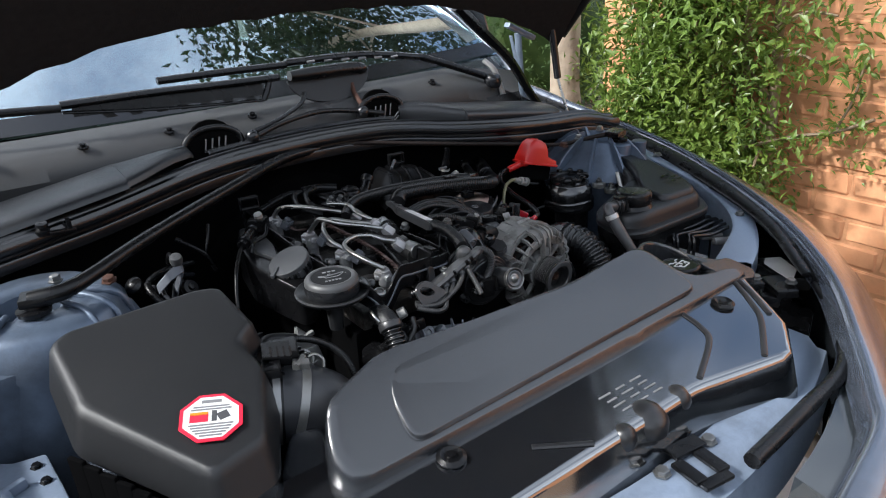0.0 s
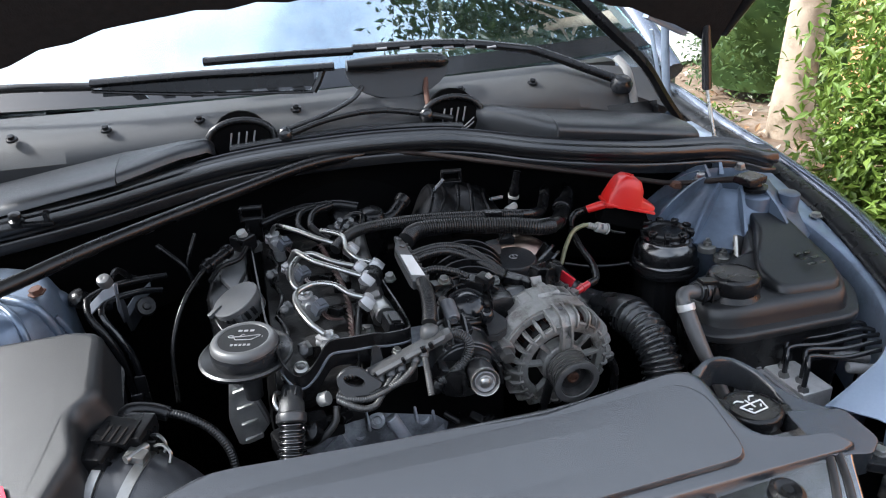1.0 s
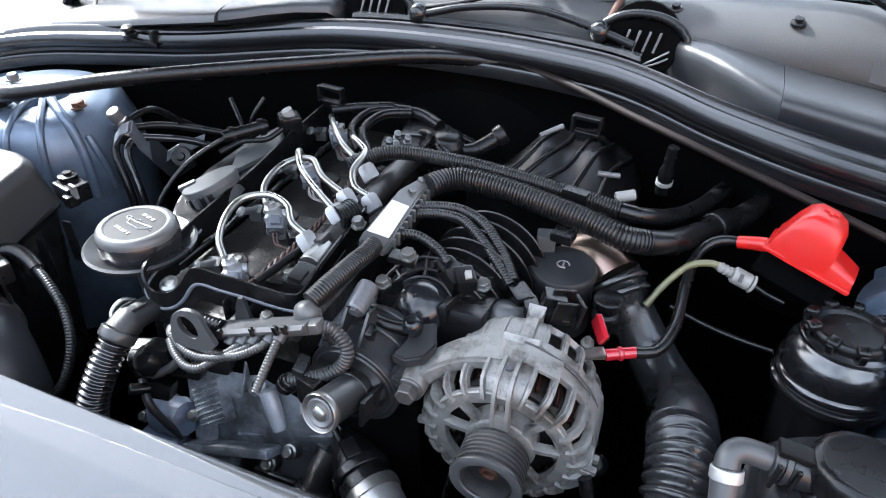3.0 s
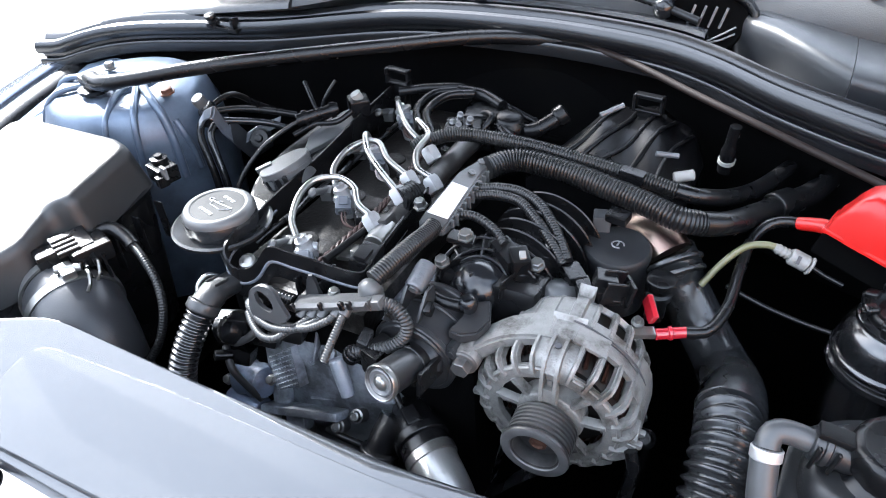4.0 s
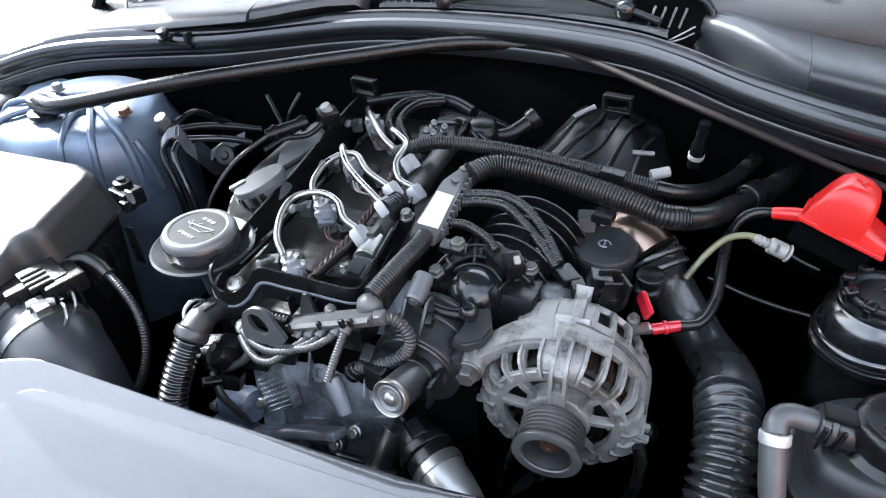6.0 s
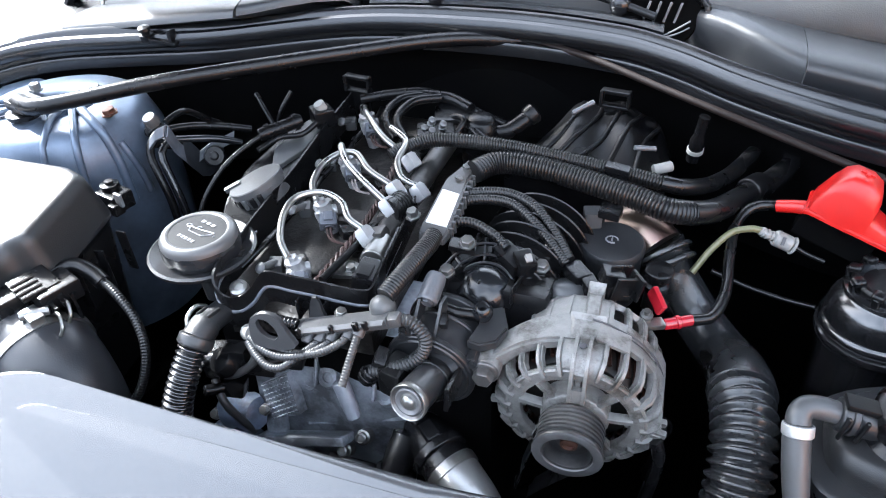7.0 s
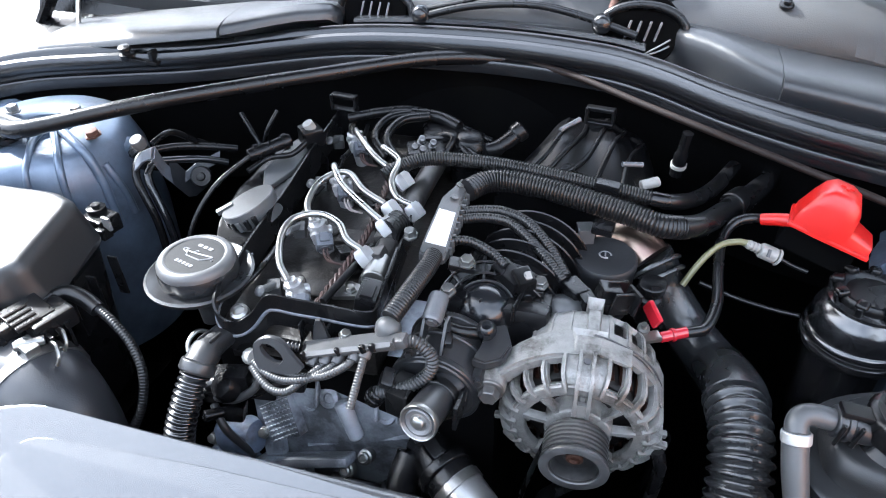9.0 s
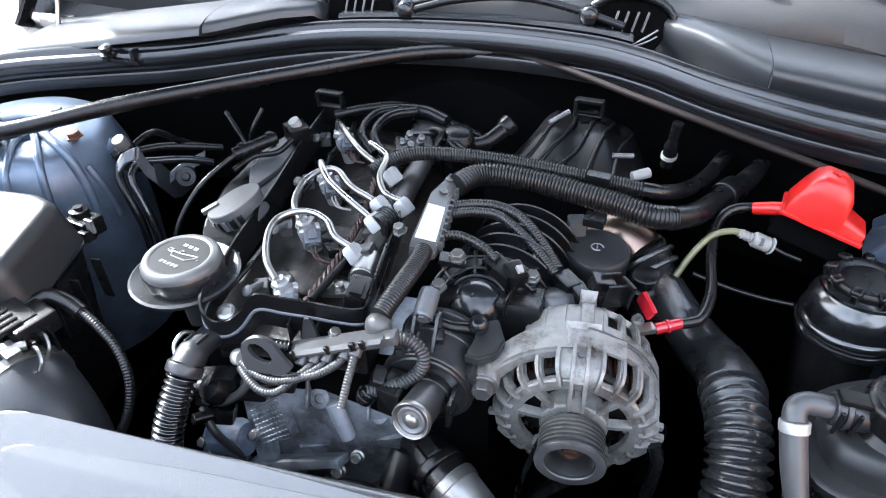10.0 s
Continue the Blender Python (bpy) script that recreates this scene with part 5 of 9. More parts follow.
def washer_filler():
    th = thing("washer_filler", "black washer fluid filler with a white printed symbol", "filler cap", (0.324, 0.405, 0.70))
    bm = bmesh.new()
    tube(bm, [(0.33, 0.43, 0.66), (0.328, 0.42, 0.70), (0.324, 0.408, 0.735)], 0.022, seg=16, step=0.01)
    part("neck", bm, PLASTIC, th)
    bm = bmesh.new()
    lathe(bm, [(0.026, -0.010), (0.031, -0.007), (0.0315, 0.003), (0.030, 0.006), (0.027, 0.007), (0.0255, 0.006), (0.001, 0.007)], (0.317, 0.403, 0.750), (0.03, 0.06, 1), 36)
    box(bm, (0.288, 0.418, 0.752), (0.018, 0.024, 0.010), turn(0, 0, 40), bev=0.003)
    box(bm, (0.350, 0.392, 0.749), (0.014, 0.018, 0.008), turn(0, 0, -20), bev=0.003)
    cap = part("cap", bm, PLASTIC, th)
    # windscreen-and-spray symbol: outline and drops
    m = Matrix.Translation((0.317, 0.4035, 0.7572)) @ turn(-3, 2, 12)
    bm = bmesh.new()
    trap = [(-0.015, 0.003), (0.015, 0.003), (0.010, -0.011), (-0.010, -0.011), (-0.015, 0.003)]
    for a, b in zip(trap, trap[1:]):
        rod(bm, m @ Vector((*a, 0)), m @ Vector((*b, 0)), 0.0010, seg=6)
    for pts in ([(0, -0.004), (0, 0.010)], [(-0.004, 0.008), (-0.009, 0.013), (-0.015, 0.012)], [(0.004, 0.008), (0.009, 0.013), (0.015, 0.012)], [(-0.009, -0.003), (-0.006, -0.006)], [(0.009, -0.003), (0.006, -0.006)]):
        tube(bm, [m @ Vector((*p, 0)) for p in pts], 0.0010, seg=6, step=0.002)
    part("symbol", bm, LABEL, cap, "white windscreen spray symbol")


def slim(pts):
    return [(0.343 + (x - 0.343) * 0.92, y, z) for x, y, z in pts]


def coolant_tank():
    th = thing("coolant_tank", "black plastic coolant expansion tank with screw cap", "coolant tank", (0.48, 0.62, 0.60))
    seam = rounded(slim([(0.343, 0.535, 0.757), (0.38, 0.517, 0.757), (0.575, 0.513, 0.757), (0.612, 0.56, 0.765), (0.628, 0.70, 0.79), (0.60, 0.748, 0.80), (0.54, 0.748, 0.80), (0.515, 0.70, 0.793), (0.47, 0.652, 0.783), (0.37, 0.625, 0.772), (0.345, 0.603, 0.767)]), 0.02, 4)
    bm = bmesh.new()
    slab(bm, seam, 0.15, 0.004, -0.012)
    part("lower_body", bm, PLASTIC, th)
    bm = bmesh.new()
    c = Vector((0.48, 0.62, 0.78))
    loft(bm, [[p + Vector((0, 0, -0.006)) for p in seam], [c + (p - c) * 1.012 + Vector((0, 0, -0.004)) for p in seam], [c + (p - c) * 1.012 + Vector((0, 0, 0.003)) for p in seam], [c + (p - c) * 0.98 + Vector((0, 0, 0.006)) for p in seam]])
    part("seam_flange", bm, TANK, th)
    bm = bmesh.new()
    top = [(0.355, 0.548, 0.788), (0.39, 0.530, 0.790), (0.565, 0.526, 0.790), (0.595, 0.57, 0.795), (0.610, 0.69, 0.815), (0.59, 0.735, 0.820), (0.545, 0.735, 0.822), (0.522, 0.690, 0.820), (0.478, 0.636, 0.812), (0.375, 0.612, 0.793), (0.355, 0.596, 0.789)]
    slab(bm, rounded(slim(top), 0.018, 4), 0.035, 0.009, 0.008)
    up = part("upper_body", bm, TANK, th)
    bm = bmesh.new()
    slab(bm, rounded(slim([(0.470, 0.545, 0.800), (0.562, 0.538, 0.800), (0.588, 0.58, 0.806), (0.600, 0.69, 0.826), (0.585, 0.725, 0.831), (0.55, 0.725, 0.833), (0.525, 0.676, 0.831), (0.488, 0.625, 0.824), (0.466, 0.59, 0.808)]), 0.015, 4), 0.02, 0.006, 0.006)
    part("upper_step", bm, TANK, up)
    bm = bmesh.new()
    for r in range(3):
        for c2 in range(2):
            box(bm, (0.525 + 0.016 * c2, 0.60 - 0.013 * r, 0.8135 - 0.0012 * r), (0.011, 0.005, 0.0006), turn(6, 0, 6))
    part("moulded_mark", bm, PLASTIC, up)
    bm = bmesh.new()
    lathe(bm, [(0.036, -0.004), (0.037, 0.0), (0.033, 0.004), (0.029, 0.010)], (0.408, 0.573, 0.788), (0, 0, 1), 28)
    part("neck_ring", bm, PLASTIC, th)
    bm = bmesh.new()
    lathe(bm, [(0.0305, 0), (0.0325, 0.003), (0.0325, 0.018), (0.0305, 0.022), (0.027, 0.0235), (0.024, 0.022), (0.001, 0.022)], (0.407, 0.573, 0.796), (0.02, 0.02, 1), 48, wave=lambda a: 1 + (0.022 if math.sin(12 * a) > 0.6 else 0))
    part("cap", bm, PLASTIC, th, "ribbed black screw cap")
    # outlet elbow and hose to the front
    bm = bmesh.new()
    rod(bm, (0.378, 0.571, 0.799), (0.345, 0.569, 0.805), 0.0080, seg=16, bev=0.001)
    tube(bm, [(0.352, 0.5692, 0.8040), (0.338, 0.568, 0.8062), (0.330, 0.565, 0.8060), (0.3268, 0.560, 0.8025), (0.3270, 0.555, 0.7975)], 0.0088, seg=16, step=0.003)
    elbow = part("outlet_elbow", bm, WORNHOSE, th, "worn grey elbow")
    bm = bmesh.new()
    rod(bm, (0.384, 0.5715, 0.7985), (0.352, 0.5693, 0.8040), 0.0128, seg=18, bev=0.002)
    rod(bm, (0.364, 0.5701, 0.8020), (0.359, 0.5698, 0.8028), 0.0145, seg=18, bev=0.001)
    part("outlet_collar", bm, FLANGE, th, "dark blue grey quick connector")
    bm = bmesh.new()
    box(bm, (0.367, 0.569, 0.8165), (0.026, 0.014, 0.005), turn(0, 9, 4), bev=0.0015)
    for dx in (-0.006, 0.006):
        box(bm, (0.362 + dx, 0.5565, 0.802), (0.003, 0.004, 0.022), turn(0, 9, 4), bev=0.001, seg=1)
    part("collar_clip", bm, PLASTIC, elbow)
    hs = thing("overflow_hose", "worn grey rubber hose from the coolant tank", "hose", (0.335, 0.5, 0.72))
    bm = bmesh.new()
    tube(bm, [(0.3270, 0.5560, 0.7985), (0.3284, 0.548, 0.786), (0.3335, 0.530, 0.760), (0.3410, 0.508, 0.730), (0.3490, 0.487, 0.700), (0.3550, 0.46, 0.66)], 0.0080, seg=16, step=0.006, radii=lambda u: 1.25 if u < 0.2 else max(1.0, 1.25 - 0.9 * (u - 0.2)))
    part("hose", bm, WORNHOSE, hs)
    bm = bmesh.new()
    rod(bm, (0.3272, 0.5555, 0.7985), (0.3280, 0.5510, 0.7905), 0.0112, seg=20, bev=0.001)
    part("hose_clamp", bm, ALUPALE, hs, "bright metal clamp")


def brake_unit():
    th = thing("brake_unit", "brake control block with bent metal pipes", "brake unit", (0.46, 0.48, 0.66))
    bm = bmesh.new()
    box(bm, (0.455, 0.502, 0.676), (0.046, 0.092, 0.055), turn(0, 0, 4), bev=0.003)
    lathe(bm, [(0.006, 0), (0.006, 0.003), (0.003, 0.0035), (0.001, 0.002)], (0.438, 0.536, 0.703), (0, 0, 1), 12)
    part("valve_block", bm, ALUPALE, th, "bare aluminium valve block")
    bm = bmesh.new()
    box(bm, (0.412, 0.488, 0.672), (0.036, 0.108, 0.060), turn(0, 0, 3), bev=0.004)
    for k in range(3):
        box(bm, (0.402 + 0.010 * k, 0.522, 0.703), (0.006, 0.007, 0.004))
    for k in range(4):
        box(bm, (0.400 + 0.007 * k, 0.488, 0.703), (0.0028, 0.040, 0.003))
    part("control_box", bm, GREY, th, "dusty grey ribbed control box")
    starts = [(0.441, 0.528), (0.452, 0.512), (0.440, 0.496), (0.452, 0.480), (0.442, 0.464)]
    for k, (x, y) in enumerate(starts):
        bm = bmesh.new()
        tube(bm, [(x, y, 0.69), (x, y, 0.722 + 0.004 * k), (x + 0.012, y + 0.01, 0.732 + 0.003 * k), (x + 0.06, y + 0.006, 0.735), (0.565, y + 0.004, 0.735), (0.590, y, 0.72), (0.594, y, 0.62)], 0.0032, seg=8, step=0.006)
        part("brake_pipe", bm, GLOSSBLACK, th, "thin black brake pipe")
        bm = bmesh.new()
        lathe(bm, [(0.007, 0), (0.007, 0.008), (0.005, 0.012)], (x, y, 0.698), (0, 0, 1), 6)
        part("pipe_nut", bm, ZINC, th)
    for k in range(2):
        bm = bmesh.new()
        rod(bm, (0.505 - 0.004 * k, 0.494 - 0.03 * k, 0.724), (0.548, 0.478 - 0.03 * k, 0.718), 0.007, seg=12, bev=0.002)
        part("pipe_union", bm, GREY, th)


def steering_reservoir():
    c = (0.411, 0.737)
    th = thing("steering_fluid_reservoir", "round glossy black fluid reservoir with star cap", "fluid reservoir", (*c, 0.64))
    bm = bmesh.new()
    lathe(bm, [(0.036, 0.63), (0.040, 0.745), (0.0490, 0.7475), (0.0510, 0.7515), (0.0500, 0.7560), (0.0470, 0.7575), (0.0470, 0.7590), (0.0492, 0.7605), (0.0505, 0.7640), (0.0490, 0.7675), (0.0465, 0.769), (0.0463, 0.777), (0.0452, 0.7855), (0.0420, 0.7925), (0.0378, 0.7960), (0.0366, 0.7985), (0.0385, 0.8000), (0.0380, 0.8030), (0.0340, 0.8050), (0.0320, 0.8070)], (*c, 0), (0, 0, 1), 56)
    part("reservoir_body", bm, HOSEGLOSS, th)
    bm = bmesh.new()
    lathe(bm, [(0.031, 0.800), (0.0335, 0.806), (0.0335, 0.811), (0.0310, 0.8135), (0.0270, 0.8130), (0.0240, 0.8095), (0.001, 0.8085)], (*c, 0), (0, 0, 1), 36)
    cap = part("cap", bm, PLASTIC, th, "black star ribbed cap")
    for k in range(9):
        a = 2 * math.pi * k / 9
        bm = bmesh.new()
        box(bm, (c[0] + 0.032 * math.cos(a), c[1] + 0.032 * math.sin(a), 0.814), (0.011, 0.0105, 0.0075), turn(0, 12, math.degrees(a)), bev=0.002, seg=1)
        box(bm, (c[0] + 0.0365 * math.cos(a), c[1] + 0.0365 * math.sin(a), 0.8085), (0.004, 0.006, 0.010), turn(0, 12, math.degrees(a)), bev=0.001, seg=1)
        part("cap_lug", bm, PLASTIC, cap)
    bm = bmesh.new()
    tube(bm, [(0.440, 0.728, 0.806), (0.475, 0.722, 0.809), (0.53, 0.712, 0.810), (0.575, 0.70, 0.806), (0.60, 0.69, 0.80)], 0.0034, seg=8, step=0.008)
    part("cap_strap", bm, RUBBER, th)
    for x, y, z in ((0.452, 0.695, 0.796), (0.466, 0.676, 0.786)):
        bm = bmesh.new()
        lathe(bm, [(0.013, -0.008), (0.013, 0.0), (0.012, 0.001), (0.006, 0.0015), (0.006, 0.007), (0.003, 0.0075), (0.003, 0.012)], (x, y, z), (0, 0, 1), 14)
        part("stud_nut", bm, ZINC, th)
    bm = bmesh.new()
    box(bm, (0.487, 0.670, 0.797), (0.020, 0.008, 0.038), turn(-25, 24, 20), bev=0.003)
    bolt(bm, (0.493, 0.662, 0.808), (0.2, -0.8, 0.5), 0.005, 0.004)
    part("lug_plate", bm, ZINC, th)


def red_terminal():
    th = thing("jump_start_terminal", "bright red plastic cover over the jump start terminal", "battery terminal", (0.37, 0.785, 0.80))
    m = Matrix.Translation((0.3675, 0.7960, 0.8408)) @ turn(-6, 14, -14)
    bm = bmesh.new()
    rings = []
    for x, w, h in ((-0.043, 0.020, 0.007), (-0.040, 0.022, 0.012), (-0.034, 0.023, 0.026), (-0.027, 0.024, 0.037), (-0.016, 0.025, 0.0425), (0.004, 0.025, 0.0425), (0.015, 0.024, 0.038), (0.021, 0.023, 0.028), (0.0225, 0.023, 0.014), (0.034, 0.022, 0.010), (0.046, 0.020, 0.006)):
        x = x * 0.70 if x < 0 else x * 0.95
        rings.append([m @ Vector(p) for p in ((x, -w, -0.006), (x, -w, h * 0.6), (x, -w * 0.85, h * 0.9), (x, -w * 0.6, h), (x, w * 0.6, h), (x, w * 0.85, h * 0.9), (x, w, h * 0.6), (x, w, -0.006))])
    loft(bm, rings)
    cap = part("cover", bm, RED, th, angle=50)
    bm = bmesh.new()
    box(bm, m @ Vector((0.0065, 0, -0.004)), (0.078, 0.050, 0.005), m.to_3x3().to_4x4(), bev=0.002)
    part("flange", bm, RED, th)
    bm = bmesh.new()
    box(bm, m @ Vector((-0.002, 0, 0.0435)), (0.013, 0.003, 0.0016), m.to_3x3().to_4x4())
    box(bm, m @ Vector((-0.002, 0, 0.0435)), (0.003, 0.013, 0.0016), m.to_3x3().to_4x4())
    part("plus_mark", bm, RED, cap)
    bm = bmesh.new()
    box(bm, m @ Vector((0.004, 0.006, -0.022)), (0.070, 0.034, 0.030), m.to_3x3().to_4x4(), bev=0.004)
    part("holder", bm, BLACKHOLE, th, "black terminal holder")
    bm = bmesh.new()
    tube(bm, [(0.350, 0.794, 0.840), (0.332, 0.799, 0.839), (0.312, 0.805, 0.833)], 0.0065, seg=12, step=0.006, radii=lambda u: 1.15 - 0.2 * u)
    part("red_sleeve", bm, RED, th)


def terminal_cables():
    cb = thing("power_cable", "black power cable from alternator to terminal", "cable", (0.28, 0.74, 0.78))
    bm = bmesh.new()
    tube(bm, [(0.250, 0.671, 0.775), (0.268, 0.682, 0.775), (0.278, 0.715, 0.781), (0.279, 0.76, 0.789), (0.283, 0.80, 0.803), (0.303, 0.820, 0.815), (0.350, 0.822, 0.815)], 0.0055, seg=10, step=0.008)
    part("cable", bm, RUBBER, cb)
    bm = bmesh.new()
    rod(bm, (0.251, 0.672, 0.775), (0.226, 0.659, 0.774), 0.0055, seg=12, bev=0.001)
    rod(bm, (0.240, 0.6665, 0.7745), (0.236, 0.6645, 0.7743), 0.0068, seg=12, bev=0.001)
    part("red_boot", bm, CLEARRED, cb, "red plastic cable boot")
    bm = bmesh.new()
    box(bm, (0.217, 0.672, 0.790), (0.006, 0.024, 0.014), turn(20, 10, 35), bev=0.002)
    part("red_flap", bm, CLEARRED, cb)
    bm = bmesh.new()
    box(bm, (0.217, 0.655, 0.776), (0.02, 0.012, 0.006), turn(0, 0, 25), bev=0.002)
    lathe(bm, [(0.006, 0), (0.006, 0.006), (0.003, 0.0065), (0.003, 0.012)], (0.210, 0.66, 0.778), (0, -0.3, 1), 8)
    part("cable_lug", bm, ZINC, cb)
    cc = thing("sensor_hose", "clear hose and pale connector of a sensor line", "sensor line", (0.33, 0.80, 0.77))
    bm = bmesh.new()
    tube(bm, [(0.248, 0.755, 0.765), (0.262, 0.770, 0.786), (0.278, 0.781, 0.803), (0.295, 0.784, 0.809), (0.304, 0.784, 0.8085)], 0.0034, seg=10, step=0.006)
    part("hose", bm, YELLOWHOSE, cc, "yellowed clear hose")
    way = Vector((0.062, 0.0, -0.0225)).normalized()
    tip = Vector((0.303, 0.784, 0.8085))
    bm = bmesh.new()
    rod(bm, tip, tip + way * 0.016, 0.0042, seg=12)
    for k in range(3):
        rod(bm, tip + way * (0.003 + 0.0042 * k), tip + way * (0.005 + 0.0042 * k), 0.0052, seg=12)
    rod(bm, tip + way * 0.015, tip + way * 0.034, 0.0082, seg=12, bev=0.002)
    rod(bm, tip + way * 0.034, tip + way * 0.037, 0.0092, seg=12, bev=0.001)
    con = part("connector", bm, PALE, cc, "pale round connector")
    bm = bmesh.new()
    box(bm, tip + way * 0.024 + Vector((0, -0.0072, 0.0045)), (0.003, 0.002, 0.008), turn(-30, 10, 0))
    part("connector_slot", bm, INK, con)
    bm = bmesh.new()
    tube(bm, [(0.337, 0.784, 0.796), (0.350, 0.783, 0.790), (0.367, 0.78, 0.786)], 0.0022, seg=8, step=0.006)
    tube(bm, [(0.27, 0.79, 0.745), (0.31, 0.785, 0.735), (0.345, 0.775, 0.735), (0.37, 0.765, 0.74)], 0.0026, seg=8, step=0.006)
    part("thin_line", bm, RUBBER, cc)


def air_filter():
    th = thing("air_filter_box", "matt black air filter box with a warning sticker", "air filter box", (-0.46, 0.52, 0.60))
    top = [(-0.349, 0.622, 0.863), (-0.375, 0.632, 0.864), (-0.53, 0.630, 0.863), (-0.548, 0.615, 0.860), (-0.545, 0.511, 0.834), (-0.462, 0.371, 0.800), (-0.403, 0.384, 0.803), (-0.362, 0.475, 0.824), (-0.366, 0.520, 0.838), (-0.344, 0.532, 0.848)]
    bm = bmesh.new()
    slab(bm, rounded(top, 0.010, 6), 0.052, 0.005, 0.014)
    lid = part("lid", bm, LIDBLACK, th, "matt black moulded lid", angle=26)
    bm = bmesh.new()
    c = Vector((-0.452, 0.52, 0))
    slab(bm, rounded([(c.x + (p[0] - c.x) * 1.13, c.y + (p[1] - c.y) * 1.10, p[2] - 0.05) for p in top], 0.016, 3), 0.19, 0.005, -0.02)
    part("lower_box", bm, PLASTIC, th, "ribbed black lower housing")
    # ribs down the front left face of the lid's skirt
    a, b = Vector((-0.562, 0.500, 0.788)), Vector((-0.470, 0.345, 0.750))
    for k in range(9):
        p = a.lerp(b, (k + 0.5) / 9)
        bm = bmesh.new()
        box(bm, p + Vector((-0.004, -0.004, -0.028)), (0.006, 0.022, 0.07), turn(0, 0, 30), bev=0.0015, seg=1)
        part("side_rib", bm, BLACKHOLE, th)
    for k in range(4):
        bm = bmesh.new()
        box(bm, (-0.322, 0.515 + 0.034 * k, 0.775), (0.012, 0.003, 0.05), bev=0.001, seg=1)
        part("side_rib", bm, PLASTIC, th)
    # wire clip and corner fastener
    bm = bmesh.new()
    box(bm, (-0.392, 0.688, 0.785), (0.034, 0.028, 0.022), turn(0, 0, -15), bev=0.003)
    box(bm, (-0.378, 0.672, 0.783), (0.012, 0.014, 0.014), turn(0, 0, -15), bev=0.002)
    lathe(bm, [(0.011, 0), (0.011, 0.006), (0.005, 0.007), (0.005, 0.010)], (-0.398, 0.692, 0.796), (0, 0, 1), 12)
    cl = part("corner_fastener", bm, PLASTIC, th)
    bm = bmesh.new()
    box(bm, (-0.372, 0.674, 0.795), (0.012, 0.004, 0.016), turn(0, 0, -15), bev=0.001)
    part("clip", bm, GREY, cl)
    # octagonal sticker: bars for the writing, plain shapes for the mark
    n = Vector((0, -0.24, 1)).normalized()
    m = Matrix.Translation((-0.4385, 0.430, 0.8163)) @ axis_matrix(n) @ turn(0, 0, 0)
    q = Vector((1, 0, 0))
    bx = (q - n * q.dot(n)).normalized()
    by = n.cross(bx)
    spin = radians(-24)
    ex, ey = bx * math.cos(spin) + by * math.sin(spin), by * math.cos(spin) - bx * math.sin(spin)
    org = Vector((-0.4385, 0.430, 0.8163))

    def at(x, y, h=0.0):
        return org + ex * x + ey * y + n * h
    frame3 = Matrix((ex, ey, n)).transposed().to_4x4()
    for r, h, material, nm in ((0.0335, 0.0004, STICKRED, "sticker_border"), (0.0295, 0.0009, LABEL, "sticker_face")):
        bm = bmesh.new()
        lo = [at(r * math.cos(radians(22.5 + 45 * k)), r * math.sin(radians(22.5 + 45 * k)), h - 0.001) for k in range(8)]
        hi = [p + n * 0.0012 for p in lo]
        loft(bm, [lo, hi])
        part(nm, bm, material, lid, "red edged white octagonal sticker" if nm == "sticker_border" else "")
    for k, (y, w) in enumerate(((0.021, 0.02), (0.014, 0.036), (0.0105, 0.04), (-0.010, 0.044), (-0.0135, 0.04), (-0.017, 0.036), (-0.0205, 0.03), (-0.024, 0.022))):
        bm = bmesh.new()
        box(bm, at(0, y, 0.0013), (w, 0.0018 if k else 0.004, 0.0004), frame3)
        part("printed_line", bm, PRINT, lid)
    bm = bmesh.new()
    box(bm, at(-0.012, -0.001, 0.0013), (0.018, 0.010, 0.0004), frame3)
    part("mark_red", bm, STICKRED, lid)
    bm = bmesh.new()
    box(bm, at(-0.012, 0.005, 0.0013), (0.018, 0.004, 0.0004), frame3)
    part("mark_orange", bm, STICKORANGE, lid)
    bm = bmesh.new()
    box(bm, at(0.003, 0.001, 0.0013), (0.005, 0.014, 0.0004), frame3)
    box(bm, at(0.012, 0.001, 0.0013), (0.011, 0.010, 0.0004), frame3 @ turn(0, 0, 25))
    part("mark_black", bm, INK, lid)
    # intake duct with clamps, sensor and cable
    dt = thing("intake_duct", "glossy black rubber intake duct with steel clamps", "intake duct", (-0.29, 0.45, 0.70))
    bm = bmesh.new()
    rod(bm, (-0.41, 0.520, 0.758), (-0.332, 0.487, 0.751), 0.046, seg=36, bev=0.004)
    part("meter_body", bm, PLASTIC, dt, "round black air meter body")
    bm = bmesh.new()
    tube(bm, [(-0.338, 0.489, 0.751), (-0.318, 0.480, 0.748), (-0.298, 0.471, 0.735), (-0.286, 0.465, 0.71), (-0.282, 0.462, 0.66), (-0.281, 0.462, 0.58)], 0.0465, seg=32, step=0.008)
    part("duct", bm, DUCT, dt)
    for a, b, r in (((-0.349, 0.494, 0.7525), (-0.341, 0.4905, 0.7517), 0.0485), ((-0.326, 0.484, 0.749), (-0.317, 0.480, 0.746), 0.0492)):
        bm = bmesh.new()
        rod(bm, a, b, r, seg=40)
        part("clamp_band", bm, ZINC, dt, "dull steel clamp band")
    bm = bmesh.new()
    box(bm, (-0.312, 0.484, 0.798), (0.02, 0.014, 0.010), turn(0, 10, -22), bev=0.002)
    rod(bm, (-0.321, 0.478, 0.801), (-0.303, 0.495, 0.799), 0.0045, seg=8)
    part("clamp_screw", bm, ZINC, dt)
    bm = bmesh.new()
    box(bm, (-0.345, 0.505, 0.800), (0.03, 0.055, 0.02), turn(0, 0, -20), bev=0.004)
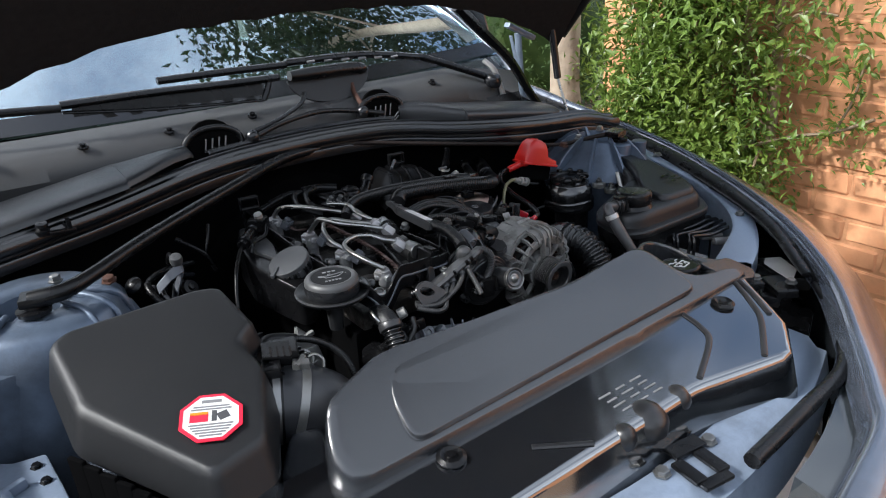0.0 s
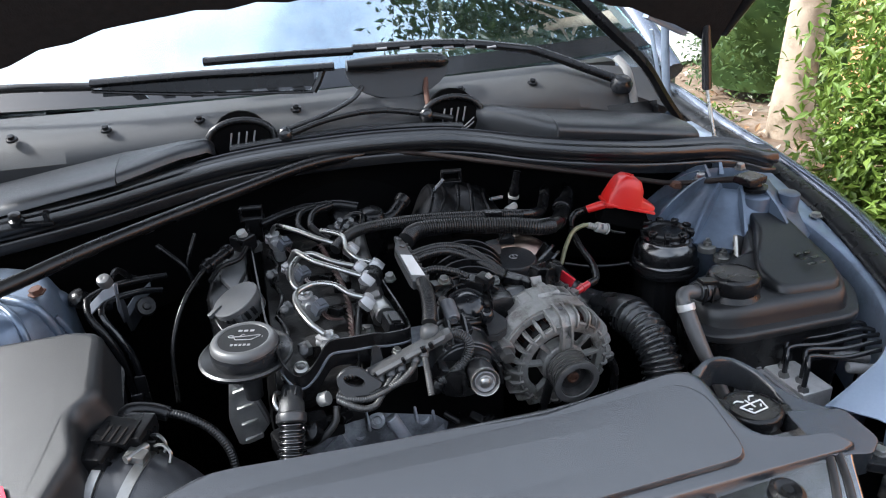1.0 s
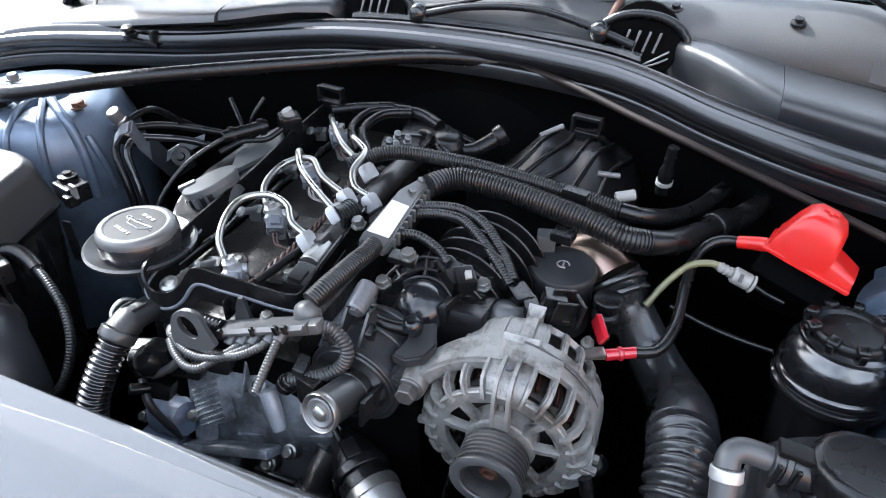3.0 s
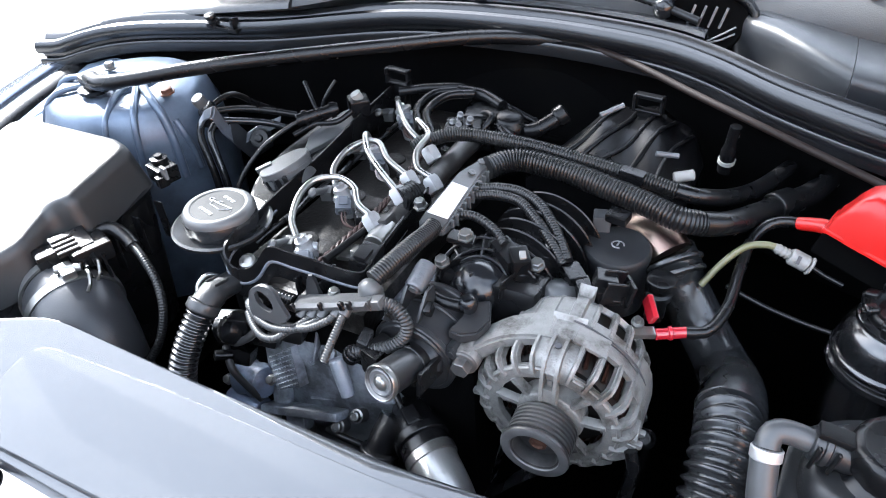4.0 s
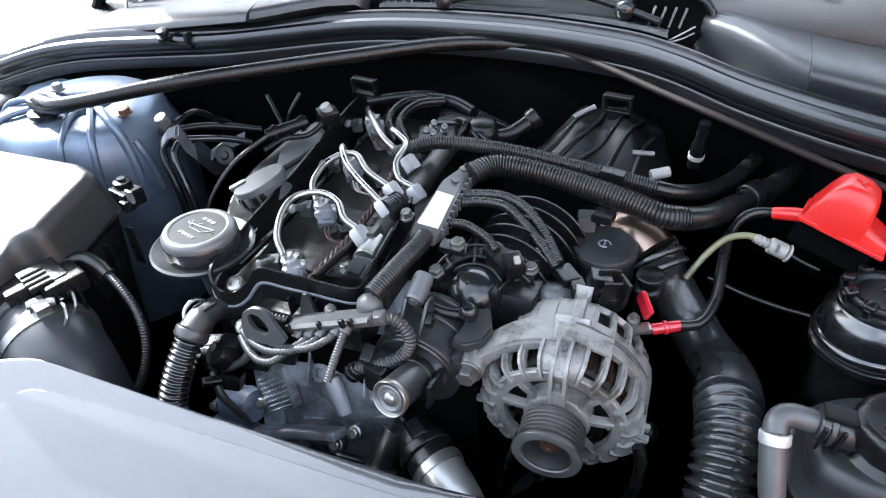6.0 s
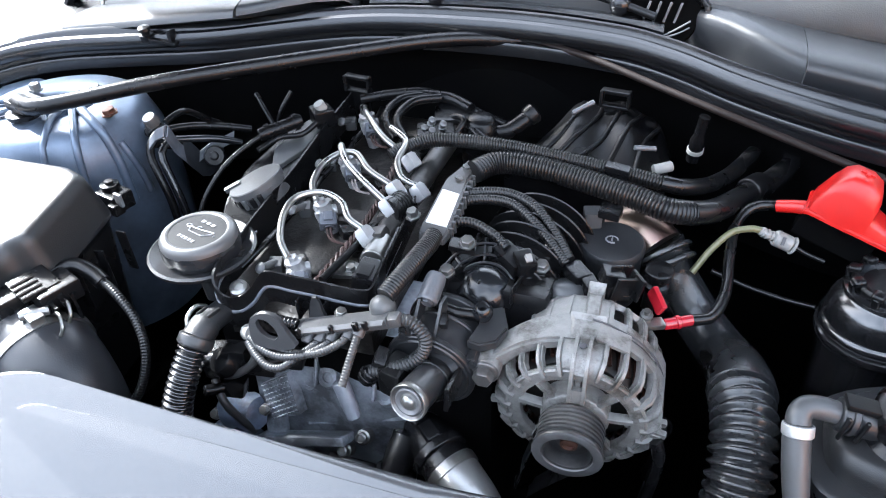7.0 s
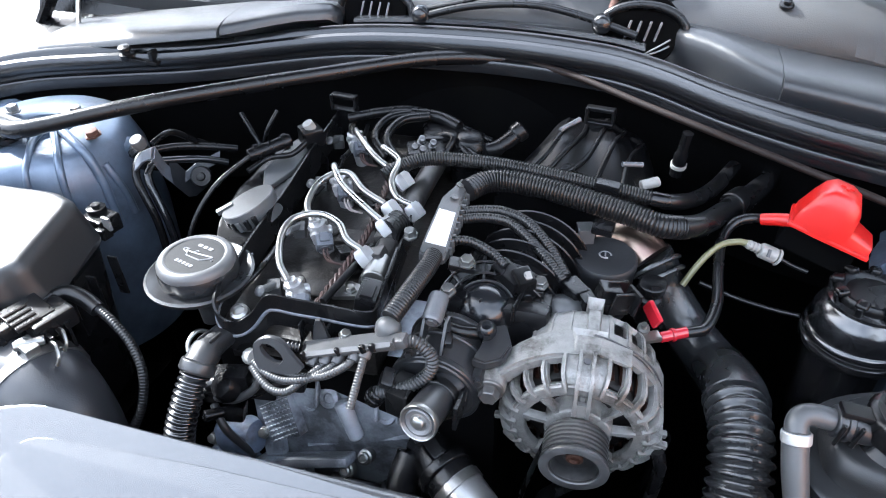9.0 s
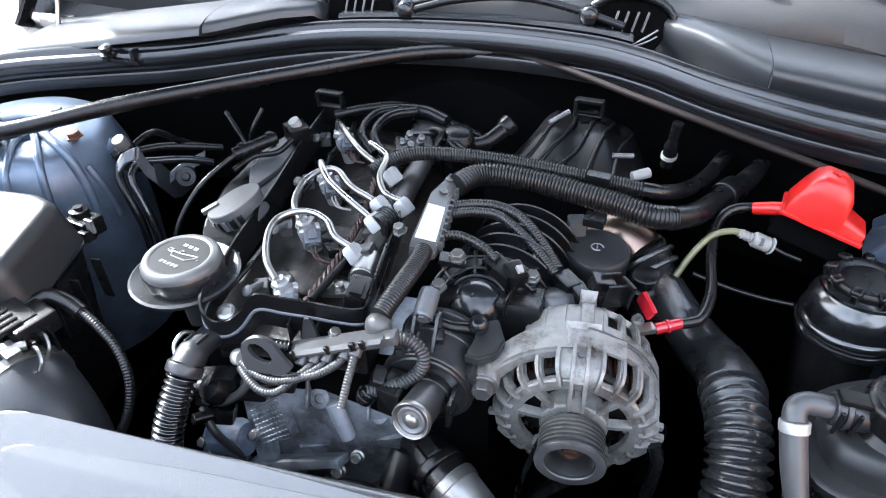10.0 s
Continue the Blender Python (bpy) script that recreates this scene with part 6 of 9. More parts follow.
    box(bm, (-0.318, 0.518, 0.800), (0.035, 0.04, 0.022), turn(0, 0, -20), bev=0.004)
    for k in range(3):
        box(bm, (-0.305, 0.500 + 0.010 * k, 0.786), (0.02, 0.003, 0.03), turn(0, 0, -20))
    sn = part("air_sensor", bm, PLASTIC, dt)
    bm = bmesh.new()
    box(bm, (-0.330, 0.510, 0.8125), (0.034, 0.036, 0.004), turn(0, 8, -20), bev=0.001)
    part("sensor_plate", bm, PLASTIC, sn)
    for k in range(4):
        bm = bmesh.new()
        box(bm, (-0.338 + 0.007 * k, 0.506 - 0.0028 * k, 0.8155 - 0.001 * k), (0.002, 0.022, 0.002), turn(0, 8, -20))
        part("sensor_slot", bm, FELT, sn)
    for k in range(2):
        bm = bmesh.new()
        tube(bm, [(-0.303 + 0.006 * k, 0.512 - 0.017 * k, 0.797), (-0.294 + 0.006 * k, 0.508 - 0.017 * k, 0.799), (-0.288 + 0.006 * k, 0.502 - 0.017 * k, 0.792), (-0.290 + 0.006 * k, 0.498 - 0.017 * k, 0.784)], 0.0018, seg=6, step=0.003)
        part("spring_wire", bm, ZINC, sn)
    bm = bmesh.new()
    tube(bm, [(-0.338, 0.536, 0.800), (-0.325, 0.552, 0.803), (-0.305, 0.552, 0.799), (-0.288, 0.547, 0.793)], 0.008, seg=12, step=0.005)
    part("cable_boot", bm, PLASTIC, sn)
    cb = thing("sensor_cable", "ribbed black conduit looping down from the air sensor", "cable", (-0.25, 0.52, 0.74))
    bm = bmesh.new()
    tube(bm, [(-0.290, 0.548, 0.795), (-0.268, 0.540, 0.788), (-0.245, 0.530, 0.771), (-0.231, 0.516, 0.747), (-0.232, 0.498, 0.716), (-0.248, 0.482, 0.69), (-0.28, 0.47, 0.665)], 0.0048, seg=10, pitch=0.003, depth=0.10)
    part("conduit", bm, CONDUIT, cb, angle=80)
    bm = bmesh.new()
    tube(bm, [(-0.245, 0.485, 0.705), (-0.265, 0.455, 0.67), (-0.28, 0.44, 0.64)], 0.004, seg=8, step=0.008)
    part("thin_cable", bm, RUBBER, cb)


def left_bracket_lines():
    """Bent pipes and a bracket beside the tower."""
    th = thing("pipe_bracket", "black bent pipes on a pressed bracket by the tower", "pipe bracket", (-0.40, 0.78, 0.72))
    bm = bmesh.new()
    tube(bm, [(-0.322, 0.862, 0.798), (-0.352, 0.842, 0.808), (-0.385, 0.82, 0.815), (-0.408, 0.79, 0.818), (-0.410, 0.775, 0.812), (-0.404, 0.76, 0.800), (-0.390, 0.750, 0.778), (-0.379, 0.745, 0.745), (-0.375, 0.74, 0.68)], 0.005, seg=8, step=0.01)
    part("bent_pipe", bm, DULLBLACK, th)
    bm = bmesh.new()
    tube(bm, [(-0.330, 0.846, 0.785), (-0.352, 0.828, 0.797), (-0.378, 0.805, 0.805), (-0.392, 0.785, 0.81), (-0.394, 0.768, 0.800), (-0.380, 0.757, 0.775), (-0.367, 0.750, 0.742), (-0.362, 0.745, 0.68)], 0.005, seg=8, step=0.01)
    part("bent_pipe", bm, GLOSSBLACK, th)
    bm = bmesh.new()
    box(bm, (-0.398, 0.788, 0.807), (0.030, 0.016, 0.014), turn(0, 20, 40), bev=0.002)
    part("pipe_clamp", bm, GLOSSBLACK, th)
    bend = [(-0.403, 0.765, 0.822), (-0.384, 0.760, 0.840), (-0.366, 0.757, 0.849), (-0.3735, 0.775, 0.816), (-0.3765, 0.800, 0.782), (-0.365, 0.825, 0.790), (-0.345, 0.850, 0.796)]
    bm = bmesh.new()
    loft(bm, [[Vector(q) + o for o in (Vector((0, 0, 0)), Vector((0.003, 0.004, 0.001)), Vector((0.003, -0.003, -0.012)), Vector((0, -0.0065, -0.012)))] for q in bend])
    bmesh.ops.bevel(bm, geom=list(bm.edges), offset=0.0010, segments=1, affect="EDGES")
    part("pressed_bracket", bm, PLUGGREY, th, "grey stepped bracket strip", angle=30)
    bm = bmesh.new()
    loft(bm, [[Vector(q) + o for o in (Vector((0.002, 0.010, -0.004)), Vector((0.004, 0.022, -0.010)), Vector((0.004, 0.020, -0.040)), Vector((0.002, 0.008, -0.034)))] for q in bend[3:6]])
    part("bracket_web", bm, BRACKETGREY, th)
    bm = bmesh.new()
    tube(bm, [(-0.374, 0.770, 0.846), (-0.371, 0.785, 0.849), (-0.368, 0.805, 0.845), (-0.363, 0.840, 0.815), (-0.353, 0.870, 0.794)], 0.0040, seg=8, step=0.006)
    part("bent_pipe", bm, DULLBLACK, th)
    bm = bmesh.new()
    lathe(bm, [(0.0085, -0.008), (0.0090, 0.0), (0.0075, 0.004), (0.004, 0.005), (0.001, 0.004)], (-0.3734, 0.7465, 0.862), (-0.1, -0.4, 0.9), 12, wave=lambda a: 1 - 0.12 * abs(math.sin(6 * a)))
    part("knurled_nut", bm, GREYLID, th)
    bm = bmesh.new()
    lathe(bm, [(0.013, 0), (0.014, 0.004), (0.012, 0.009), (0.006, 0.010), (0.005, 0.014), (0.002, 0.015)], (-0.3489, 0.812, 0.780), (0.35, -0.7, 0.5), 14)
    part("rubber_mount", bm, DULLBLACK, th)
    bm = bmesh.new()
    lathe(bm, [(0.012, 0), (0.013, 0.012), (0.009, 0.016), (0.001, 0.017)], (-0.420, 0.803, 0.810), (-0.5, -0.4, 0.7), 14)
    part("valve_cap", bm, PLASTIC, th)
    bm = bmesh.new()
    tube(bm, [(-0.33, 0.90, 0.83), (-0.31, 0.885, 0.815), (-0.295, 0.875, 0.80), (-0.285, 0.87, 0.77)], 0.0035, seg=8, step=0.008)
    tube(bm, [(-0.275, 0.90, 0.84), (-0.285, 0.885, 0.82), (-0.295, 0.88, 0.795)], 0.003, seg=8, step=0.008)
    part("hose_bend", bm, DULLBLACK, th)
    cb = thing("probe_cable", "dark cable running to a probe on the engine", "cable", (-0.3, 0.77, 0.78))
    bm = bmesh.new()
    tube(bm, [(-0.315, 0.69, 0.70), (-0.31, 0.715, 0.765), (-0.293, 0.75, 0.805), (-0.270, 0.785, 0.825), (-0.250, 0.806, 0.834)], 0.0032, seg=8, step=0.008)
    part("cable", bm, DULLBLACK, cb)


def filter_housing(s):
    """Moulded intake housing behind the seal; s is the side."""
    th = thing("cabin_filter_housing", "smooth matt black cabin filter housing on the bulkhead", "filter housing", (0.42 * s, 0.98, 0.86), group="cabin filter housings")
    def ridge(x):
        """Front edge of the top face: it comes forward along the nose, then runs straight."""
        spots = ((0.205, 1.052, 0.926), (0.215, 1.045, 0.932), (0.25, 1.024, 0.930), (0.279, 1.002, 0.926), (0.306, 0.985, 0.920), (0.331, 0.972, 0.9145), (0.60, 0.9548, 0.876), (0.62, 0.962, 0.870))
        for (x0, y0, z0), (x1, y1, z1) in zip(spots, spots[1:]):
            if x <= x1:
                u = (x - x0) / (x1 - x0)
                return y0 + (y1 - y0) * u, z0 + (z1 - z0) * u
        return spots[-1][1:]

    def ring(x, lip, end):
        """A cross-section from the foot of the front face over the rounded lip to the back; end rounds it off."""
        y, z = ridge(x)
        back = 1.088 - 0.02 * end
        crest = 0.928 - 0.152 * max(0.0, x - 0.24) - 0.012 * end
        z -= 0.008 * end
        y += 0.014 * end
        pts = [(y - 0.006, 0.845), (y - 0.004 - lip, z - 0.022), (y - 0.003 - lip * 1.6, z - 0.012), (y - 0.001 - lip * 1.5, z - 0.006), (y + 0.002 - lip, z - 0.0015), (y + 0.008, z + 0.001 + lip * 0.2), (y + 0.020, z + 0.004)]
        for u in (0.35, 0.6, 0.8):
            pts.append((y + (back - y) * u, z + (crest - z) * u + 0.006 * math.sin(math.pi * u)))
        pts += [(back - 0.006, crest), (back, crest - 0.006), (back + 0.001, 0.86)]
        if s > 0:
            return [(x, a, b) for a, b in pts]
        # on this side the foot tucks in behind the seal and the nose droops a little
        pts[:2] = [(y + 0.055, 0.845), (y + 0.050, z - 0.032)]
        droop = 0.012 * max(0.0, (0.333 - x) / 0.128)
        return [(-1.07 * x - 0.015, a - 0.020, b + 0.013 - droop) for a, b in pts]
    bm = bmesh.new()
    loft(bm, [ring(0.333 + 0.267 * k / 12, 0.0045, 0.0) for k in range(13)] + [ring(x, 0.003, e) for x, e in ((0.607, 0.25), (0.613, 0.6), (0.616, 1.0))])
    part("housing_lid", bm, HOUSING, th, angle=50)
    nose = bmesh.new()
    loft(nose, [ring(x, 0.0, e) for x, e in ((0.204, 1.0), (0.2055, 0.6), (0.209, 0.25), (0.215, 0.0), (0.232, 0.0), (0.25, 0.0), (0.265, 0.0), (0.279, 0.0), (0.293, 0.0), (0.306, 0.0), (0.319, 0.0), (0.3325, 0.0))])
    part("intake_nose", nose, HOUSING, th, angle=50)
    if s > 0:
        for k in range(2):
            bm = bmesh.new()
            tube(bm, [(0.206, 1.040, 0.922 - 0.008 * k), (0.190, 1.035, 0.912 - 0.006 * k), (0.172, 1.030, 0.902)], 0.0011, seg=6, step=0.006)
            part("nose_wire", bm, GREY, th)
    if s < 0:
        bm = bmesh.new()
        lathe(bm, [(0.010, 0), (0.010, 0.008), (0.006, 0.010), (0.009, 0.014), (0.008, 0.018), (0.001, 0.019)], (-0.505, 0.925, 0.882), (0, -0.2, 1), 14)
        box(bm, (-0.487, 0.928, 0.880), (0.05, 0.018, 0.006), turn(0, 8, 10), bev=0.002)
        box(bm, (-0.469, 0.931, 0.887), (0.006, 0.014, 0.014), bev=0.001)
        part("turn_clip", bm, PLASTIC, th)


LIE[0] = UPRIGHT
radiator_cover()
LIE[0] = BODY
washer_filler()
coolant_tank()
brake_unit()
steering_reservoir()
red_terminal()
LIE[0] = UPRIGHT
filter_housing(1)
filter_housing(-1)
terminal_cables()
LIE[0] = Matrix.Translation((-0.011, -0.002, 0.0))
air_filter()
LIE[0] = UPRIGHT


# ---- the engine ----
def conduit(parent, pts, r, pitch=0.0042, name="conduit", label="", seg=12, depth=0.16, material=CONDUIT):
    bm = bmesh.new()
    tube(bm, pts, r, seg=seg, pitch=pitch, depth=depth)
    return part(name, bm, material, parent, label)


def engine():
    en = thing("engine", "dusty six cylinder diesel engine with its cover taken off", "engine", (-0.05, 0.75, 0.35))
    # block and head masses; the block's near black stands for shade
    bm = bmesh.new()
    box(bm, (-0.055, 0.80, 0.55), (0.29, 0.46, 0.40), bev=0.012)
    part("engine_block", bm, BLACKHOLE, en, "engine block coloured near black for deep shade")
    bm = bmesh.new()
    box(bm, (-0.105, 0.775, 0.765), (0.165, 0.42, 0.03), bev=0.006)
    head = part("camshaft_cover", bm, HEADMETAL, en, "brown stained cast camshaft cover")
    for k in range(4):
        bm = bmesh.new()
        box(bm, (-0.095, 0.630 + 0.092 * k, 0.783), (0.09, 0.026, 0.018), turn(0, 0, 4), bev=0.004)
        lathe(bm, [(0.014, -0.01), (0.014, 0.006), (0.011, 0.008), (0.001, 0.008)], (-0.135, 0.630 + 0.092 * k, 0.788), (0, 0, 1), 14)
        part("bearing_cap", bm, HEADMETAL, head)
        bm = bmesh.new()
        box(bm, (-0.082 + 0.004 * (k % 2), 0.586 + 0.092 * k, 0.790), (0.024, 0.030, 0.018), turn(6, 8, 25 - 12 * k), bev=0.003)
        box(bm, (-0.100, 0.592 + 0.092 * k, 0.797), (0.014, 0.020, 0.010), turn(-6, 10, 40), bev=0.002)
        part("loom_junction", bm, PLASTIC, head)
        bm = bmesh.new()
        bolt(bm, (-0.074, 0.635 + 0.092 * k, 0.792), (0, 0, 1), 0.005, 0.007)
        part("cover_bolt", bm, ZINC, head)
        bm = bmesh.new()
        tube(bm, [(-0.176, 0.600 + 0.09 * k, 0.797), (-0.166, 0.63 + 0.09 * k, 0.806), (-0.168, 0.66 + 0.09 * k, 0.803), (-0.175, 0.69 + 0.09 * k, 0.800)], 0.0032, seg=8, step=0.006)
        part("leak_off_hose", bm, RUBBER, head)
    # breather cover down one side, with its round lid
    bm = bmesh.new()
    slab(bm, rounded([(-0.250, 0.69, 0.808), (-0.262, 0.76, 0.810), (-0.252, 0.84, 0.816), (-0.225, 0.90, 0.820), (-0.205, 0.89, 0.818), (-0.203, 0.75, 0.808), (-0.205, 0.66, 0.802), (-0.235, 0.655, 0.80)], 0.012, 3), 0.06, 0.004, 0.004)
    part("breather_cover", bm, PLASTIC, en, "long black breather cover")
    bm = bmesh.new()
    slab(bm, rounded([(-0.243, 0.79, 0.818), (-0.235, 0.86, 0.822), (-0.218, 0.885, 0.823), (-0.205, 0.875, 0.822), (-0.208, 0.80, 0.817), (-0.225, 0.75, 0.814)], 0.006, 2), 0.012, 0.002, 0.002)
    part("breather_plate", bm, GREYLID, en)
    lean = Vector((-0.42, -0.05, 1)).normalized()
    mid = Vector((-0.2235, 0.714, 0.8235))
    bm = bmesh.new()
    lathe(bm, [(0.0295, -0.026), (0.0305, -0.008), (0.0318, -0.0075), (0.0318, -0.001), (0.0308, 0.0), (0.001, 0.0003)], mid, lean, 36)
    lid = part("breather_lid", bm, GREYLID, en, "round grey breather lid", angle=25)
    bm = bmesh.new()
    tab = axis_matrix(lean)
    box(bm, mid + tab.to_3x3() @ Vector((0.0, 0.0, -0.0005)) + Vector((-0.026, -0.006, -0.010)), (0.020, 0.006, 0.006), turn(0, -20, 38), bev=0.001)
    part("lid_tab", bm, GREYLID, lid)
    for k in range(12):
        a = radians(190 + 18 * k)
        bm = bmesh.new()
        p = mid + tab.to_3x3() @ Vector((0.0312 * math.cos(a), 0.0312 * math.sin(a), -0.014))
        box(bm, p, (0.003, 0.006, 0.012), tab @ turn(0, 0, math.degrees(a)), bev=0.0008, seg=1)
        part("lid_catch", bm, PLASTIC if k % 3 else GREYLID, lid)
    # trough wall round the injectors
    bm = bmesh.new()
    wall = [(-0.200, 0.930, 0.800), (-0.197, 0.84, 0.796), (-0.193, 0.747, 0.788), (-0.188, 0.65, 0.786), (-0.181, 0.605, 0.786), (-0.179, 0.575, 0.788), (-0.175, 0.558, 0.785), (-0.170, 0.552, 0.777), (-0.163, 0.552, 0.768), (-0.155, 0.556, 0.765), (-0.147, 0.560, 0.768), (-0.138, 0.562, 0.777), (-0.129, 0.563, 0.790), (-0.122, 0.564, 0.797), (-0.113, 0.566, 0.797), (-0.100, 0.567, 0.795), (-0.072, 0.569, 0.793), (-0.055, 0.574, 0.787), (-0.033, 0.576, 0.786), (-0.026, 0.584, 0.786), (-0.029, 0.62, 0.790), (-0.034, 0.67, 0.790)]
    ribbon(bm, wall, 0.036, 0.0022)
    tr = part("injector_trough", bm, PLASTIC, en, "thin upright black plastic trough wall")
    # worn rim; its pale grey also paints the highlight along the edge
    bm = bmesh.new()
    tube(bm, [Vector(q) + Vector((0, 0, 0.0182)) for q in wall[3:]], 0.0022, seg=8, step=0.004)
    part("trough_rim", bm, PLUGGREY, tr, "worn rim, painted paler where it catches light")
    bm = bmesh.new()
    ribbon(bm, [(-0.026, 0.590, 0.790), (-0.029, 0.63, 0.793), (-0.034, 0.68, 0.794), (-0.038, 0.73, 0.796)], 0.030, 0.002)
    part("trough_side", bm, PLASTIC, tr)
    bm = bmesh.new()
    prism(bm, [(-0.178, 0.572), (-0.168, 0.557), (-0.152, 0.558), (-0.138, 0.565), (-0.130, 0.570), (-0.14, 0.61), (-0.18, 0.61)], 0.752, 0.758)
    part("trough_floor", bm, PLASTIC, tr)
    for x, y in ((-0.092, 0.574), (-0.066, 0.577)):
        bm = bmesh.new()
        box(bm, (x, y - 0.008, 0.797), (0.003, 0.014, 0.022), bev=0.0008, seg=1)
        part("trough_rib", bm, PLASTIC, tr)
    bm = bmesh.new()
    lathe(bm, [(0.006, -0.012), (0.007, -0.004), (0.005, 0.0), (0.0085, 0.004), (0.0095, 0.009), (0.0085, 0.014), (0.0055, 0.0155), (0.005, 0.012), (0.001, 0.012)], (-0.1570, 0.570, 0.792), (0.05, -0.35, 1), 16)
    part("ball_stud", bm, ZINC, en)
    # injectors
    spots = [(-0.120, 0.604, 0.806), (-0.134, 0.695, 0.812), (-0.146, 0.785, 0.816), (-0.163, 0.882, 0.820)]
    for k, (x, y, z) in enumerate(spots):
        y += 0.006
        bm = bmesh.new()
        lathe(bm, [(0.0085, -0.040), (0.0090, -0.020), (0.0110, -0.018), (0.0115, -0.006), (0.0095, -0.003), (0.0080, 0.001), (0.0080, 0.005), (0.0045, 0.006), (0.004, 0.010), (0.001, 0.0105)], (x, y, z), (-0.12, -0.1, 1), 18)
        for ang, far in ((150, 0.015), (35, 0.014), (270, 0.012)):
            d = Vector((math.cos(radians(ang)), math.sin(radians(ang)), 0))
            rod(bm, Vector((x, y, z - 0.006)), Vector((x, y, z - 0.006)) + d * far, 0.0065, 0.0055, seg=10, bev=0.0012)
        box(bm, (x - 0.006, y + 0.004, z - 0.001), (0.012, 0.014, 0.009), turn(0, -10, 30), bev=0.002)
        inj = part("injector", bm, INJECTOR, en, "bright metal fuel injector head", angle=30)
        bm = bmesh.new()
        lathe(bm, [(0.0045, 0), (0.0045, 0.003), (0.0038, 0.0042), (0.001, 0.0043)], (x + 0.004, y + 0.006, z + 0.002), (0, -0.1, 1), 6)
        part("injector_bolt", bm, STEEL, inj)
        m = Matrix.Translation((x + 0.013, y - 0.017, z - 0.006)) @ turn(28, 6, 32)
        bm = bmesh.new()
        box(bm, m.translation, (0.018, 0.014, 0.016), m.to_3x3().to_4x4(), bev=0.0022)
        box(bm, m @ Vector((0, 0.002, 0.009)), (0.010, 0.010, 0.004), m.to_3x3().to_4x4(), bev=0.001)
        plug = part("injector_plug", bm, PLUGGREY, inj, "blue grey injector plug")
        bm = bmesh.new()
        lathe(bm, [(0.0062, 0), (0.0062, 0.0015), (0.0042, 0.0016), (0.0040, -0.001), (0.001, -0.001)], m @ Vector((0, -0.0070, 0)), m.to_3x3() @ Vector((0, -1, 0)), 16)
        part("plug_seal", bm, INK, plug)
        bm = bmesh.new()
        for d in (-0.0018, 0.0018):
            tube(bm, [m @ Vector((d, -0.007, 0.0)), m @ Vector((d, -0.013, -0.001)), (x + 0.026 + d, y - 0.034, z - 0.016), (x + 0.038 + d, y - 0.034, z - 0.018)], 0.0013, seg=6, step=0.004)
        part("injector_wire", bm, WIRE if k % 2 else PALEWIRE, inj)
        bm = bmesh.new()
        box(bm, (x - 0.028, y + 0.008, z - 0.014), (0.014, 0.014, 0.014), turn(10, 0, 20), bev=0.002)
        rod(bm, (x - 0.028, y + 0.008, z - 0.010), (x - 0.030, y - 0.012, z - 0.002), 0.0042, seg=8)
        lathe(bm, [(0.0055, 0), (0.0060, 0.003), (0.0040, 0.005), (0.001, 0.0055)], (x - 0.0302, y - 0.012, z - 0.003), (-0.2, -0.6, 0.8), 10)
        part("leak_off_union", bm, GREYLID, inj)
    # bent steel fuel lines
    lines = [[(-0.124, 0.606, 0.816), (-0.138, 0.620, 0.826), (-0.149, 0.650, 0.834), (-0.147, 0.675, 0.838), (-0.124, 0.687, 0.840), (-0.099, 0.679, 0.838), (-0.084, 0.662, 0.832), (-0.068, 0.657, 0.826)],
             [(-0.138, 0.697, 0.822), (-0.149, 0.712, 0.832), (-0.147, 0.738, 0.842), (-0.134, 0.758, 0.846), (-0.117, 0.760, 0.846), (-0.095, 0.740, 0.841), (-0.067, 0.729, 0.834)],
             [(-0.148, 0.787, 0.826), (-0.140, 0.770, 0.848), (-0.134, 0.758, 0.851), (-0.118, 0.738, 0.846), (-0.092, 0.718, 0.841), (-0.062, 0.700, 0.833)],
             [(-0.166, 0.884, 0.830), (-0.158, 0.870, 0.846), (-0.136, 0.838, 0.851), (-0.104, 0.803, 0.847), (-0.075, 0.788, 0.838)],
             [(-0.098, 0.815, 0.853), (-0.086, 0.806, 0.853), (-0.071, 0.792, 0.850), (-0.070, 0.762, 0.844), (-0.058, 0.742, 0.836), (-0.040, 0.740, 0.829)]]
    for pts in lines:
        bm = bmesh.new()
        tube(bm, pts, 0.0036, seg=10, step=0.004)
        part("fuel_line", bm, STEEL, en, "bent bright steel fuel line")
    for x, y, z in ((-0.064, 0.656, 0.822), (-0.056, 0.698, 0.831), (-0.060, 0.727, 0.832), (-0.064, 0.783, 0.834), (-0.038, 0.738, 0.826)):
        bm = bmesh.new()
        lathe(bm, [(0.0095, 0), (0.0105, 0.002), (0.0105, 0.014), (0.0080, 0.018)], (x + 0.007, y - 0.004, z - 0.008), (-0.6, 0.25, 0.6), 6)
        part("line_nut", bm, INJECTOR, en)
    # fuel rail with its end sensor
    bm = bmesh.new()
    tube(bm, [(-0.050, 0.632, 0.806), (-0.050, 0.70, 0.812), (-0.047, 0.80, 0.817), (-0.042, 0.90, 0.822)], 0.0125, seg=16, step=0.02)
    for y in (0.66, 0.695, 0.735, 0.785):
        box(bm, (-0.054, y, 0.818), (0.022, 0.018, 0.014), turn(0, -20, 0), bev=0.003)
    rl = part("fuel_rail", bm, RAILDARK, en, "dark cast fuel rail")
    bm = bmesh.new()
    rod(bm, (-0.049, 0.662, 0.811), (-0.046, 0.628, 0.812), 0.0125, seg=18, bev=0.002)
    part("rail_sensor", bm, ZINC, rl, "bright turned sensor body")
    bm = bmesh.new()
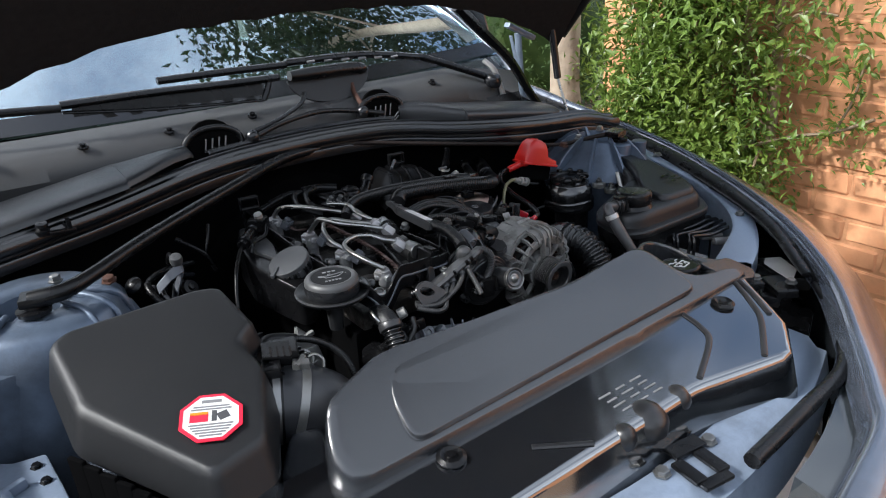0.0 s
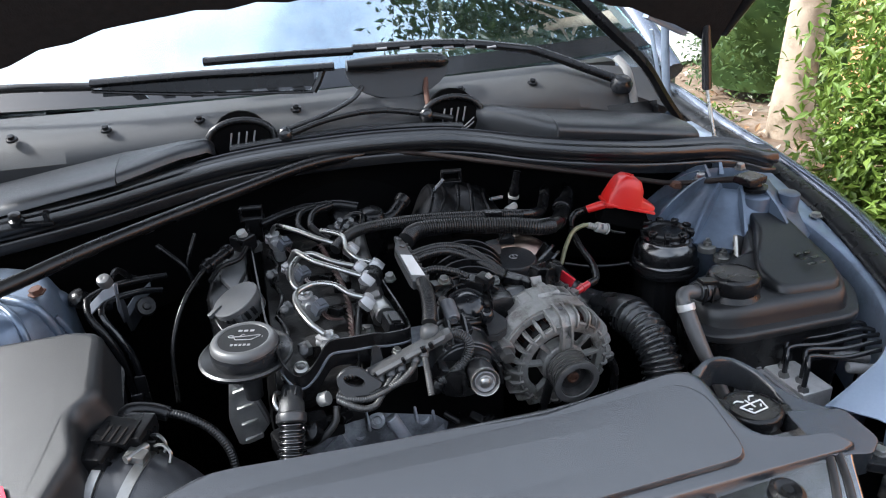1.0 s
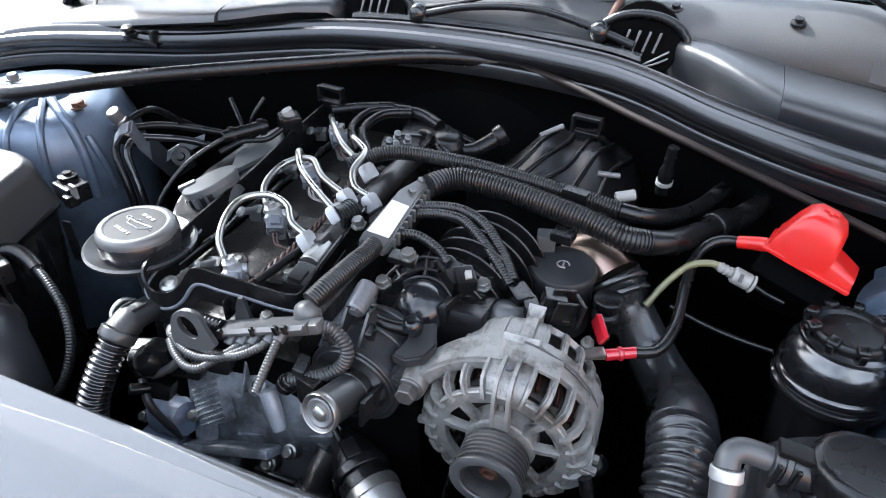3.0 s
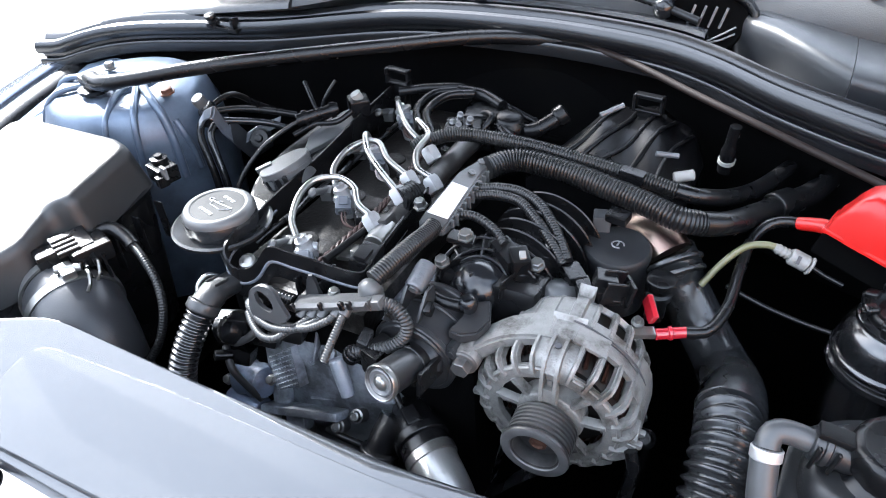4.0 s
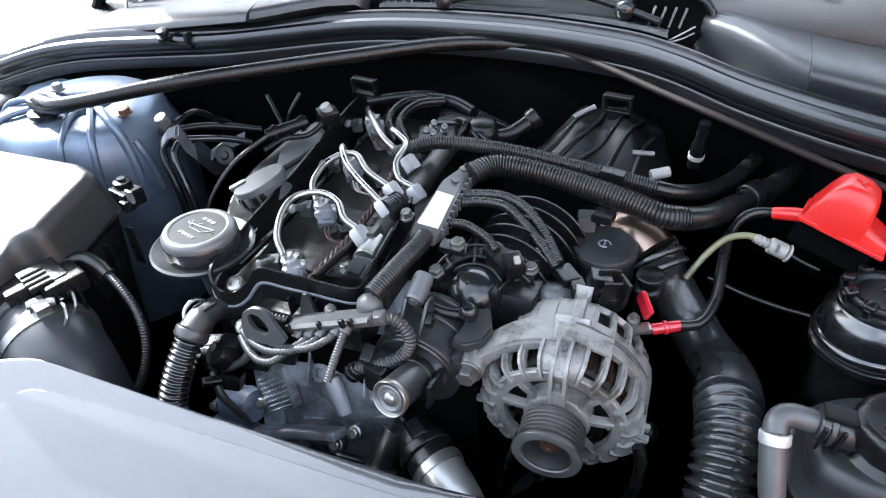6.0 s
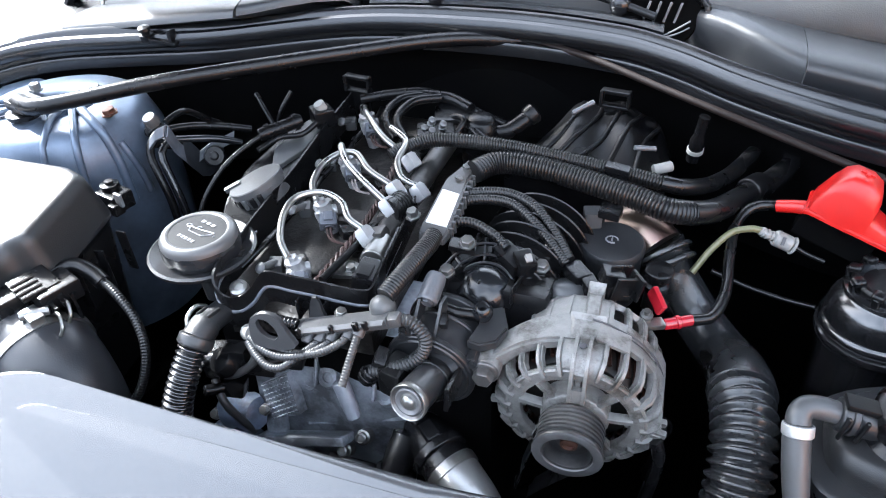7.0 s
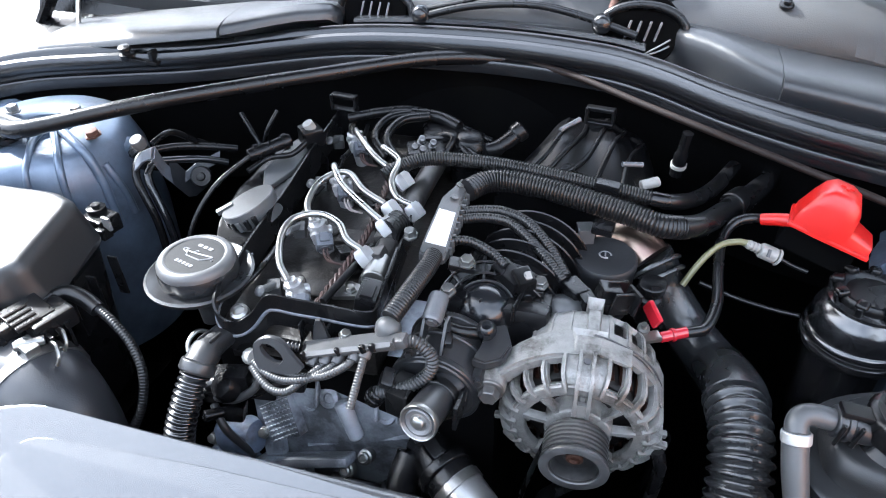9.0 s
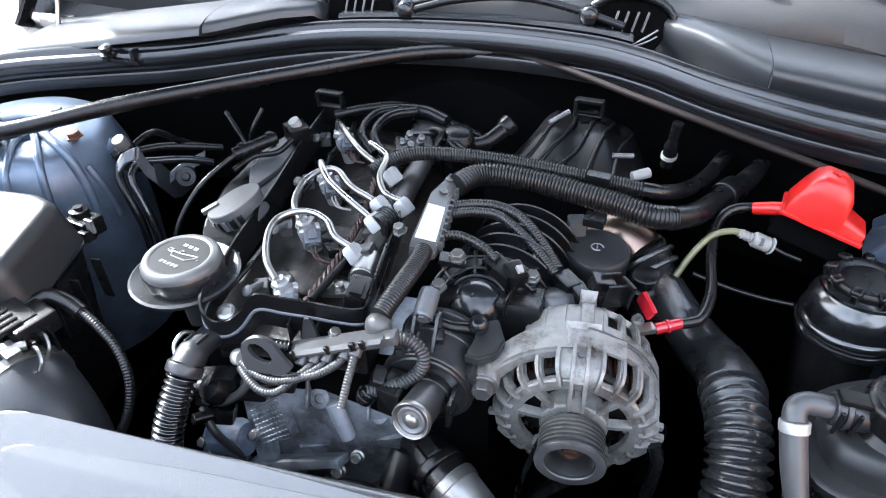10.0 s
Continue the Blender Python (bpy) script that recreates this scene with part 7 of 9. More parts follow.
    box(bm, (-0.042, 0.606, 0.812), (0.020, 0.034, 0.020), turn(0, 10, 5), bev=0.003)
    box(bm, (-0.040, 0.602, 0.823), (0.012, 0.018, 0.004), turn(0, 10, 5), bev=0.001)
    part("rail_plug", bm, PLASTIC, rl, "black sensor plug")
    bm = bmesh.new()
    rod(bm, (-0.045, 0.712, 0.826), (-0.052, 0.690, 0.828), 0.0125, seg=16)
    part("ribbed_collar", bm, PLASTIC, rl)
    for k in range(6):
        bm = bmesh.new()
        rod(bm, (-0.0452 - 0.0011 * k, 0.7115 - 0.0036 * k, 0.8262), (-0.0458 - 0.0011 * k, 0.7095 - 0.0036 * k, 0.8264), 0.0138, seg=16)
        part("collar_ring", bm, PLASTIC, rl)
    bm = bmesh.new()
    bolt(bm, (-0.026, 0.690, 0.826), (-0.1, -0.2, 1), 0.006, 0.010)
    part("rail_bolt", bm, ZINC, rl)
    # wiring in the trough
    bm = bmesh.new()
    spine = smooth_path([(-0.098, 0.574, 0.794), (-0.092, 0.61, 0.799), (-0.086, 0.66, 0.802), (-0.084, 0.72, 0.805), (-0.09, 0.78, 0.808), (-0.10, 0.86, 0.812)], 0.004)[0]
    for d in range(3):
        tube(bm, [p + Vector((0.0024 * math.cos(0.9 * k + 2.09 * d), 0, 0.0024 * math.sin(0.9 * k + 2.09 * d))) for k, p in enumerate(spine)], 0.0019, seg=6, step=0.003)
    part("injector_loom", bm, WIRE, en, "brown twisted injector wiring")
    bm = bmesh.new()
    tube(bm, [(-0.098, 0.573, 0.793), (-0.08, 0.575, 0.797), (-0.06, 0.575, 0.796), (-0.046, 0.590, 0.806)], 0.0036, seg=8, step=0.005)
    part("loom_tube", bm, RUBBER, en)
    bm = bmesh.new()
    rod(bm, (-0.087, 0.60, 0.802), (-0.068, 0.69, 0.807), 0.004, seg=8)
    part("loom_sleeve", bm, RUBBER, en)
    bm = bmesh.new()
    prism(bm, [(-0.085, 0.615), (-0.062, 0.62), (-0.062, 0.638), (-0.075, 0.642), (-0.09, 0.63)], 0.792, 0.797, 0.001)
    bolt(bm, (-0.070, 0.628, 0.797), (0, 0, 1), 0.005, 0.005)
    part("loom_bracket", bm, ZINC, en)

    # oil filler
    c = Vector((-0.2135, 0.597, 0.010))
    bm = bmesh.new()
    lathe(bm, [(0.010, 0.745), (0.013, 0.785), (0.038, 0.794), (0.0515, 0.802), (0.0525, 0.806), (0.050, 0.8075), (0.040, 0.803), (0.036, 0.802)], c, (0, 0, 1), 40)
    part("filler_flange", bm, FLANGE, en, "wide dished oil filler flange")
    bm = bmesh.new()
    lathe(bm, [(0.033, 0.800), (0.0375, 0.803), (0.0385, 0.809), (0.0385, 0.816), (0.0365, 0.8235), (0.034, 0.826), (0.030, 0.8265), (0.0285, 0.8255), (0.001, 0.8255)], c, (0, 0, 1), 48, wave=lambda a: 1 - 0.055 * max(0, math.cos(4 * a + 0.6)) ** 6)
    cap = part("oil_cap", bm, GLOSSCAP, en, "black oil filler cap with pale printed symbols")
    bm = bmesh.new()
    lathe(bm, [(0.0378, 0.8180), (0.0374, 0.8222), (0.0350, 0.8260), (0.0315, 0.8276), (0.0285, 0.8272), (0.0275, 0.8258)], c, (0, 0, 1), 48)
    bmesh.ops.delete(bm, geom=[f for f in bm.faces if len(f.verts) > 4], context="FACES_ONLY")
    part("cap_bevel", bm, GREYLID, cap, "lighter grey bevel of the cap")
    bm = bmesh.new()
    lathe(bm, [(0.0283, 0.8250), (0.0283, 0.8264), (0.0010, 0.8264)], c, (0, 0, 1), 48)
    part("cap_disc", bm, CAPDISC, cap, "dull dark disc of the cap")
    m = Matrix.Translation((c.x, c.y, c.z + 0.8268)) @ turn(0, 0, -16)
    bm = bmesh.new()
    can = [(-0.013, 0.002), (-0.004, 0.002), (0.004, 0.003), (0.018, 0.0055), (0.0175, 0.003), (0.010, -0.004), (-0.008, -0.004), (-0.010, 0.0), (-0.013, 0.002)]
    for a, b in zip(can, can[1:]):
        rod(bm, m @ Vector((*a, 0)), m @ Vector((*b, 0)), 0.0007, seg=5)
    tube(bm, [m @ Vector((x, y, 0)) for x, y in ((-0.010, 0.0), (-0.016, 0.001), (-0.017, 0.004), (-0.012, 0.0045))], 0.0007, seg=5, step=0.002)
    tube(bm, [m @ Vector((x, y, 0)) for x, y in ((-0.004, 0.003), (-0.003, 0.006), (0.0, 0.006))], 0.0007, seg=5, step=0.002)
    tube(bm, [m @ Vector((x, y, 0)) for x, y in ((0.021, 0.003), (0.0205, 0.0), (0.0215, 0.001))], 0.0007, seg=5, step=0.002)
    part("oil_can_symbol", bm, PRINT, cap, "pale oil can symbol")
    for y, n2, w in ((0.014, 3, 0.0055), (-0.014, 5, 0.0035)):
        for k in range(n2):
            bm = bmesh.new()
            box(bm, m @ Vector(((k - (n2 - 1) / 2) * (w + 0.0012), y, 0)), (w * 0.85, 0.0036, 0.0006), m.to_3x3().to_4x4())
            part("printed_bar", bm, PRINT, cap)
    # ribbed heat shield under the filler
    bm = bmesh.new()
    plan = [Vector(q) for q in ((-0.247, 0.665, 0.738), (-0.219, 0.662, 0.706), (-0.2065, 0.662, 0.658), (-0.228, 0.664, 0.630), (-0.251, 0.668, 0.626), (-0.258, 0.668, 0.671))]
    loft(bm, [plan, [q + Vector((0.004, 0.014, -0.004)) for q in plan]])
    bmesh.ops.bevel(bm, geom=list(bm.edges), offset=0.003, segments=2, affect="EDGES")
    shield = part("heat_shield", bm, ALUPALE, en, "ribbed pale heat shield")
    for k in range(4):
        bm = bmesh.new()
        box(bm, plan[0].lerp(plan[4], 0.14 + 0.24 * k) + Vector((0.015 + 0.002 * k, -0.003, -0.004)), (0.024, 0.007, 0.007), turn(0, -14, 0), bev=0.002)
        part("shield_rib", bm, ALUPALE, shield)

    # wiring bridge with the white label, and its hoses
    br = thing("wiring_bridge", "grey plastic wiring bridge carrying a white label", "wiring duct", (0.0, 0.71, 0.83))
    bm = bmesh.new()
    rings = []
    for ring in [[(-0.010, 0.648, 0.828), (0.022, 0.656, 0.822), (0.022, 0.656, 0.831), (-0.009, 0.648, 0.8415)],
                 [(-0.012, 0.658, 0.826), (0.024, 0.668, 0.820), (0.023, 0.668, 0.834), (-0.010, 0.658, 0.8440)],
                 [(-0.013, 0.720, 0.828), (0.019, 0.727, 0.822), (0.018, 0.727, 0.837), (-0.011, 0.720, 0.8455)],
                 [(-0.013, 0.742, 0.829), (0.017, 0.748, 0.824), (0.016, 0.748, 0.838), (-0.011, 0.742, 0.8460)],
                 [(-0.004, 0.766, 0.831), (0.016, 0.770, 0.827), (0.015, 0.770, 0.8385), (-0.003, 0.766, 0.8455)],
                 [(-0.001, 0.788, 0.832), (0.013, 0.790, 0.830), (0.012, 0.790, 0.838), (-0.001, 0.788, 0.842)]]:
        mid = sum((Vector(q) for q in ring), Vector()) / 4
        rings.append([mid + Vector(((q[0] - mid.x) * 0.72, (q[1] - mid.y) * 0.72, (q[2] - mid.z) * 0.86)) for q in ring])
    loft(bm, rings)
    bmesh.ops.bevel(bm, geom=list(bm.edges), offset=0.0016, segments=2, affect="EDGES")
    body = part("duct_body", bm, BRIDGE, br)
    for k in range(10):
        bm = bmesh.new()
        y = 0.672 + 0.0105 * k
        box(bm, (0.0188 - 0.0006 * k, y, 0.8265 + 0.0003 * k), (0.006, 0.0030, 0.014), turn(0, 0, 4), bev=0.0008, seg=1)
        part("duct_tooth", bm, BRIDGE, body)
    bm = bmesh.new()
    nrm = Vector((0.26, 0, 1)).normalized()
    edge = [rings[i][3].lerp(rings[i + 1][3], u).lerp(rings[i][2].lerp(rings[i + 1][2], u), v) for i, u, v in ((1, 0.06, 0.10), (1, 0.06, 0.90), (1, 0.98, 0.88), (1, 0.98, 0.10))]
    loft(bm, [[Vector(p) + nrm * 0.0003 for p in edge], [Vector(p) + nrm * 0.0012 for p in edge]])
    part("white_label", bm, LABEL, body, "blank white paper label")
    for y in (0.748, 0.772):
        bm = bmesh.new()
        lathe(bm, [(0.0045, 0), (0.0045, 0.0015), (0.0025, 0.002), (0.001, 0.0012)], (0.0045, y, 0.8415), (0.26, 0, 1), 10)
        part("duct_rivet", bm, BRIDGE, body)
    bm = bmesh.new()
    box(bm, (0.034, 0.662, 0.822), (0.026, 0.016, 0.006), turn(0, 10, 10), bev=0.001)
    part("fixing_lug", bm, PLASTIC, br)
    bm = bmesh.new()
    bolt(bm, (0.039, 0.662, 0.825), (0, -0.2, 1), 0.0065, 0.008)
    part("lug_bolt", bm, ZINC, br)
    conduit(br, [(0.007, 0.656, 0.833), (0.008, 0.642, 0.834), (0.006, 0.62, 0.836), (0.0, 0.588, 0.834), (-0.006, 0.567, 0.829)], 0.0092, 0.0029, "front_conduit", "ribbed grey black conduit", depth=0.06)
    bm = bmesh.new()
    lathe(bm, [(0.0110, -0.012), (0.0118, 0.0), (0.0106, 0.006), (0.006, 0.0100), (0.001, 0.0110)], (-0.0072, 0.5625, 0.8195), (0, -0.1, 1), 18)
    part("elbow", bm, BRIDGE, br)
    # thick conduits running across to the bulkhead
    ha = thing("wiring_conduit", "thick ribbed black wiring conduit across the engine", "wiring conduit", (0.15, 0.80, 0.82), group="wiring conduits")
    conduit(ha, [(0.014, 0.768, 0.839), (0.030, 0.787, 0.841), (0.053, 0.794, 0.841), (0.102, 0.791, 0.838), (0.173, 0.776, 0.833), (0.213, 0.767, 0.828), (0.238, 0.776, 0.822)], 0.0128, 0.0037, "ribbed_run", depth=0.12)
    bm = bmesh.new()
    tube(bm, [(0.236, 0.775, 0.8225), (0.258, 0.795, 0.816), (0.282, 0.835, 0.808), (0.302, 0.872, 0.803), (0.325, 0.905, 0.802), (0.345, 0.95, 0.81)], 0.0125, seg=16, step=0.008)
    part("smooth_run", bm, RUBBER, ha)
    bm = bmesh.new()
    rod(bm, (0.293, 0.858, 0.805), (0.308, 0.882, 0.8025), 0.0155, seg=18, bev=0.002)
    part("sleeve", bm, RUBBER, ha)
    bm = bmesh.new()
    box(bm, (0.160, 0.757, 0.822), (0.022, 0.016, 0.010), turn(10, 0, -10), bev=0.002)
    part("conduit_clip", bm, PLASTIC, ha)
    hb = thing("wiring_conduit", "ribbed black wiring conduit with a smooth end", "wiring conduit", (0.1, 0.82, 0.83), group="wiring conduits")
    conduit(hb, [(-0.085, 0.778, 0.838), (-0.073, 0.790, 0.843), (-0.040, 0.810, 0.848), (0.029, 0.819, 0.846), (0.098, 0.816, 0.842), (0.171, 0.811, 0.836), (0.205, 0.810, 0.831)], 0.0085, 0.0031, "ribbed_run", depth=0.13)
    bm = bmesh.new()
    tube(bm, [(0.203, 0.810, 0.8315), (0.226, 0.817, 0.826), (0.250, 0.845, 0.815), (0.275, 0.89, 0.806), (0.300, 0.94, 0.81)], 0.0088, seg=14, step=0.008)
    part("smooth_run", bm, RUBBER, hb)
    bm = bmesh.new()
    box(bm, (0.158, 0.808, 0.840), (0.026, 0.014, 0.012), turn(0, 4, -6), bev=0.002)
    part("conduit_clip", bm, PLASTIC, hb)
    hc = thing("sensor_conduit", "pair of thin ribbed conduits to the vacuum pump", "wiring conduit", (0.08, 0.73, 0.82))
    conduit(hc, [(0.016, 0.742, 0.829), (0.035, 0.745, 0.832), (0.060, 0.744, 0.834), (0.088, 0.731, 0.832), (0.113, 0.712, 0.818), (0.132, 0.690, 0.805)], 0.0058, 0.0029, depth=0.11)
    conduit(hc, [(0.016, 0.731, 0.827), (0.040, 0.735, 0.830), (0.066, 0.731, 0.831), (0.090, 0.716, 0.825), (0.112, 0.700, 0.814), (0.130, 0.686, 0.803)], 0.0055, 0.0029, depth=0.11)
    conduit(hc, [(0.014, 0.690, 0.828), (0.035, 0.692, 0.829), (0.060, 0.683, 0.825), (0.075, 0.672, 0.82)], 0.005, 0.0036)
    bm = bmesh.new()
    box(bm, (0.142, 0.680, 0.798), (0.018, 0.026, 0.014), turn(0, 0, 40), bev=0.002)
    box(bm, (0.155, 0.668, 0.796), (0.014, 0.022, 0.016), turn(0, 0, 30), bev=0.002)
    box(bm, (0.172, 0.664, 0.797), (0.010, 0.020, 0.022), turn(0, 0, 30), bev=0.002)
    part("plug", bm, PLASTIC, hc)

    # front wiring rail with its small conduits
    fr = thing("front_wiring_rail", "grey plastic rail with five small ribbed cables", "wiring duct", (-0.045, 0.555, 0.78))
    bm = bmesh.new()
    rail = [((-0.083, 0.5375, 0.794), (-0.088, 0.556, 0.792)), ((-0.060, 0.5375, 0.8030), (-0.064, 0.5585, 0.799)), ((-0.020, 0.5375, 0.8185), (-0.024, 0.561, 0.8125)), ((0.005, 0.5385, 0.8280), (0.002, 0.5625, 0.8215))]
    loft(bm, [[Vector(q) + Vector((0.002, 0.004, -0.012)), Vector(q) + Vector((0.0, 0.0, -0.002)), Vector(q) + Vector((0, 0.002, 0)), Vector(w), Vector(w) + Vector((0.002, 0.002, -0.012))] for q, w in rail])
    bmesh.ops.bevel(bm, geom=list(bm.edges), offset=0.0010, segments=2, affect="EDGES")
    rb = part("rail_body", bm, BRIDGE, fr)
    a, b = Vector((-0.083, 0.5375, 0.794)), Vector((0.005, 0.5385, 0.8280))
    tilt = turn(0, -math.degrees(math.atan2(b.z - a.z, b.x - a.x)), 0)
    for k, u in enumerate((0.05, 0.43, 0.70, 0.80)):
        bm = bmesh.new()
        box(bm, a.lerp(b, u) + Vector((0, -0.0018, -0.001)), (0.0040 if k < 2 else 0.0056, 0.0045, 0.0085), tilt, bev=0.001, seg=1)
        part("rail_clip", bm, PLASTIC, rb)
    bm = bmesh.new()
    loft(bm, [[a.lerp(b, u) + Vector((0, dy, dz)) for dy, dz in ((-0.0022, -0.0045), (-0.0026, -0.0015), (0.001, 0.0012), (0.002, -0.0045))] for u in (0.02, 0.5, 0.985)])
    part("rail_lip", bm, BRIDGE, rb)
    bm = bmesh.new()
    box(bm, (0.0085, 0.549, 0.8215), (0.014, 0.013, 0.010), tilt, bev=0.003)
    part("rail_spout", bm, BRIDGE, rb)
    bm = bmesh.new()
    loft(bm, [[(-0.080, 0.556, 0.790), (-0.064, 0.558, 0.796), (-0.064, 0.563, 0.796), (-0.080, 0.561, 0.790)], [(-0.076, 0.557, 0.812), (-0.067, 0.558, 0.814), (-0.068, 0.562, 0.814), (-0.077, 0.561, 0.812)], [(-0.0745, 0.559, 0.817), (-0.070, 0.559, 0.818), (-0.071, 0.562, 0.818), (-0.0755, 0.562, 0.817)]])
    part("rail_tab", bm, FLANGE, fr)
    bm = bmesh.new()
    bolt(bm, (-0.048, 0.560, 0.8035), (0.2, -0.1, 1), 0.0048, 0.006)
    part("rail_screw", bm, STEEL, fr)
    runs = [[(-0.060, 0.538, 0.789), (-0.066, 0.530, 0.785), (-0.076, 0.518, 0.780), (-0.085, 0.5085, 0.776), (-0.098, 0.507, 0.776), (-0.112, 0.513, 0.780), (-0.124, 0.522, 0.784)],
            [(-0.048, 0.538, 0.793), (-0.054, 0.531, 0.789), (-0.070, 0.520, 0.784), (-0.090, 0.516, 0.781), (-0.108, 0.518, 0.783), (-0.124, 0.525, 0.787)],
            [(-0.031, 0.538, 0.802), (-0.038, 0.530, 0.797), (-0.056, 0.523, 0.788), (-0.080, 0.523, 0.782), (-0.104, 0.524, 0.784), (-0.122, 0.529, 0.788)],
            [(-0.021, 0.538, 0.808), (-0.021, 0.531, 0.803), (-0.022, 0.518, 0.793), (-0.0232, 0.502, 0.779)]]
    for pts in runs:
        b2 = bmesh.new()
        tube(b2, pts, 0.0038, seg=10, pitch=0.0026, depth=0.10)
        part("small_conduit", b2, THINCON, fr, angle=80)
    for x, z in ((-0.073, 0.790), (-0.060, 0.795), (-0.048, 0.799), (-0.031, 0.807), (-0.021, 0.8125)):
        bm = bmesh.new()
        rod(bm, (x + 0.001, 0.545, z - 0.001), (x - 0.0005, 0.536, z - 0.007), 0.0056, seg=14, bev=0.001)
        part("cable_socket", bm, BRIDGE, fr)
    conduit(fr, [(0.010, 0.5505, 0.8205), (0.021, 0.553, 0.8190), (0.0315, 0.5515, 0.8125), (0.0362, 0.549, 0.8035), (0.0330, 0.545, 0.7920), (0.0210, 0.538, 0.7825), (0.006, 0.532, 0.7775), (-0.0085, 0.528, 0.7745)], 0.0062, 0.0031, "loop_conduit", "ribbed black conduit in a wide loop", depth=0.15, material=THINCON)
    bm = bmesh.new()
    rod(bm, (-0.006, 0.5285, 0.7755), (-0.0150, 0.526, 0.7640), 0.0080, seg=14, bev=0.002)
    rod(bm, (-0.010, 0.5278, 0.7712), (-0.0125, 0.5270, 0.7680), 0.0094, seg=14, bev=0.001)
    box(bm, (-0.003, 0.538, 0.782), (0.011, 0.018, 0.020), turn(20, 20, 10), bev=0.003)
    part("loop_plug", bm, PLASTIC, fr)
    # lifting eye: a flat forged plate with a slanting oval hole
    hole, turned = Vector((-0.1030, 0.0, 0.8025)), radians(-36)
    rim = [(-0.114, 0.8165), (-0.107, 0.8215), (-0.100, 0.823), (-0.093, 0.8215), (-0.088, 0.817), (-0.0845, 0.808), (-0.080, 0.800), (-0.0745, 0.791), (-0.079, 0.7845), (-0.090, 0.780), (-0.102, 0.778), (-0.119, 0.778), (-0.122, 0.787), (-0.1215, 0.802), (-0.119, 0.811)]
    rings = []
    for dy, grow in ((0.0, 1.0), (-0.0022, 0.97), (-0.0022, 0.0), (0.0022, 0.0), (0.0022, 0.97), (0.0, 1.0)):
        ring = []
        for x, z in rim:
            d = Vector((x, 0, z)) - hole
            ang = math.atan2(d.z, d.x)
            u = Vector((math.cos(ang + turned), 0, math.sin(ang + turned)))
            inner = 1 / math.sqrt((u.x / 0.0088) ** 2 + (u.z / 0.0130) ** 2)
            reach = d.length * grow if grow else inner
            q = hole + d.normalized() * reach
            up = (q.z - 0.8) * 0.635
            ring.append(Vector((q.x - 0.345 * up, 0.5265 + dy + 0.5 * up, 0.8 + up)))
        rings.append(ring)
    bm = bmesh.new()
    loft(bm, rings, caps=False)
    part("lifting_eye", bm, FLANGE, en, "grey forged lifting eye", angle=30)
    bm = bmesh.new()
    tube(bm, [(-0.118, 0.548, 0.792), (-0.102, 0.545, 0.794), (-0.086, 0.546, 0.793)], 0.006, seg=10, pitch=0.0036)
    part("short_conduit", bm, CONDUIT, en)

    # throttle valve cylinder with its bright end bolt
    vl = thing("control_valve", "cast valve cylinder ending in a bright round cap", "engine valve", (0.04, 0.54, 0.75))
    bm = bmesh.new()
    tube(bm, [(0.0388, 0.502, 0.7832), (0.0425, 0.53, 0.7750), (0.045, 0.56, 0.763), (0.050, 0.60, 0.758)], 0.0156, seg=24, step=0.008, radii=lambda u: 1.0 if u < 0.45 else 1.45)
    part("valve_body", bm, FLANGE, vl)
    ax = Vector((-0.14, -0.945, 0.30))
    bm = bmesh.new()
    lathe(bm, [(0.0153, -0.006), (0.0162, -0.003), (0.0162, 0.0005), (0.0151, 0.0025), (0.0136, 0.0015), (0.0118, -0.001), (0.008, -0.0015), (0.001, -0.0015)], (0.0385, 0.4995, 0.784), ax, 32)
    cap = part("end_cap", bm, PULLEY, vl, "dull turned metal end cap")
    seat = Vector((0.0385, 0.4995, 0.784))
    for name, material, prof in (("cap_rim", ZINC, [(0.0150, -0.001), (0.0166, -0.002), (0.0168, 0.0015), (0.0158, 0.0032), (0.0150, 0.0026)]), ("cap_groove", INK, [(0.0118, -0.001), (0.0150, -0.0008), (0.0150, 0.0004), (0.0118, 0.0004)]), ("cap_plate", PULLEYFACE, [(0.0122, -0.001), (0.0122, 0.0016), (0.0110, 0.0022), (0.0085, 0.0010), (0.0075, 0.0008)])):
        bm = bmesh.new()
        lathe(bm, prof, seat, ax, 32)
        bmesh.ops.delete(bm, geom=[f for f in bm.faces if len(f.verts) > 4], context="FACES_ONLY")
        part(name, bm, material, cap)
    bm = bmesh.new()
    lathe(bm, [(0.0080, -0.002), (0.0080, 0.0008), (0.0058, 0.0012), (0.0054, 0.0030), (0.004, 0.0042), (0.001, 0.0046)], seat, ax, 20)
    part("cap_bolt", bm, ZINC, cap, "bright domed bolt")
    va, vb = Vector((0.0340, 0.5560, 0.7590)), Vector((0.0380, 0.6200, 0.7640))
    bm = bmesh.new()
    rod(bm, va, vb, 0.0400, seg=40, bev=0.003)
    for u, w in ((0.02, 0.10), (0.50, 0.06), (0.84, 0.08)):
        rod(bm, va.lerp(vb, u), va.lerp(vb, u + w), 0.0425, seg=40, bev=0.001)
    part("valve_housing", bm, FLANGE, vl, "round black valve housing with raised bands", angle=30)
    for q in (28, 118, 205):
        bm = bmesh.new()
        o = Vector((math.cos(radians(q)), 0, math.sin(radians(q))))
        box(bm, va.lerp(vb, 0.12) + o * 0.045, (0.010, 0.014, 0.010), turn(0, -q, 0), bev=0.002)
        bolt(bm, va.lerp(vb, 0.02) + o * 0.046, (0, -1, 0), 0.0036, 0.004)
        part("housing_lug", bm, FLANGE, vl)
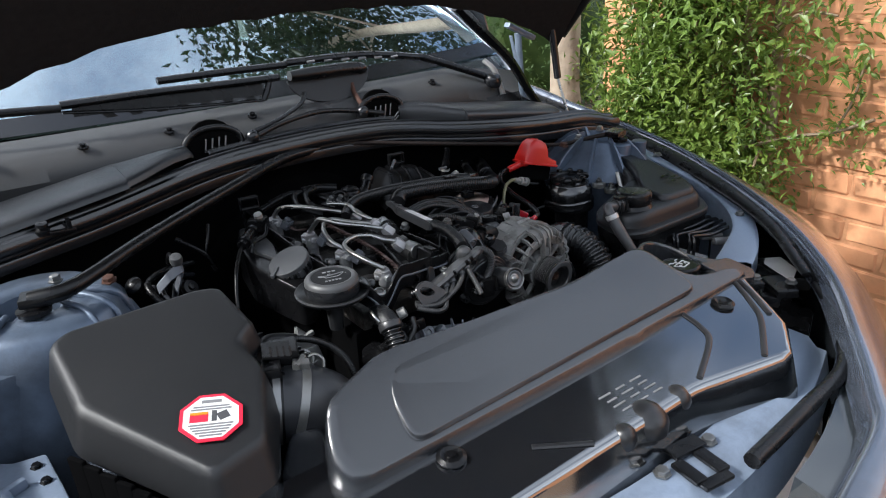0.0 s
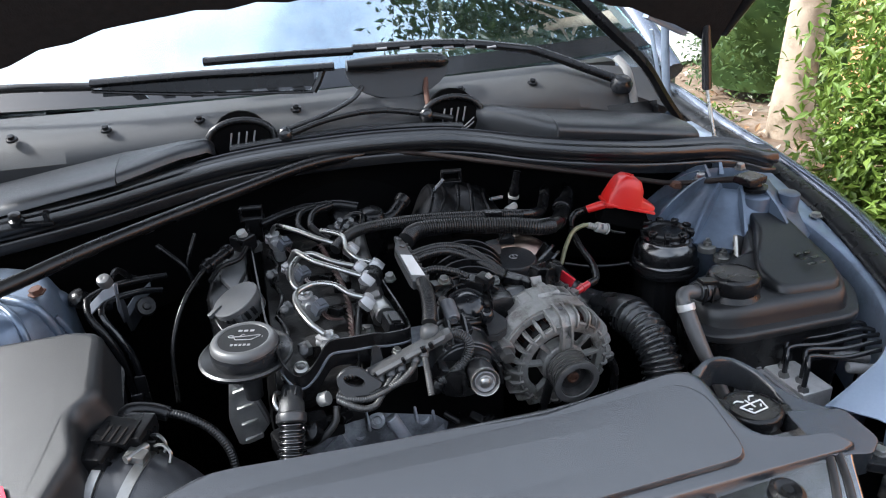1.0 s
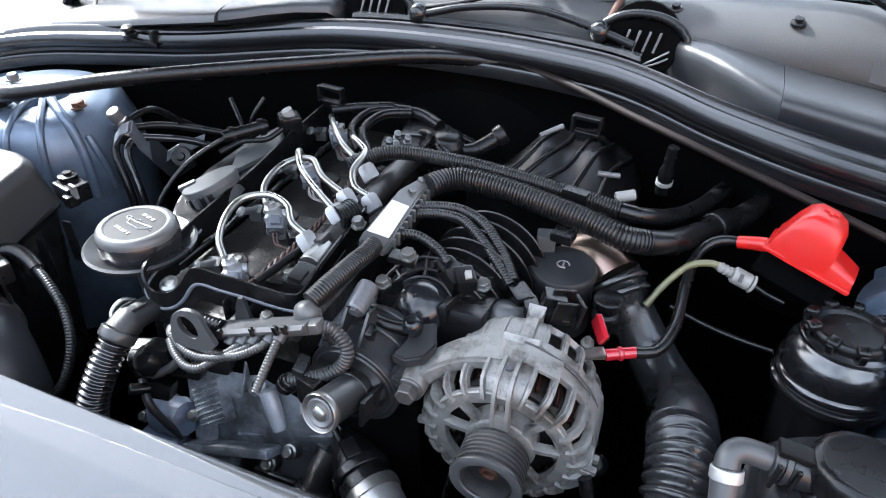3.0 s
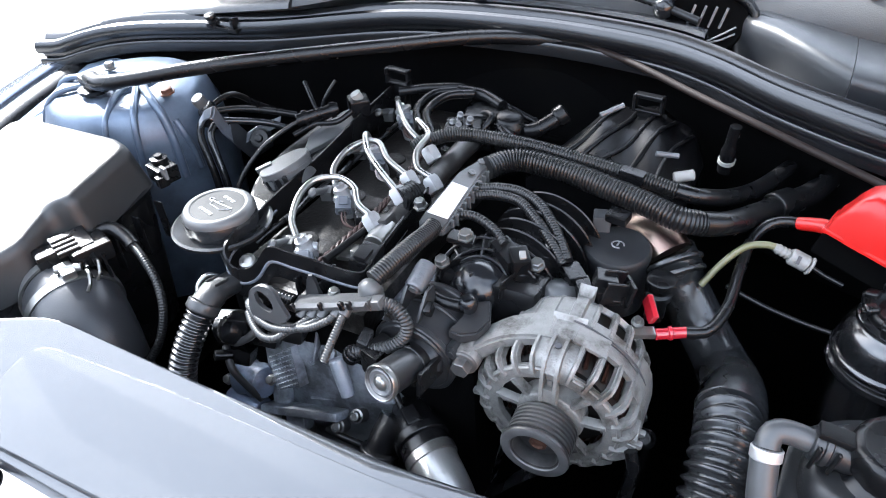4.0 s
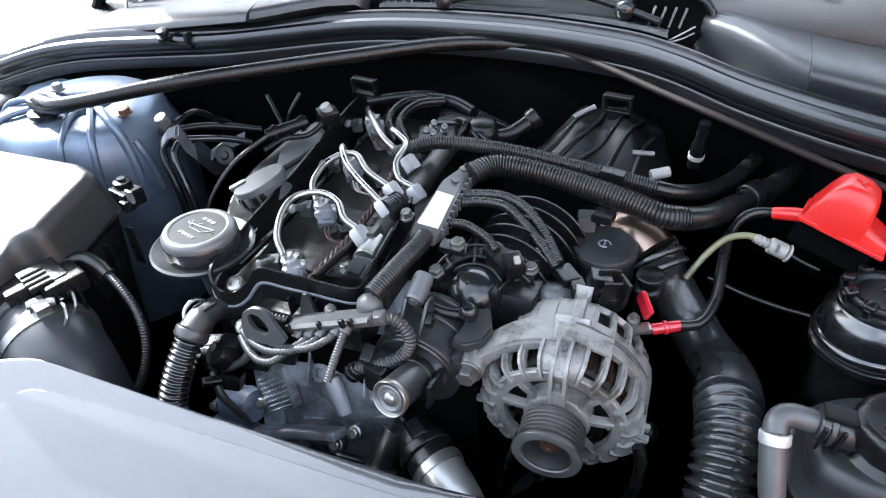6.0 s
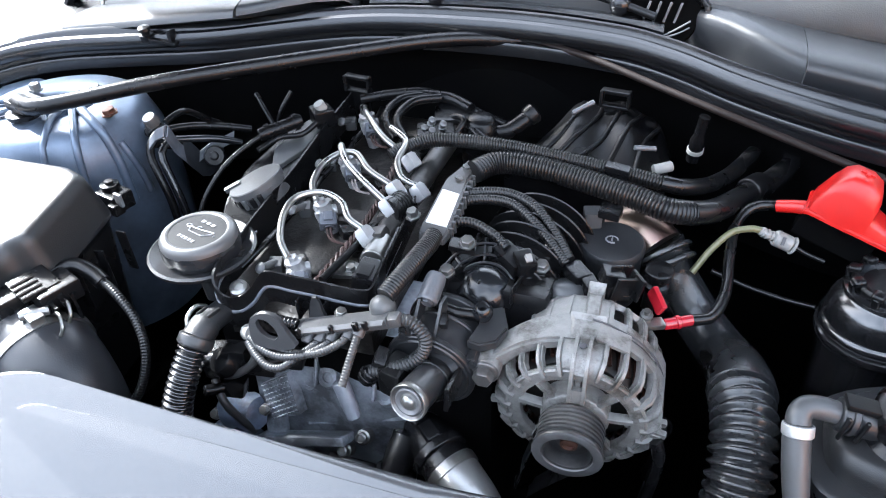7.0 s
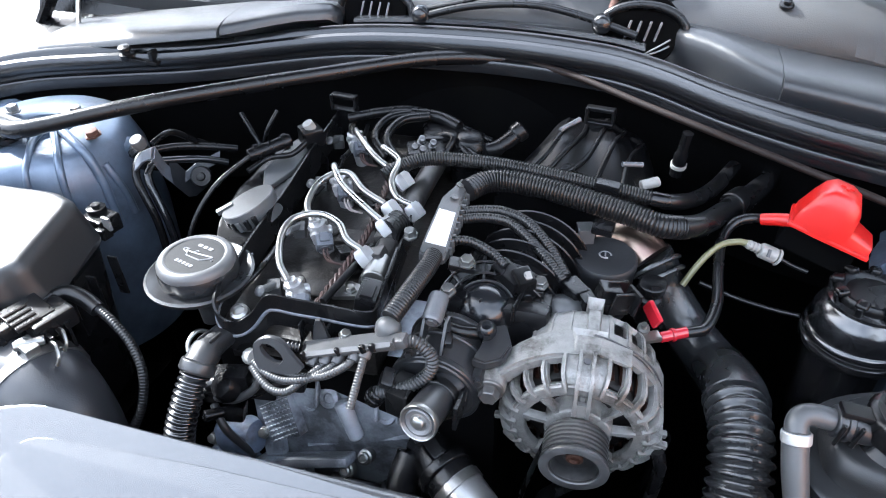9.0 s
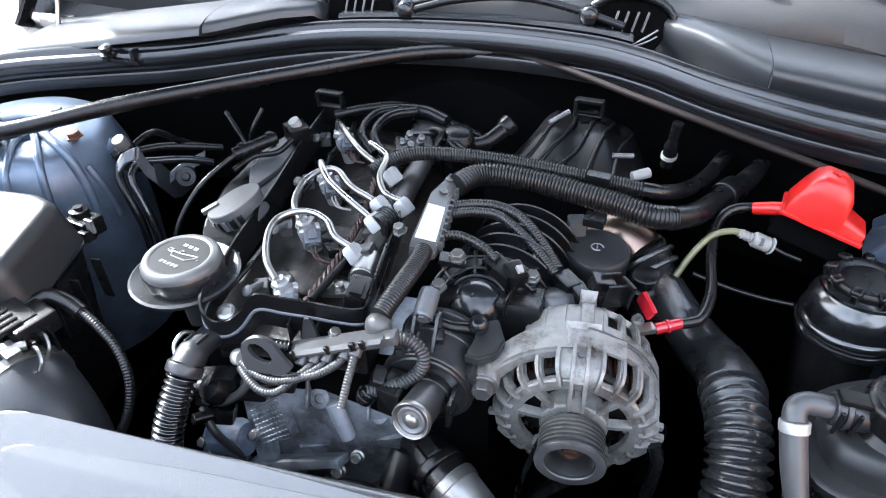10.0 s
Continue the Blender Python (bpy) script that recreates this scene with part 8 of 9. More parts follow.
    for dx in (-0.014, 0.006):
        bm = bmesh.new()
        loft(bm, [[(0.034 + dx + w, 0.556, 0.797), (0.034 + dx + w, 0.592, 0.803), (0.034 + dx + w, 0.592, 0.819), (0.034 + dx + w, 0.580, 0.821)] for w in (-0.0013, 0.0013)])
        part("housing_fin", bm, FLANGE, vl)
    bm = bmesh.new()
    rod(bm, (0.0415, 0.535, 0.7695), (0.0435, 0.550, 0.7655), 0.0205, seg=24, bev=0.002)
    for s in (-0.022, 0.022):
        box(bm, (0.042 + s, 0.54, 0.769), (0.004, 0.05, 0.022), turn(-14, 0, 0), bev=0.001)
    part("valve_collar", bm, PLASTIC, vl)
    bm = bmesh.new()
    box(bm, (0.012, 0.537, 0.768), (0.022, 0.03, 0.03), turn(0, 0, -15), bev=0.004)
    part("valve_motor", bm, PLASTIC, vl)
    bm = bmesh.new()
    lathe(bm, [(0.0088, -0.026), (0.0095, -0.022), (0.0095, 0.0), (0.0078, 0.002), (0.0066, 0.0005), (0.001, 0.0005)], (0.0265, 0.5825, 0.819), (-0.03, -0.94, -0.32), 14)
    part("bolt_sleeve", bm, DARKCAST, vl)
    bm = bmesh.new()
    lathe(bm, [(0.005, 0), (0.005, 0.003), (0.001, 0.003)], (0.0265, 0.5820, 0.8188), (-0.03, -0.94, -0.32), 6)
    part("bolt_head", bm, DARKCAST, vl)
    bm = bmesh.new()
    box(bm, (0.043, 0.578, 0.800), (0.007, 0.012, 0.024), turn(25, 0, 10), bev=0.002)
    tube(bm, [(0.02, 0.60, 0.806), (0.045, 0.595, 0.800), (0.07, 0.60, 0.797)], 0.006, seg=8, step=0.006)
    part("link", bm, PLASTIC, vl)

    # intake manifold: front dome, ring stack, ribbed casing and rear plenum
    mf = thing("intake_manifold", "black plastic intake manifold with ribs and rings", "intake manifold", (0.08, 0.75, 0.72))
    bm = bmesh.new()
    nose, lean = Vector((0.0620, 0.636, 0.7900)), Vector((0.02, -0.80, 0.60)).normalized()
    lathe(bm, [(0.030, -0.05), (0.0285, -0.006), (0.0275, 0.002), (0.0245, 0.010), (0.0185, 0.0165), (0.010, 0.0205), (0.001, 0.022)], nose, lean, 32)
    part("front_dome", bm, GLOSSBLACK, mf, "black rounded manifold end")
    spin = axis_matrix(lean).to_3x3()
    bm = bmesh.new()
    lathe(bm, [(0.028, -0.020), (0.046, -0.020), (0.0485, -0.016), (0.0485, -0.030), (0.030, -0.034)], nose, lean, 36)
    part("dome_plate", bm, PLASTIC, mf)
    for r, h in ((0.0485, -0.011), (0.0375, -0.008), (0.0300, -0.002)):
        bm = bmesh.new()
        lathe(bm, [(r - 0.0011, -0.024), (r - 0.0011, h), (r, h + 0.0006), (r + 0.0011, h), (r + 0.0011, -0.024)], nose, lean, 40)
        bmesh.ops.delete(bm, geom=[f for f in bm.faces if len(f.verts) > 4], context="FACES_ONLY")
        part("dome_flange", bm, FLANGE, mf)
    for k in range(9):
        ang = radians(20 + 40 * k)
        o, tn = spin @ Vector((math.cos(ang), math.sin(ang), 0)), spin @ Vector((-math.sin(ang), math.cos(ang), 0))
        bm = bmesh.new()
        loft(bm, [[nose + o * r - lean * h - tn * 0.0010, nose + o * r - lean * h + tn * 0.0010, nose + o * r - lean * 0.024 + tn * 0.0014, nose + o * r - lean * 0.024 - tn * 0.0014] for r, h in ((0.029, 0.004), (0.038, 0.009), (0.0485, 0.012), (0.054, 0.020))])
        part("dome_rib", bm, FLANGE, mf)
    bm = bmesh.new()
    lathe(bm, [(0.0065, -0.016), (0.0060, -0.009), (0.0070, -0.006), (0.0088, -0.001), (0.0092, 0.003), (0.0078, 0.0075), (0.0045, 0.0095), (0.0040, 0.006), (0.001, 0.006)], (0.0735, 0.595, 0.8060), (0, -0.3, 1), 18)
    part("cover_ball", bm, GLOSSBLACK, mf, "black cover locating ball")
    bm = bmesh.new()
    loft(bm, [[Vector(q) + Vector((0, 0, h)) for q in ((0.0655, 0.5680, 0.7960), (0.078, 0.5665, 0.7945), (0.092, 0.573, 0.797), (0.098, 0.588, 0.801), (0.088, 0.612, 0.803), (0.066, 0.606, 0.798), (0.073, 0.588, 0.797))] for h in (-0.010, 0.0)])
    bmesh.ops.bevel(bm, geom=list(bm.edges), offset=0.0016, segments=2, affect="EDGES")
    part("ball_bracket", bm, FLANGE, mf)
    bm = bmesh.new()
    box(bm, (0.075, 0.68, 0.76), (0.10, 0.12, 0.075), turn(-10, 0, 0), bev=0.012)
    cs = part("casing", bm, PLASTIC, mf)
    for k in range(3):
        bm = bmesh.new()
        box(bm, (0.045 + 0.026 * k, 0.665, 0.797), (0.0025, 0.085, 0.018), turn(-10, 0, 8 * (k - 3)), bev=0.0008, seg=1)
        part("casing_rib", bm, PLASTIC, cs)
    for k in range(2):
        bm = bmesh.new()
        box(bm, (0.080, 0.656 + 0.024 * k, 0.797 + 0.003 * k), (0.070, 0.0022, 0.012), turn(-10, 0, 12), bev=0.0008, seg=1)
        part("casing_rib", bm, PLASTIC, cs)
    axis = Vector((0.20, 1.0, 0.10)).normalized()
    for k in range(7):
        c0 = Vector((0.078, 0.668, 0.768)) + axis * 0.0155 * k
        r = 0.050 + 0.0018 * min(k, 4)
        bm = bmesh.new()
        lathe(bm, [(0.020, -0.0012), (r - 0.001, -0.0012), (r, 0.0), (r - 0.001, 0.0012), (0.020, 0.0012)], c0, axis, 44)
        part("cooling_fin", bm, PLASTIC, mf)
    bm = bmesh.new()
    rod(bm, (0.078, 0.66, 0.768), Vector((0.078, 0.668, 0.768)) + axis * 0.10, 0.043, seg=32, bev=0.004)
    part("fin_core", bm, DULLBLACK, mf, "round black body between the fins")
    bm = bmesh.new()
    box(bm, (0.079, 0.668, 0.812), (0.020, 0.034, 0.016), turn(10, 0, 55), bev=0.002)
    box(bm, (0.094, 0.663, 0.813), (0.018, 0.022, 0.020), turn(10, 0, 35), bev=0.003)
    sn = part("pressure_sensor", bm, PLASTIC, mf)
    bm = bmesh.new()
    box(bm, (0.098, 0.660, 0.821), (0.006, 0.008, 0.012), turn(30, 0, 30), bev=0.001)
    part("sensor_clip", bm, PALE, sn)
    for x, y, z in ((0.110, 0.668, 0.808), (0.028, 0.632, 0.812), (0.112, 0.700, 0.806)):
        bm = bmesh.new()
        bolt(bm, (x, y, z), (0, -0.3, 1), 0.006, 0.008)
        part("manifold_bolt", bm, ZINC, mf)
    # rear plenum: a dished dark dome with moulded ridges
    def dome(u, v):
        """Height of the plenum's top over its plan, u across and v backwards, both 0 to 1."""
        fall = 1 - (2 * u - 1) ** 4
        return 0.800 + 0.042 * fall * min(1.0, 0.25 + 1.3 * v) ** 0.7 - 0.012 * u + 0.004 * math.sin(17 * u + 5 * v) * fall

    def over(u, v, up=0.0):
        skew = 0.035 * v
        return Vector((0.030 + 0.180 * u + skew * (1 - u), 0.838 + 0.140 * v - 0.030 * (2 * u - 1) ** 2 * v, dome(u, v) + up))
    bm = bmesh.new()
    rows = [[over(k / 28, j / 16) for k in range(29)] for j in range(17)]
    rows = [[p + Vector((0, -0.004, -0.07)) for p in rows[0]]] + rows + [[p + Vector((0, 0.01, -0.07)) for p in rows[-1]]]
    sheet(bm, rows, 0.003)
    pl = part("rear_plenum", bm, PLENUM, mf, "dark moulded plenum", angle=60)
    for u0, u1, bow in ((0.06, 0.24, 0.10), (0.22, 0.40, 0.08), (0.40, 0.56, 0.05), (0.60, 0.72, 0.0), (0.80, 0.88, -0.04)):
        bm = bmesh.new()
        tube(bm, [over(min(0.98, u0 + (u1 - u0) * q + bow * math.sin(math.pi * q)), 0.04 + 0.9 * q, 0.001) for q in [i / 8 for i in range(9)]], 0.0030, seg=8, step=0.006, flat=0.8)
        part("plenum_rib", bm, PLENUM, pl)
    bm = bmesh.new()
    rod(bm, (0.093, 0.905, 0.852), (0.114, 0.925, 0.859), 0.003, seg=8)
    part("plenum_pipe", bm, DARKCAST, pl)
    bm = bmesh.new()
    rod(bm, (0.170, 0.853, 0.845), (0.192, 0.862, 0.842), 0.003, seg=8)
    part("plenum_pipe", bm, DARKCAST, pl)
    bm = bmesh.new()
    rod(bm, (0.193, 0.845, 0.825), (0.212, 0.854, 0.828), 0.006, seg=12, bev=0.001)
    part("pale_fitting", bm, PALE, mf)
    # square cover clips at the back
    for x, y, z in ((-0.191, 0.927, 0.848), (0.136, 0.954, 0.852)):
        bm = bmesh.new()
        for dx, dz, sx, sz in ((-0.016, 0, 0.004, 0.022), (0.016, 0, 0.004, 0.022), (0, -0.009, 0.034, 0.004), (0, 0.009, 0.034, 0.005)):
            box(bm, (x + dx, y, z + dz), (sx, 0.010, sz), turn(0, 0, -8), bev=0.001, seg=1)
        box(bm, (x, y + 0.004, z - 0.03), (0.024, 0.012, 0.04), turn(0, 0, -8), bev=0.002)
        part("cover_clip", bm, PLASTIC, en, "square black cover clip")
    # hoses, fittings and small pipes at the back
    bm = bmesh.new()
    for pts, r in (([(-0.10, 0.83, 0.830), (-0.125, 0.86, 0.840), (-0.120, 0.895, 0.848), (-0.095, 0.915, 0.848)], 0.0055), ([(-0.085, 0.825, 0.832), (-0.108, 0.855, 0.842), (-0.100, 0.890, 0.850), (-0.07, 0.91, 0.850)], 0.0055),
                   ([(-0.095, 0.915, 0.848), (-0.06, 0.918, 0.846), (-0.03, 0.905, 0.842)], 0.008), ([(-0.18, 0.91, 0.835), (-0.14, 0.93, 0.838), (-0.09, 0.945, 0.836), (0.0, 0.955, 0.80)], 0.0065), ([(-0.02, 0.875, 0.832), (0.0, 0.86, 0.826), (0.03, 0.85, 0.822)], 0.007)):
        tube(bm, pts, r, seg=10, step=0.008)
    part("vacuum_hose", bm, DULLBLACK, en, "black vacuum hoses behind the head")
    for x, y, z in ((-0.072, 0.852, 0.836), (-0.060, 0.845, 0.838), (-0.066, 0.862, 0.842), (-0.05, 0.856, 0.842)):
        bm = bmesh.new()
        lathe(bm, [(0.0050, -0.012), (0.0050, -0.005), (0.0034, -0.004), (0.0034, 0.0), (0.0042, 0.001), (0.0042, 0.004), (0.0025, 0.005), (0.001, 0.005)], (x, y, z), (0.3, -0.4, 0.8), 10)
        part("valve_end", bm, PULLEYFACE, en, "small pale valve end")
    bm = bmesh.new()
    box(bm, (-0.060, 0.858, 0.824), (0.045, 0.035, 0.025), turn(0, 0, 20), bev=0.004)
    tube(bm, [(-0.035, 0.86, 0.83), (-0.03, 0.875, 0.842), (-0.045, 0.885, 0.84), (-0.06, 0.88, 0.83)], 0.004, seg=8, step=0.005)
    part("valve_block", bm, DULLBLACK, en)
    bm = bmesh.new()
    lathe(bm, [(0.024, -0.07), (0.024, -0.01), (0.019, -0.004), (0.017, 0.002), (0.013, 0.005), (0.001, 0.006)], (-0.012, 0.885, 0.838), (0.05, -0.15, 1), 20)
    tube(bm, [(0.0, 0.888, 0.822), (0.018, 0.892, 0.824), (0.033, 0.905, 0.832), (0.042, 0.915, 0.838)], 0.010, seg=14, step=0.006)
    lathe(bm, [(0.011, 0), (0.0125, 0.003), (0.0125, 0.012), (0.010, 0.014)], (0.038, 0.911, 0.835), (0.6, 0.55, 0.45), 14)
    box(bm, (-0.05, 0.90, 0.815), (0.05, 0.05, 0.05), turn(0, 0, 15), bev=0.006)
    part("fuel_return_elbow", bm, DULLBLACK, en)
    bm = bmesh.new()
    rod(bm, (-0.262, 0.793, 0.832), (-0.225, 0.833, 0.838), 0.008, seg=14, bev=0.001)
    for u in (0.15, 0.8):
        p = Vector((-0.262, 0.793, 0.832)).lerp(Vector((-0.225, 0.833, 0.838)), u)
        rod(bm, p, p + Vector((0.004, 0.0045, 0.0006)), 0.0105, seg=14)
    box(bm, (-0.207, 0.853, 0.836), (0.026, 0.03, 0.022), turn(0, 0, 45), bev=0.004)
    pr = part("glow_plug_connector", bm, DULLBLACK, en, "black cylindrical probe connector")
    bm = bmesh.new()
    lathe(bm, [(0.007, 0), (0.007, 0.010), (0.001, 0.011)], (-0.205, 0.852, 0.845), (-0.3, -0.3, 1), 10)
    part("pale_tip", bm, PALE, pr)
    bm = bmesh.new()
    tube(bm, [(-0.255, 0.775, 0.822), (-0.24, 0.80, 0.828), (-0.215, 0.812, 0.83), (-0.203, 0.83, 0.838)], 0.0035, seg=8, step=0.006)
    part("probe_wire", bm, DULLBLACK, en)
    bm = bmesh.new()
    tube(bm, [(0.235, 0.925, 0.80), (0.236, 0.918, 0.835), (0.238, 0.915, 0.86)], 0.0085, seg=12, step=0.006, radii=lambda u: 1.0 if u < 0.6 else 0.75)
    nz = part("rear_nozzle", bm, DULLBLACK, en)
    bm = bmesh.new()
    rod(bm, (0.2351, 0.9225, 0.812), (0.2353, 0.9215, 0.817), 0.0095, seg=14)
    part("white_ring", bm, PALE, nz)

    # front of the engine: ribbed casting, plates and pump
    fc = thing("timing_casting", "grey cast front of the engine with a waffle ribbed face", "engine casting", (-0.06, 0.57, 0.6))
    bm = bmesh.new()
    loft(bm, [[(-0.165, 0.606, 0.765), (-0.015, 0.606, 0.765), (0.02, 0.616, 0.76), (0.02, 0.67, 0.76), (-0.165, 0.67, 0.76)],
              [(-0.168, 0.580, 0.725), (-0.075, 0.573, 0.722), (0.01, 0.582, 0.728), (0.02, 0.66, 0.735), (-0.168, 0.66, 0.735)],
              [(-0.166, 0.567, 0.690), (-0.075, 0.561, 0.690), (0.02, 0.573, 0.692), (0.03, 0.66, 0.69), (-0.168, 0.66, 0.69)],
              [(-0.160, 0.556, 0.650), (-0.05, 0.560, 0.654), (0.02, 0.570, 0.668), (0.03, 0.66, 0.657), (-0.16, 0.66, 0.65)],
              [(-0.15, 0.570, 0.50), (-0.05, 0.570, 0.50), (0.02, 0.580, 0.50), (0.03, 0.66, 0.50), (-0.15, 0.66, 0.50)]])
    part("casting", bm, CASTBLUE, fc)
    # waffle panel
    tl, tr, bl = Vector((-0.1575, 0.5600, 0.676)), Vector((-0.1221, 0.5600, 0.703)), Vector((-0.145, 0.5480, 0.648))
    nrm = (tr - tl).cross(bl - tl).normalized()
    nrm = nrm if nrm.y < 0 else -nrm
    lay = Matrix(((tr - tl).normalized(), nrm.cross((tr - tl).normalized()), nrm)).transposed().to_4x4()
    bm = bmesh.new()
    loft(bm, [[p - nrm * 0.012 for p in (tl, tr, tr + (bl - tl) * 1.35, bl + (bl - tl) * 0.2)], [tl, tr, tr + (bl - tl) * 1.35, bl + (bl - tl) * 0.2]])
    wf = part("waffle_panel", bm, CASTBLUE, fc)
    for r in range(8):
        for k in range(8):
            u, v = (k + 0.5) / 8, (r + 0.5) / 7
            bm = bmesh.new()
            box(bm, tl + (tr - tl) * u + (bl - tl) * v * 1.12 + nrm * 0.0008, (0.0040, 0.0024, 0.0016), lay, bev=0.0007, seg=1)
            part("waffle_stud", bm, CASTBLUE, wf)
    # thin plate across the foot of the casting, with three holes near its end
    pa, pb = Vector((-0.108, 0.5570, 0.6320)), Vector((0.006, 0.5655, 0.6700))
    bm = bmesh.new()
    up = Vector((0.0, 0.012, 0.019))
    loft(bm, [[pa, pa + up, pa + up + Vector((0, 0.003, -0.002)), pa + Vector((0, 0.003, -0.002))], [pb, pb + up * 0.8, pb + up * 0.8 + Vector((0, 0.003, -0.002)), pb + Vector((0, 0.003, -0.002))]])
    plate = part("front_plate", bm, CASTBLUE, fc, "thin pressed metal plate")
    face = (pb - pa).cross(up).normalized()
    face = face if face.y < 0 else -face
    for q, r in ((0.62, 0.0028), (0.70, 0.0030), (0.80, 0.0026), (0.95, 0.0022)):
        bm = bmesh.new()
        lathe(bm, [(r, -0.001), (r, 0.0006), (0.001, 0.0004)], pa.lerp(pb, q) + up * 0.42, face, 12)
        part("plate_hole", bm, INK if q < 0.9 else PALE, plate)
    # bright lower bracket bar with three bolts
    ba, bb = Vector((-0.160, 0.540, 0.612)), Vector((-0.050, 0.541, 0.651))
    bm = bmesh.new()
    mid = (ba + bb) / 2
    slope = math.degrees(math.atan2(bb.z - ba.z, bb.x - ba.x))
    box(bm, mid, ((bb - ba).length, 0.022, 0.010), turn(0, -slope, 0) @ turn(-28, 0, 0), bev=0.003)
    box(bm, ba.lerp(bb, 0.42) + Vector((0.002, -0.002, -0.012)), (0.030, 0.016, 0.020), turn(0, -slope, 0) @ turn(-28, 0, 0), bev=0.005)
    box(bm, ba.lerp(bb, 0.16) + Vector((0.0, 0.012, 0.012)), (0.024, 0.012, 0.022), turn(0, -slope, 0) @ turn(-28, 0, 0), bev=0.004)
    part("pump_bracket", bm, CASTBLUE, fc, "pale cast pump bracket")
    for p in ((-0.157, 0.536, 0.600), (-0.106, 0.535, 0.604), (-0.056, 0.536, 0.636), (-0.040, 0.549, 0.646)):
        bm = bmesh.new()
        lathe(bm, [(0.0080, -0.012), (0.0080, 0.0), (0.0060, 0.001), (0.0060, 0.005), (0.0044, 0.0062), (0.0034, 0.004), (0.001, 0.004)], p, (-0.05, -0.75, 0.6), 16)
        part("casting_bolt", bm, ZINC, fc)
    # slanted tube and bosses on the sloping face
    bm = bmesh.new()
    rod(bm, (-0.062, 0.560, 0.712), (-0.044, 0.548, 0.676), 0.0085, 0.0075, seg=16, bev=0.002)
    part("cast_tube", bm, CASTBLUE, fc)
    for x, y, z, r in ((-0.078, 0.566, 0.706, 0.010), (-0.020, 0.571, 0.690, 0.008), (-0.100, 0.566, 0.690, 0.007)):
        bm = bmesh.new()
        lathe(bm, [(r * 1.3, -0.014), (r * 1.15, 0.0), (r, 0.002), (r * 0.55, 0.0025), (r * 0.5, 0.0), (0.001, 0.0)], (x, y, z), (-0.05, -0.75, 0.6), 18)
        part("casting_boss", bm, CASTBLUE, fc)
    for x, y, z, h in ((-0.090, 0.570, 0.715, 0.040), (-0.030, 0.574, 0.705, 0.036), (-0.008, 0.578, 0.700, 0.034)):
        bm = bmesh.new()
        box(bm, (x, y, z), (0.0035, 0.014, h), turn(-30, 0, 6), bev=0.001, seg=1)
        part("casting_web", bm, CASTBLUE, fc)
    # two rounded pump lumps beside the casting
    for (x, y, z), r, long, aim in (((-0.180, 0.549, 0.640), 0.0215, 0.054, (1, -0.15, 0.28)), ((-0.190, 0.540, 0.602), 0.0175, 0.060, (1, -0.1, 0.12))):
        bm = bmesh.new()
        lathe(bm, [(r * 0.3, -long / 2), (r * 0.75, -long / 2 + 0.003), (r, -long * 0.25), (r * 0.86, -long * 0.05), (r * 0.95, long * 0.18), (r * 0.8, long / 2 - 0.004), (r * 0.3, long / 2)], (x, y, z), aim, 26)
        part("pump_body", bm, PUMPBLUE, fc, "blue grey pump body")
    for x, y, z in ((-0.150, 0.548, 0.652), (-0.205, 0.536, 0.640)):
        bm = bmesh.new()
        bolt(bm, (x, y, z), (-0.1, -0.7, 0.7), 0.005, 0.006)
        part("pump_bolt", bm, ZINC, fc)
    bm = bmesh.new()
    box(bm, (-0.185, 0.545, 0.72), (0.03, 0.03, 0.03), turn(10, 0, 20), bev=0.006)
    tube(bm, [(-0.185, 0.53, 0.735), (-0.165, 0.532, 0.74), (-0.140, 0.54, 0.742), (-0.115, 0.548, 0.74)], 0.008, seg=10, step=0.006)
    box(bm, (-0.150, 0.532, 0.752), (0.024, 0.018, 0.02), turn(0, 0, 10), bev=0.004)
    lathe(bm, [(0.013, -0.01), (0.016, 0.0), (0.012, 0.010), (0.001, 0.013)], (-0.158, 0.525, 0.745), (-0.3, -0.5, 0.7), 16)
    part("coolant_elbow", bm, PLASTIC, fc)
    bm = bmesh.new()
    rod(bm, (-0.142, 0.545, 0.77), (-0.132, 0.54, 0.775), 0.008, seg=12, bev=0.001)
    part("pale_disc", bm, PALE, fc)
    for x, y, z, sx in ((-0.135, 0.545, 0.728, 0.030), (-0.105, 0.556, 0.735, 0.022), (-0.172, 0.540, 0.690, 0.024)):
        bm = bmesh.new()
        box(bm, (x, y, z), (sx, 0.020, 0.018), turn(-20, 8, 14), bev=0.004)
        rod(bm, (x - sx * 0.3, y - 0.008, z + 0.004), (x - sx * 0.8, y - 0.022, z + 0.010), 0.006, seg=12, bev=0.001)
        part("sensor_plug", bm, PLASTIC, fc)
    for pts in ([(-0.19, 0.535, 0.70), (-0.175, 0.522, 0.685), (-0.165, 0.525, 0.66), (-0.16, 0.535, 0.63)], [(-0.125, 0.535, 0.765), (-0.13, 0.525, 0.75), (-0.15, 0.52, 0.735), (-0.175, 0.525, 0.725)]):
        bm = bmesh.new()
        tube(bm, pts, 0.0042, seg=8, step=0.005)
        part("small_cable", bm, THINCON, fc)
    for pts, r in (([(0.005, 0.56, 0.700), (0.020, 0.548, 0.690), (0.028, 0.545, 0.672), (0.03, 0.55, 0.64)], 0.0036), ([(-0.07, 0.535, 0.625), (-0.045, 0.530, 0.630), (-0.02, 0.535, 0.622), (0.0, 0.545, 0.60)], 0.0040)):
        bm = bmesh.new()
        tube(bm, pts, r, seg=8, step=0.005)
        part("small_cable", bm, RUBBER, fc)
    # lower hoses
    LIE[0] = Matrix.Translation((0.012, -0.004, 0.006))
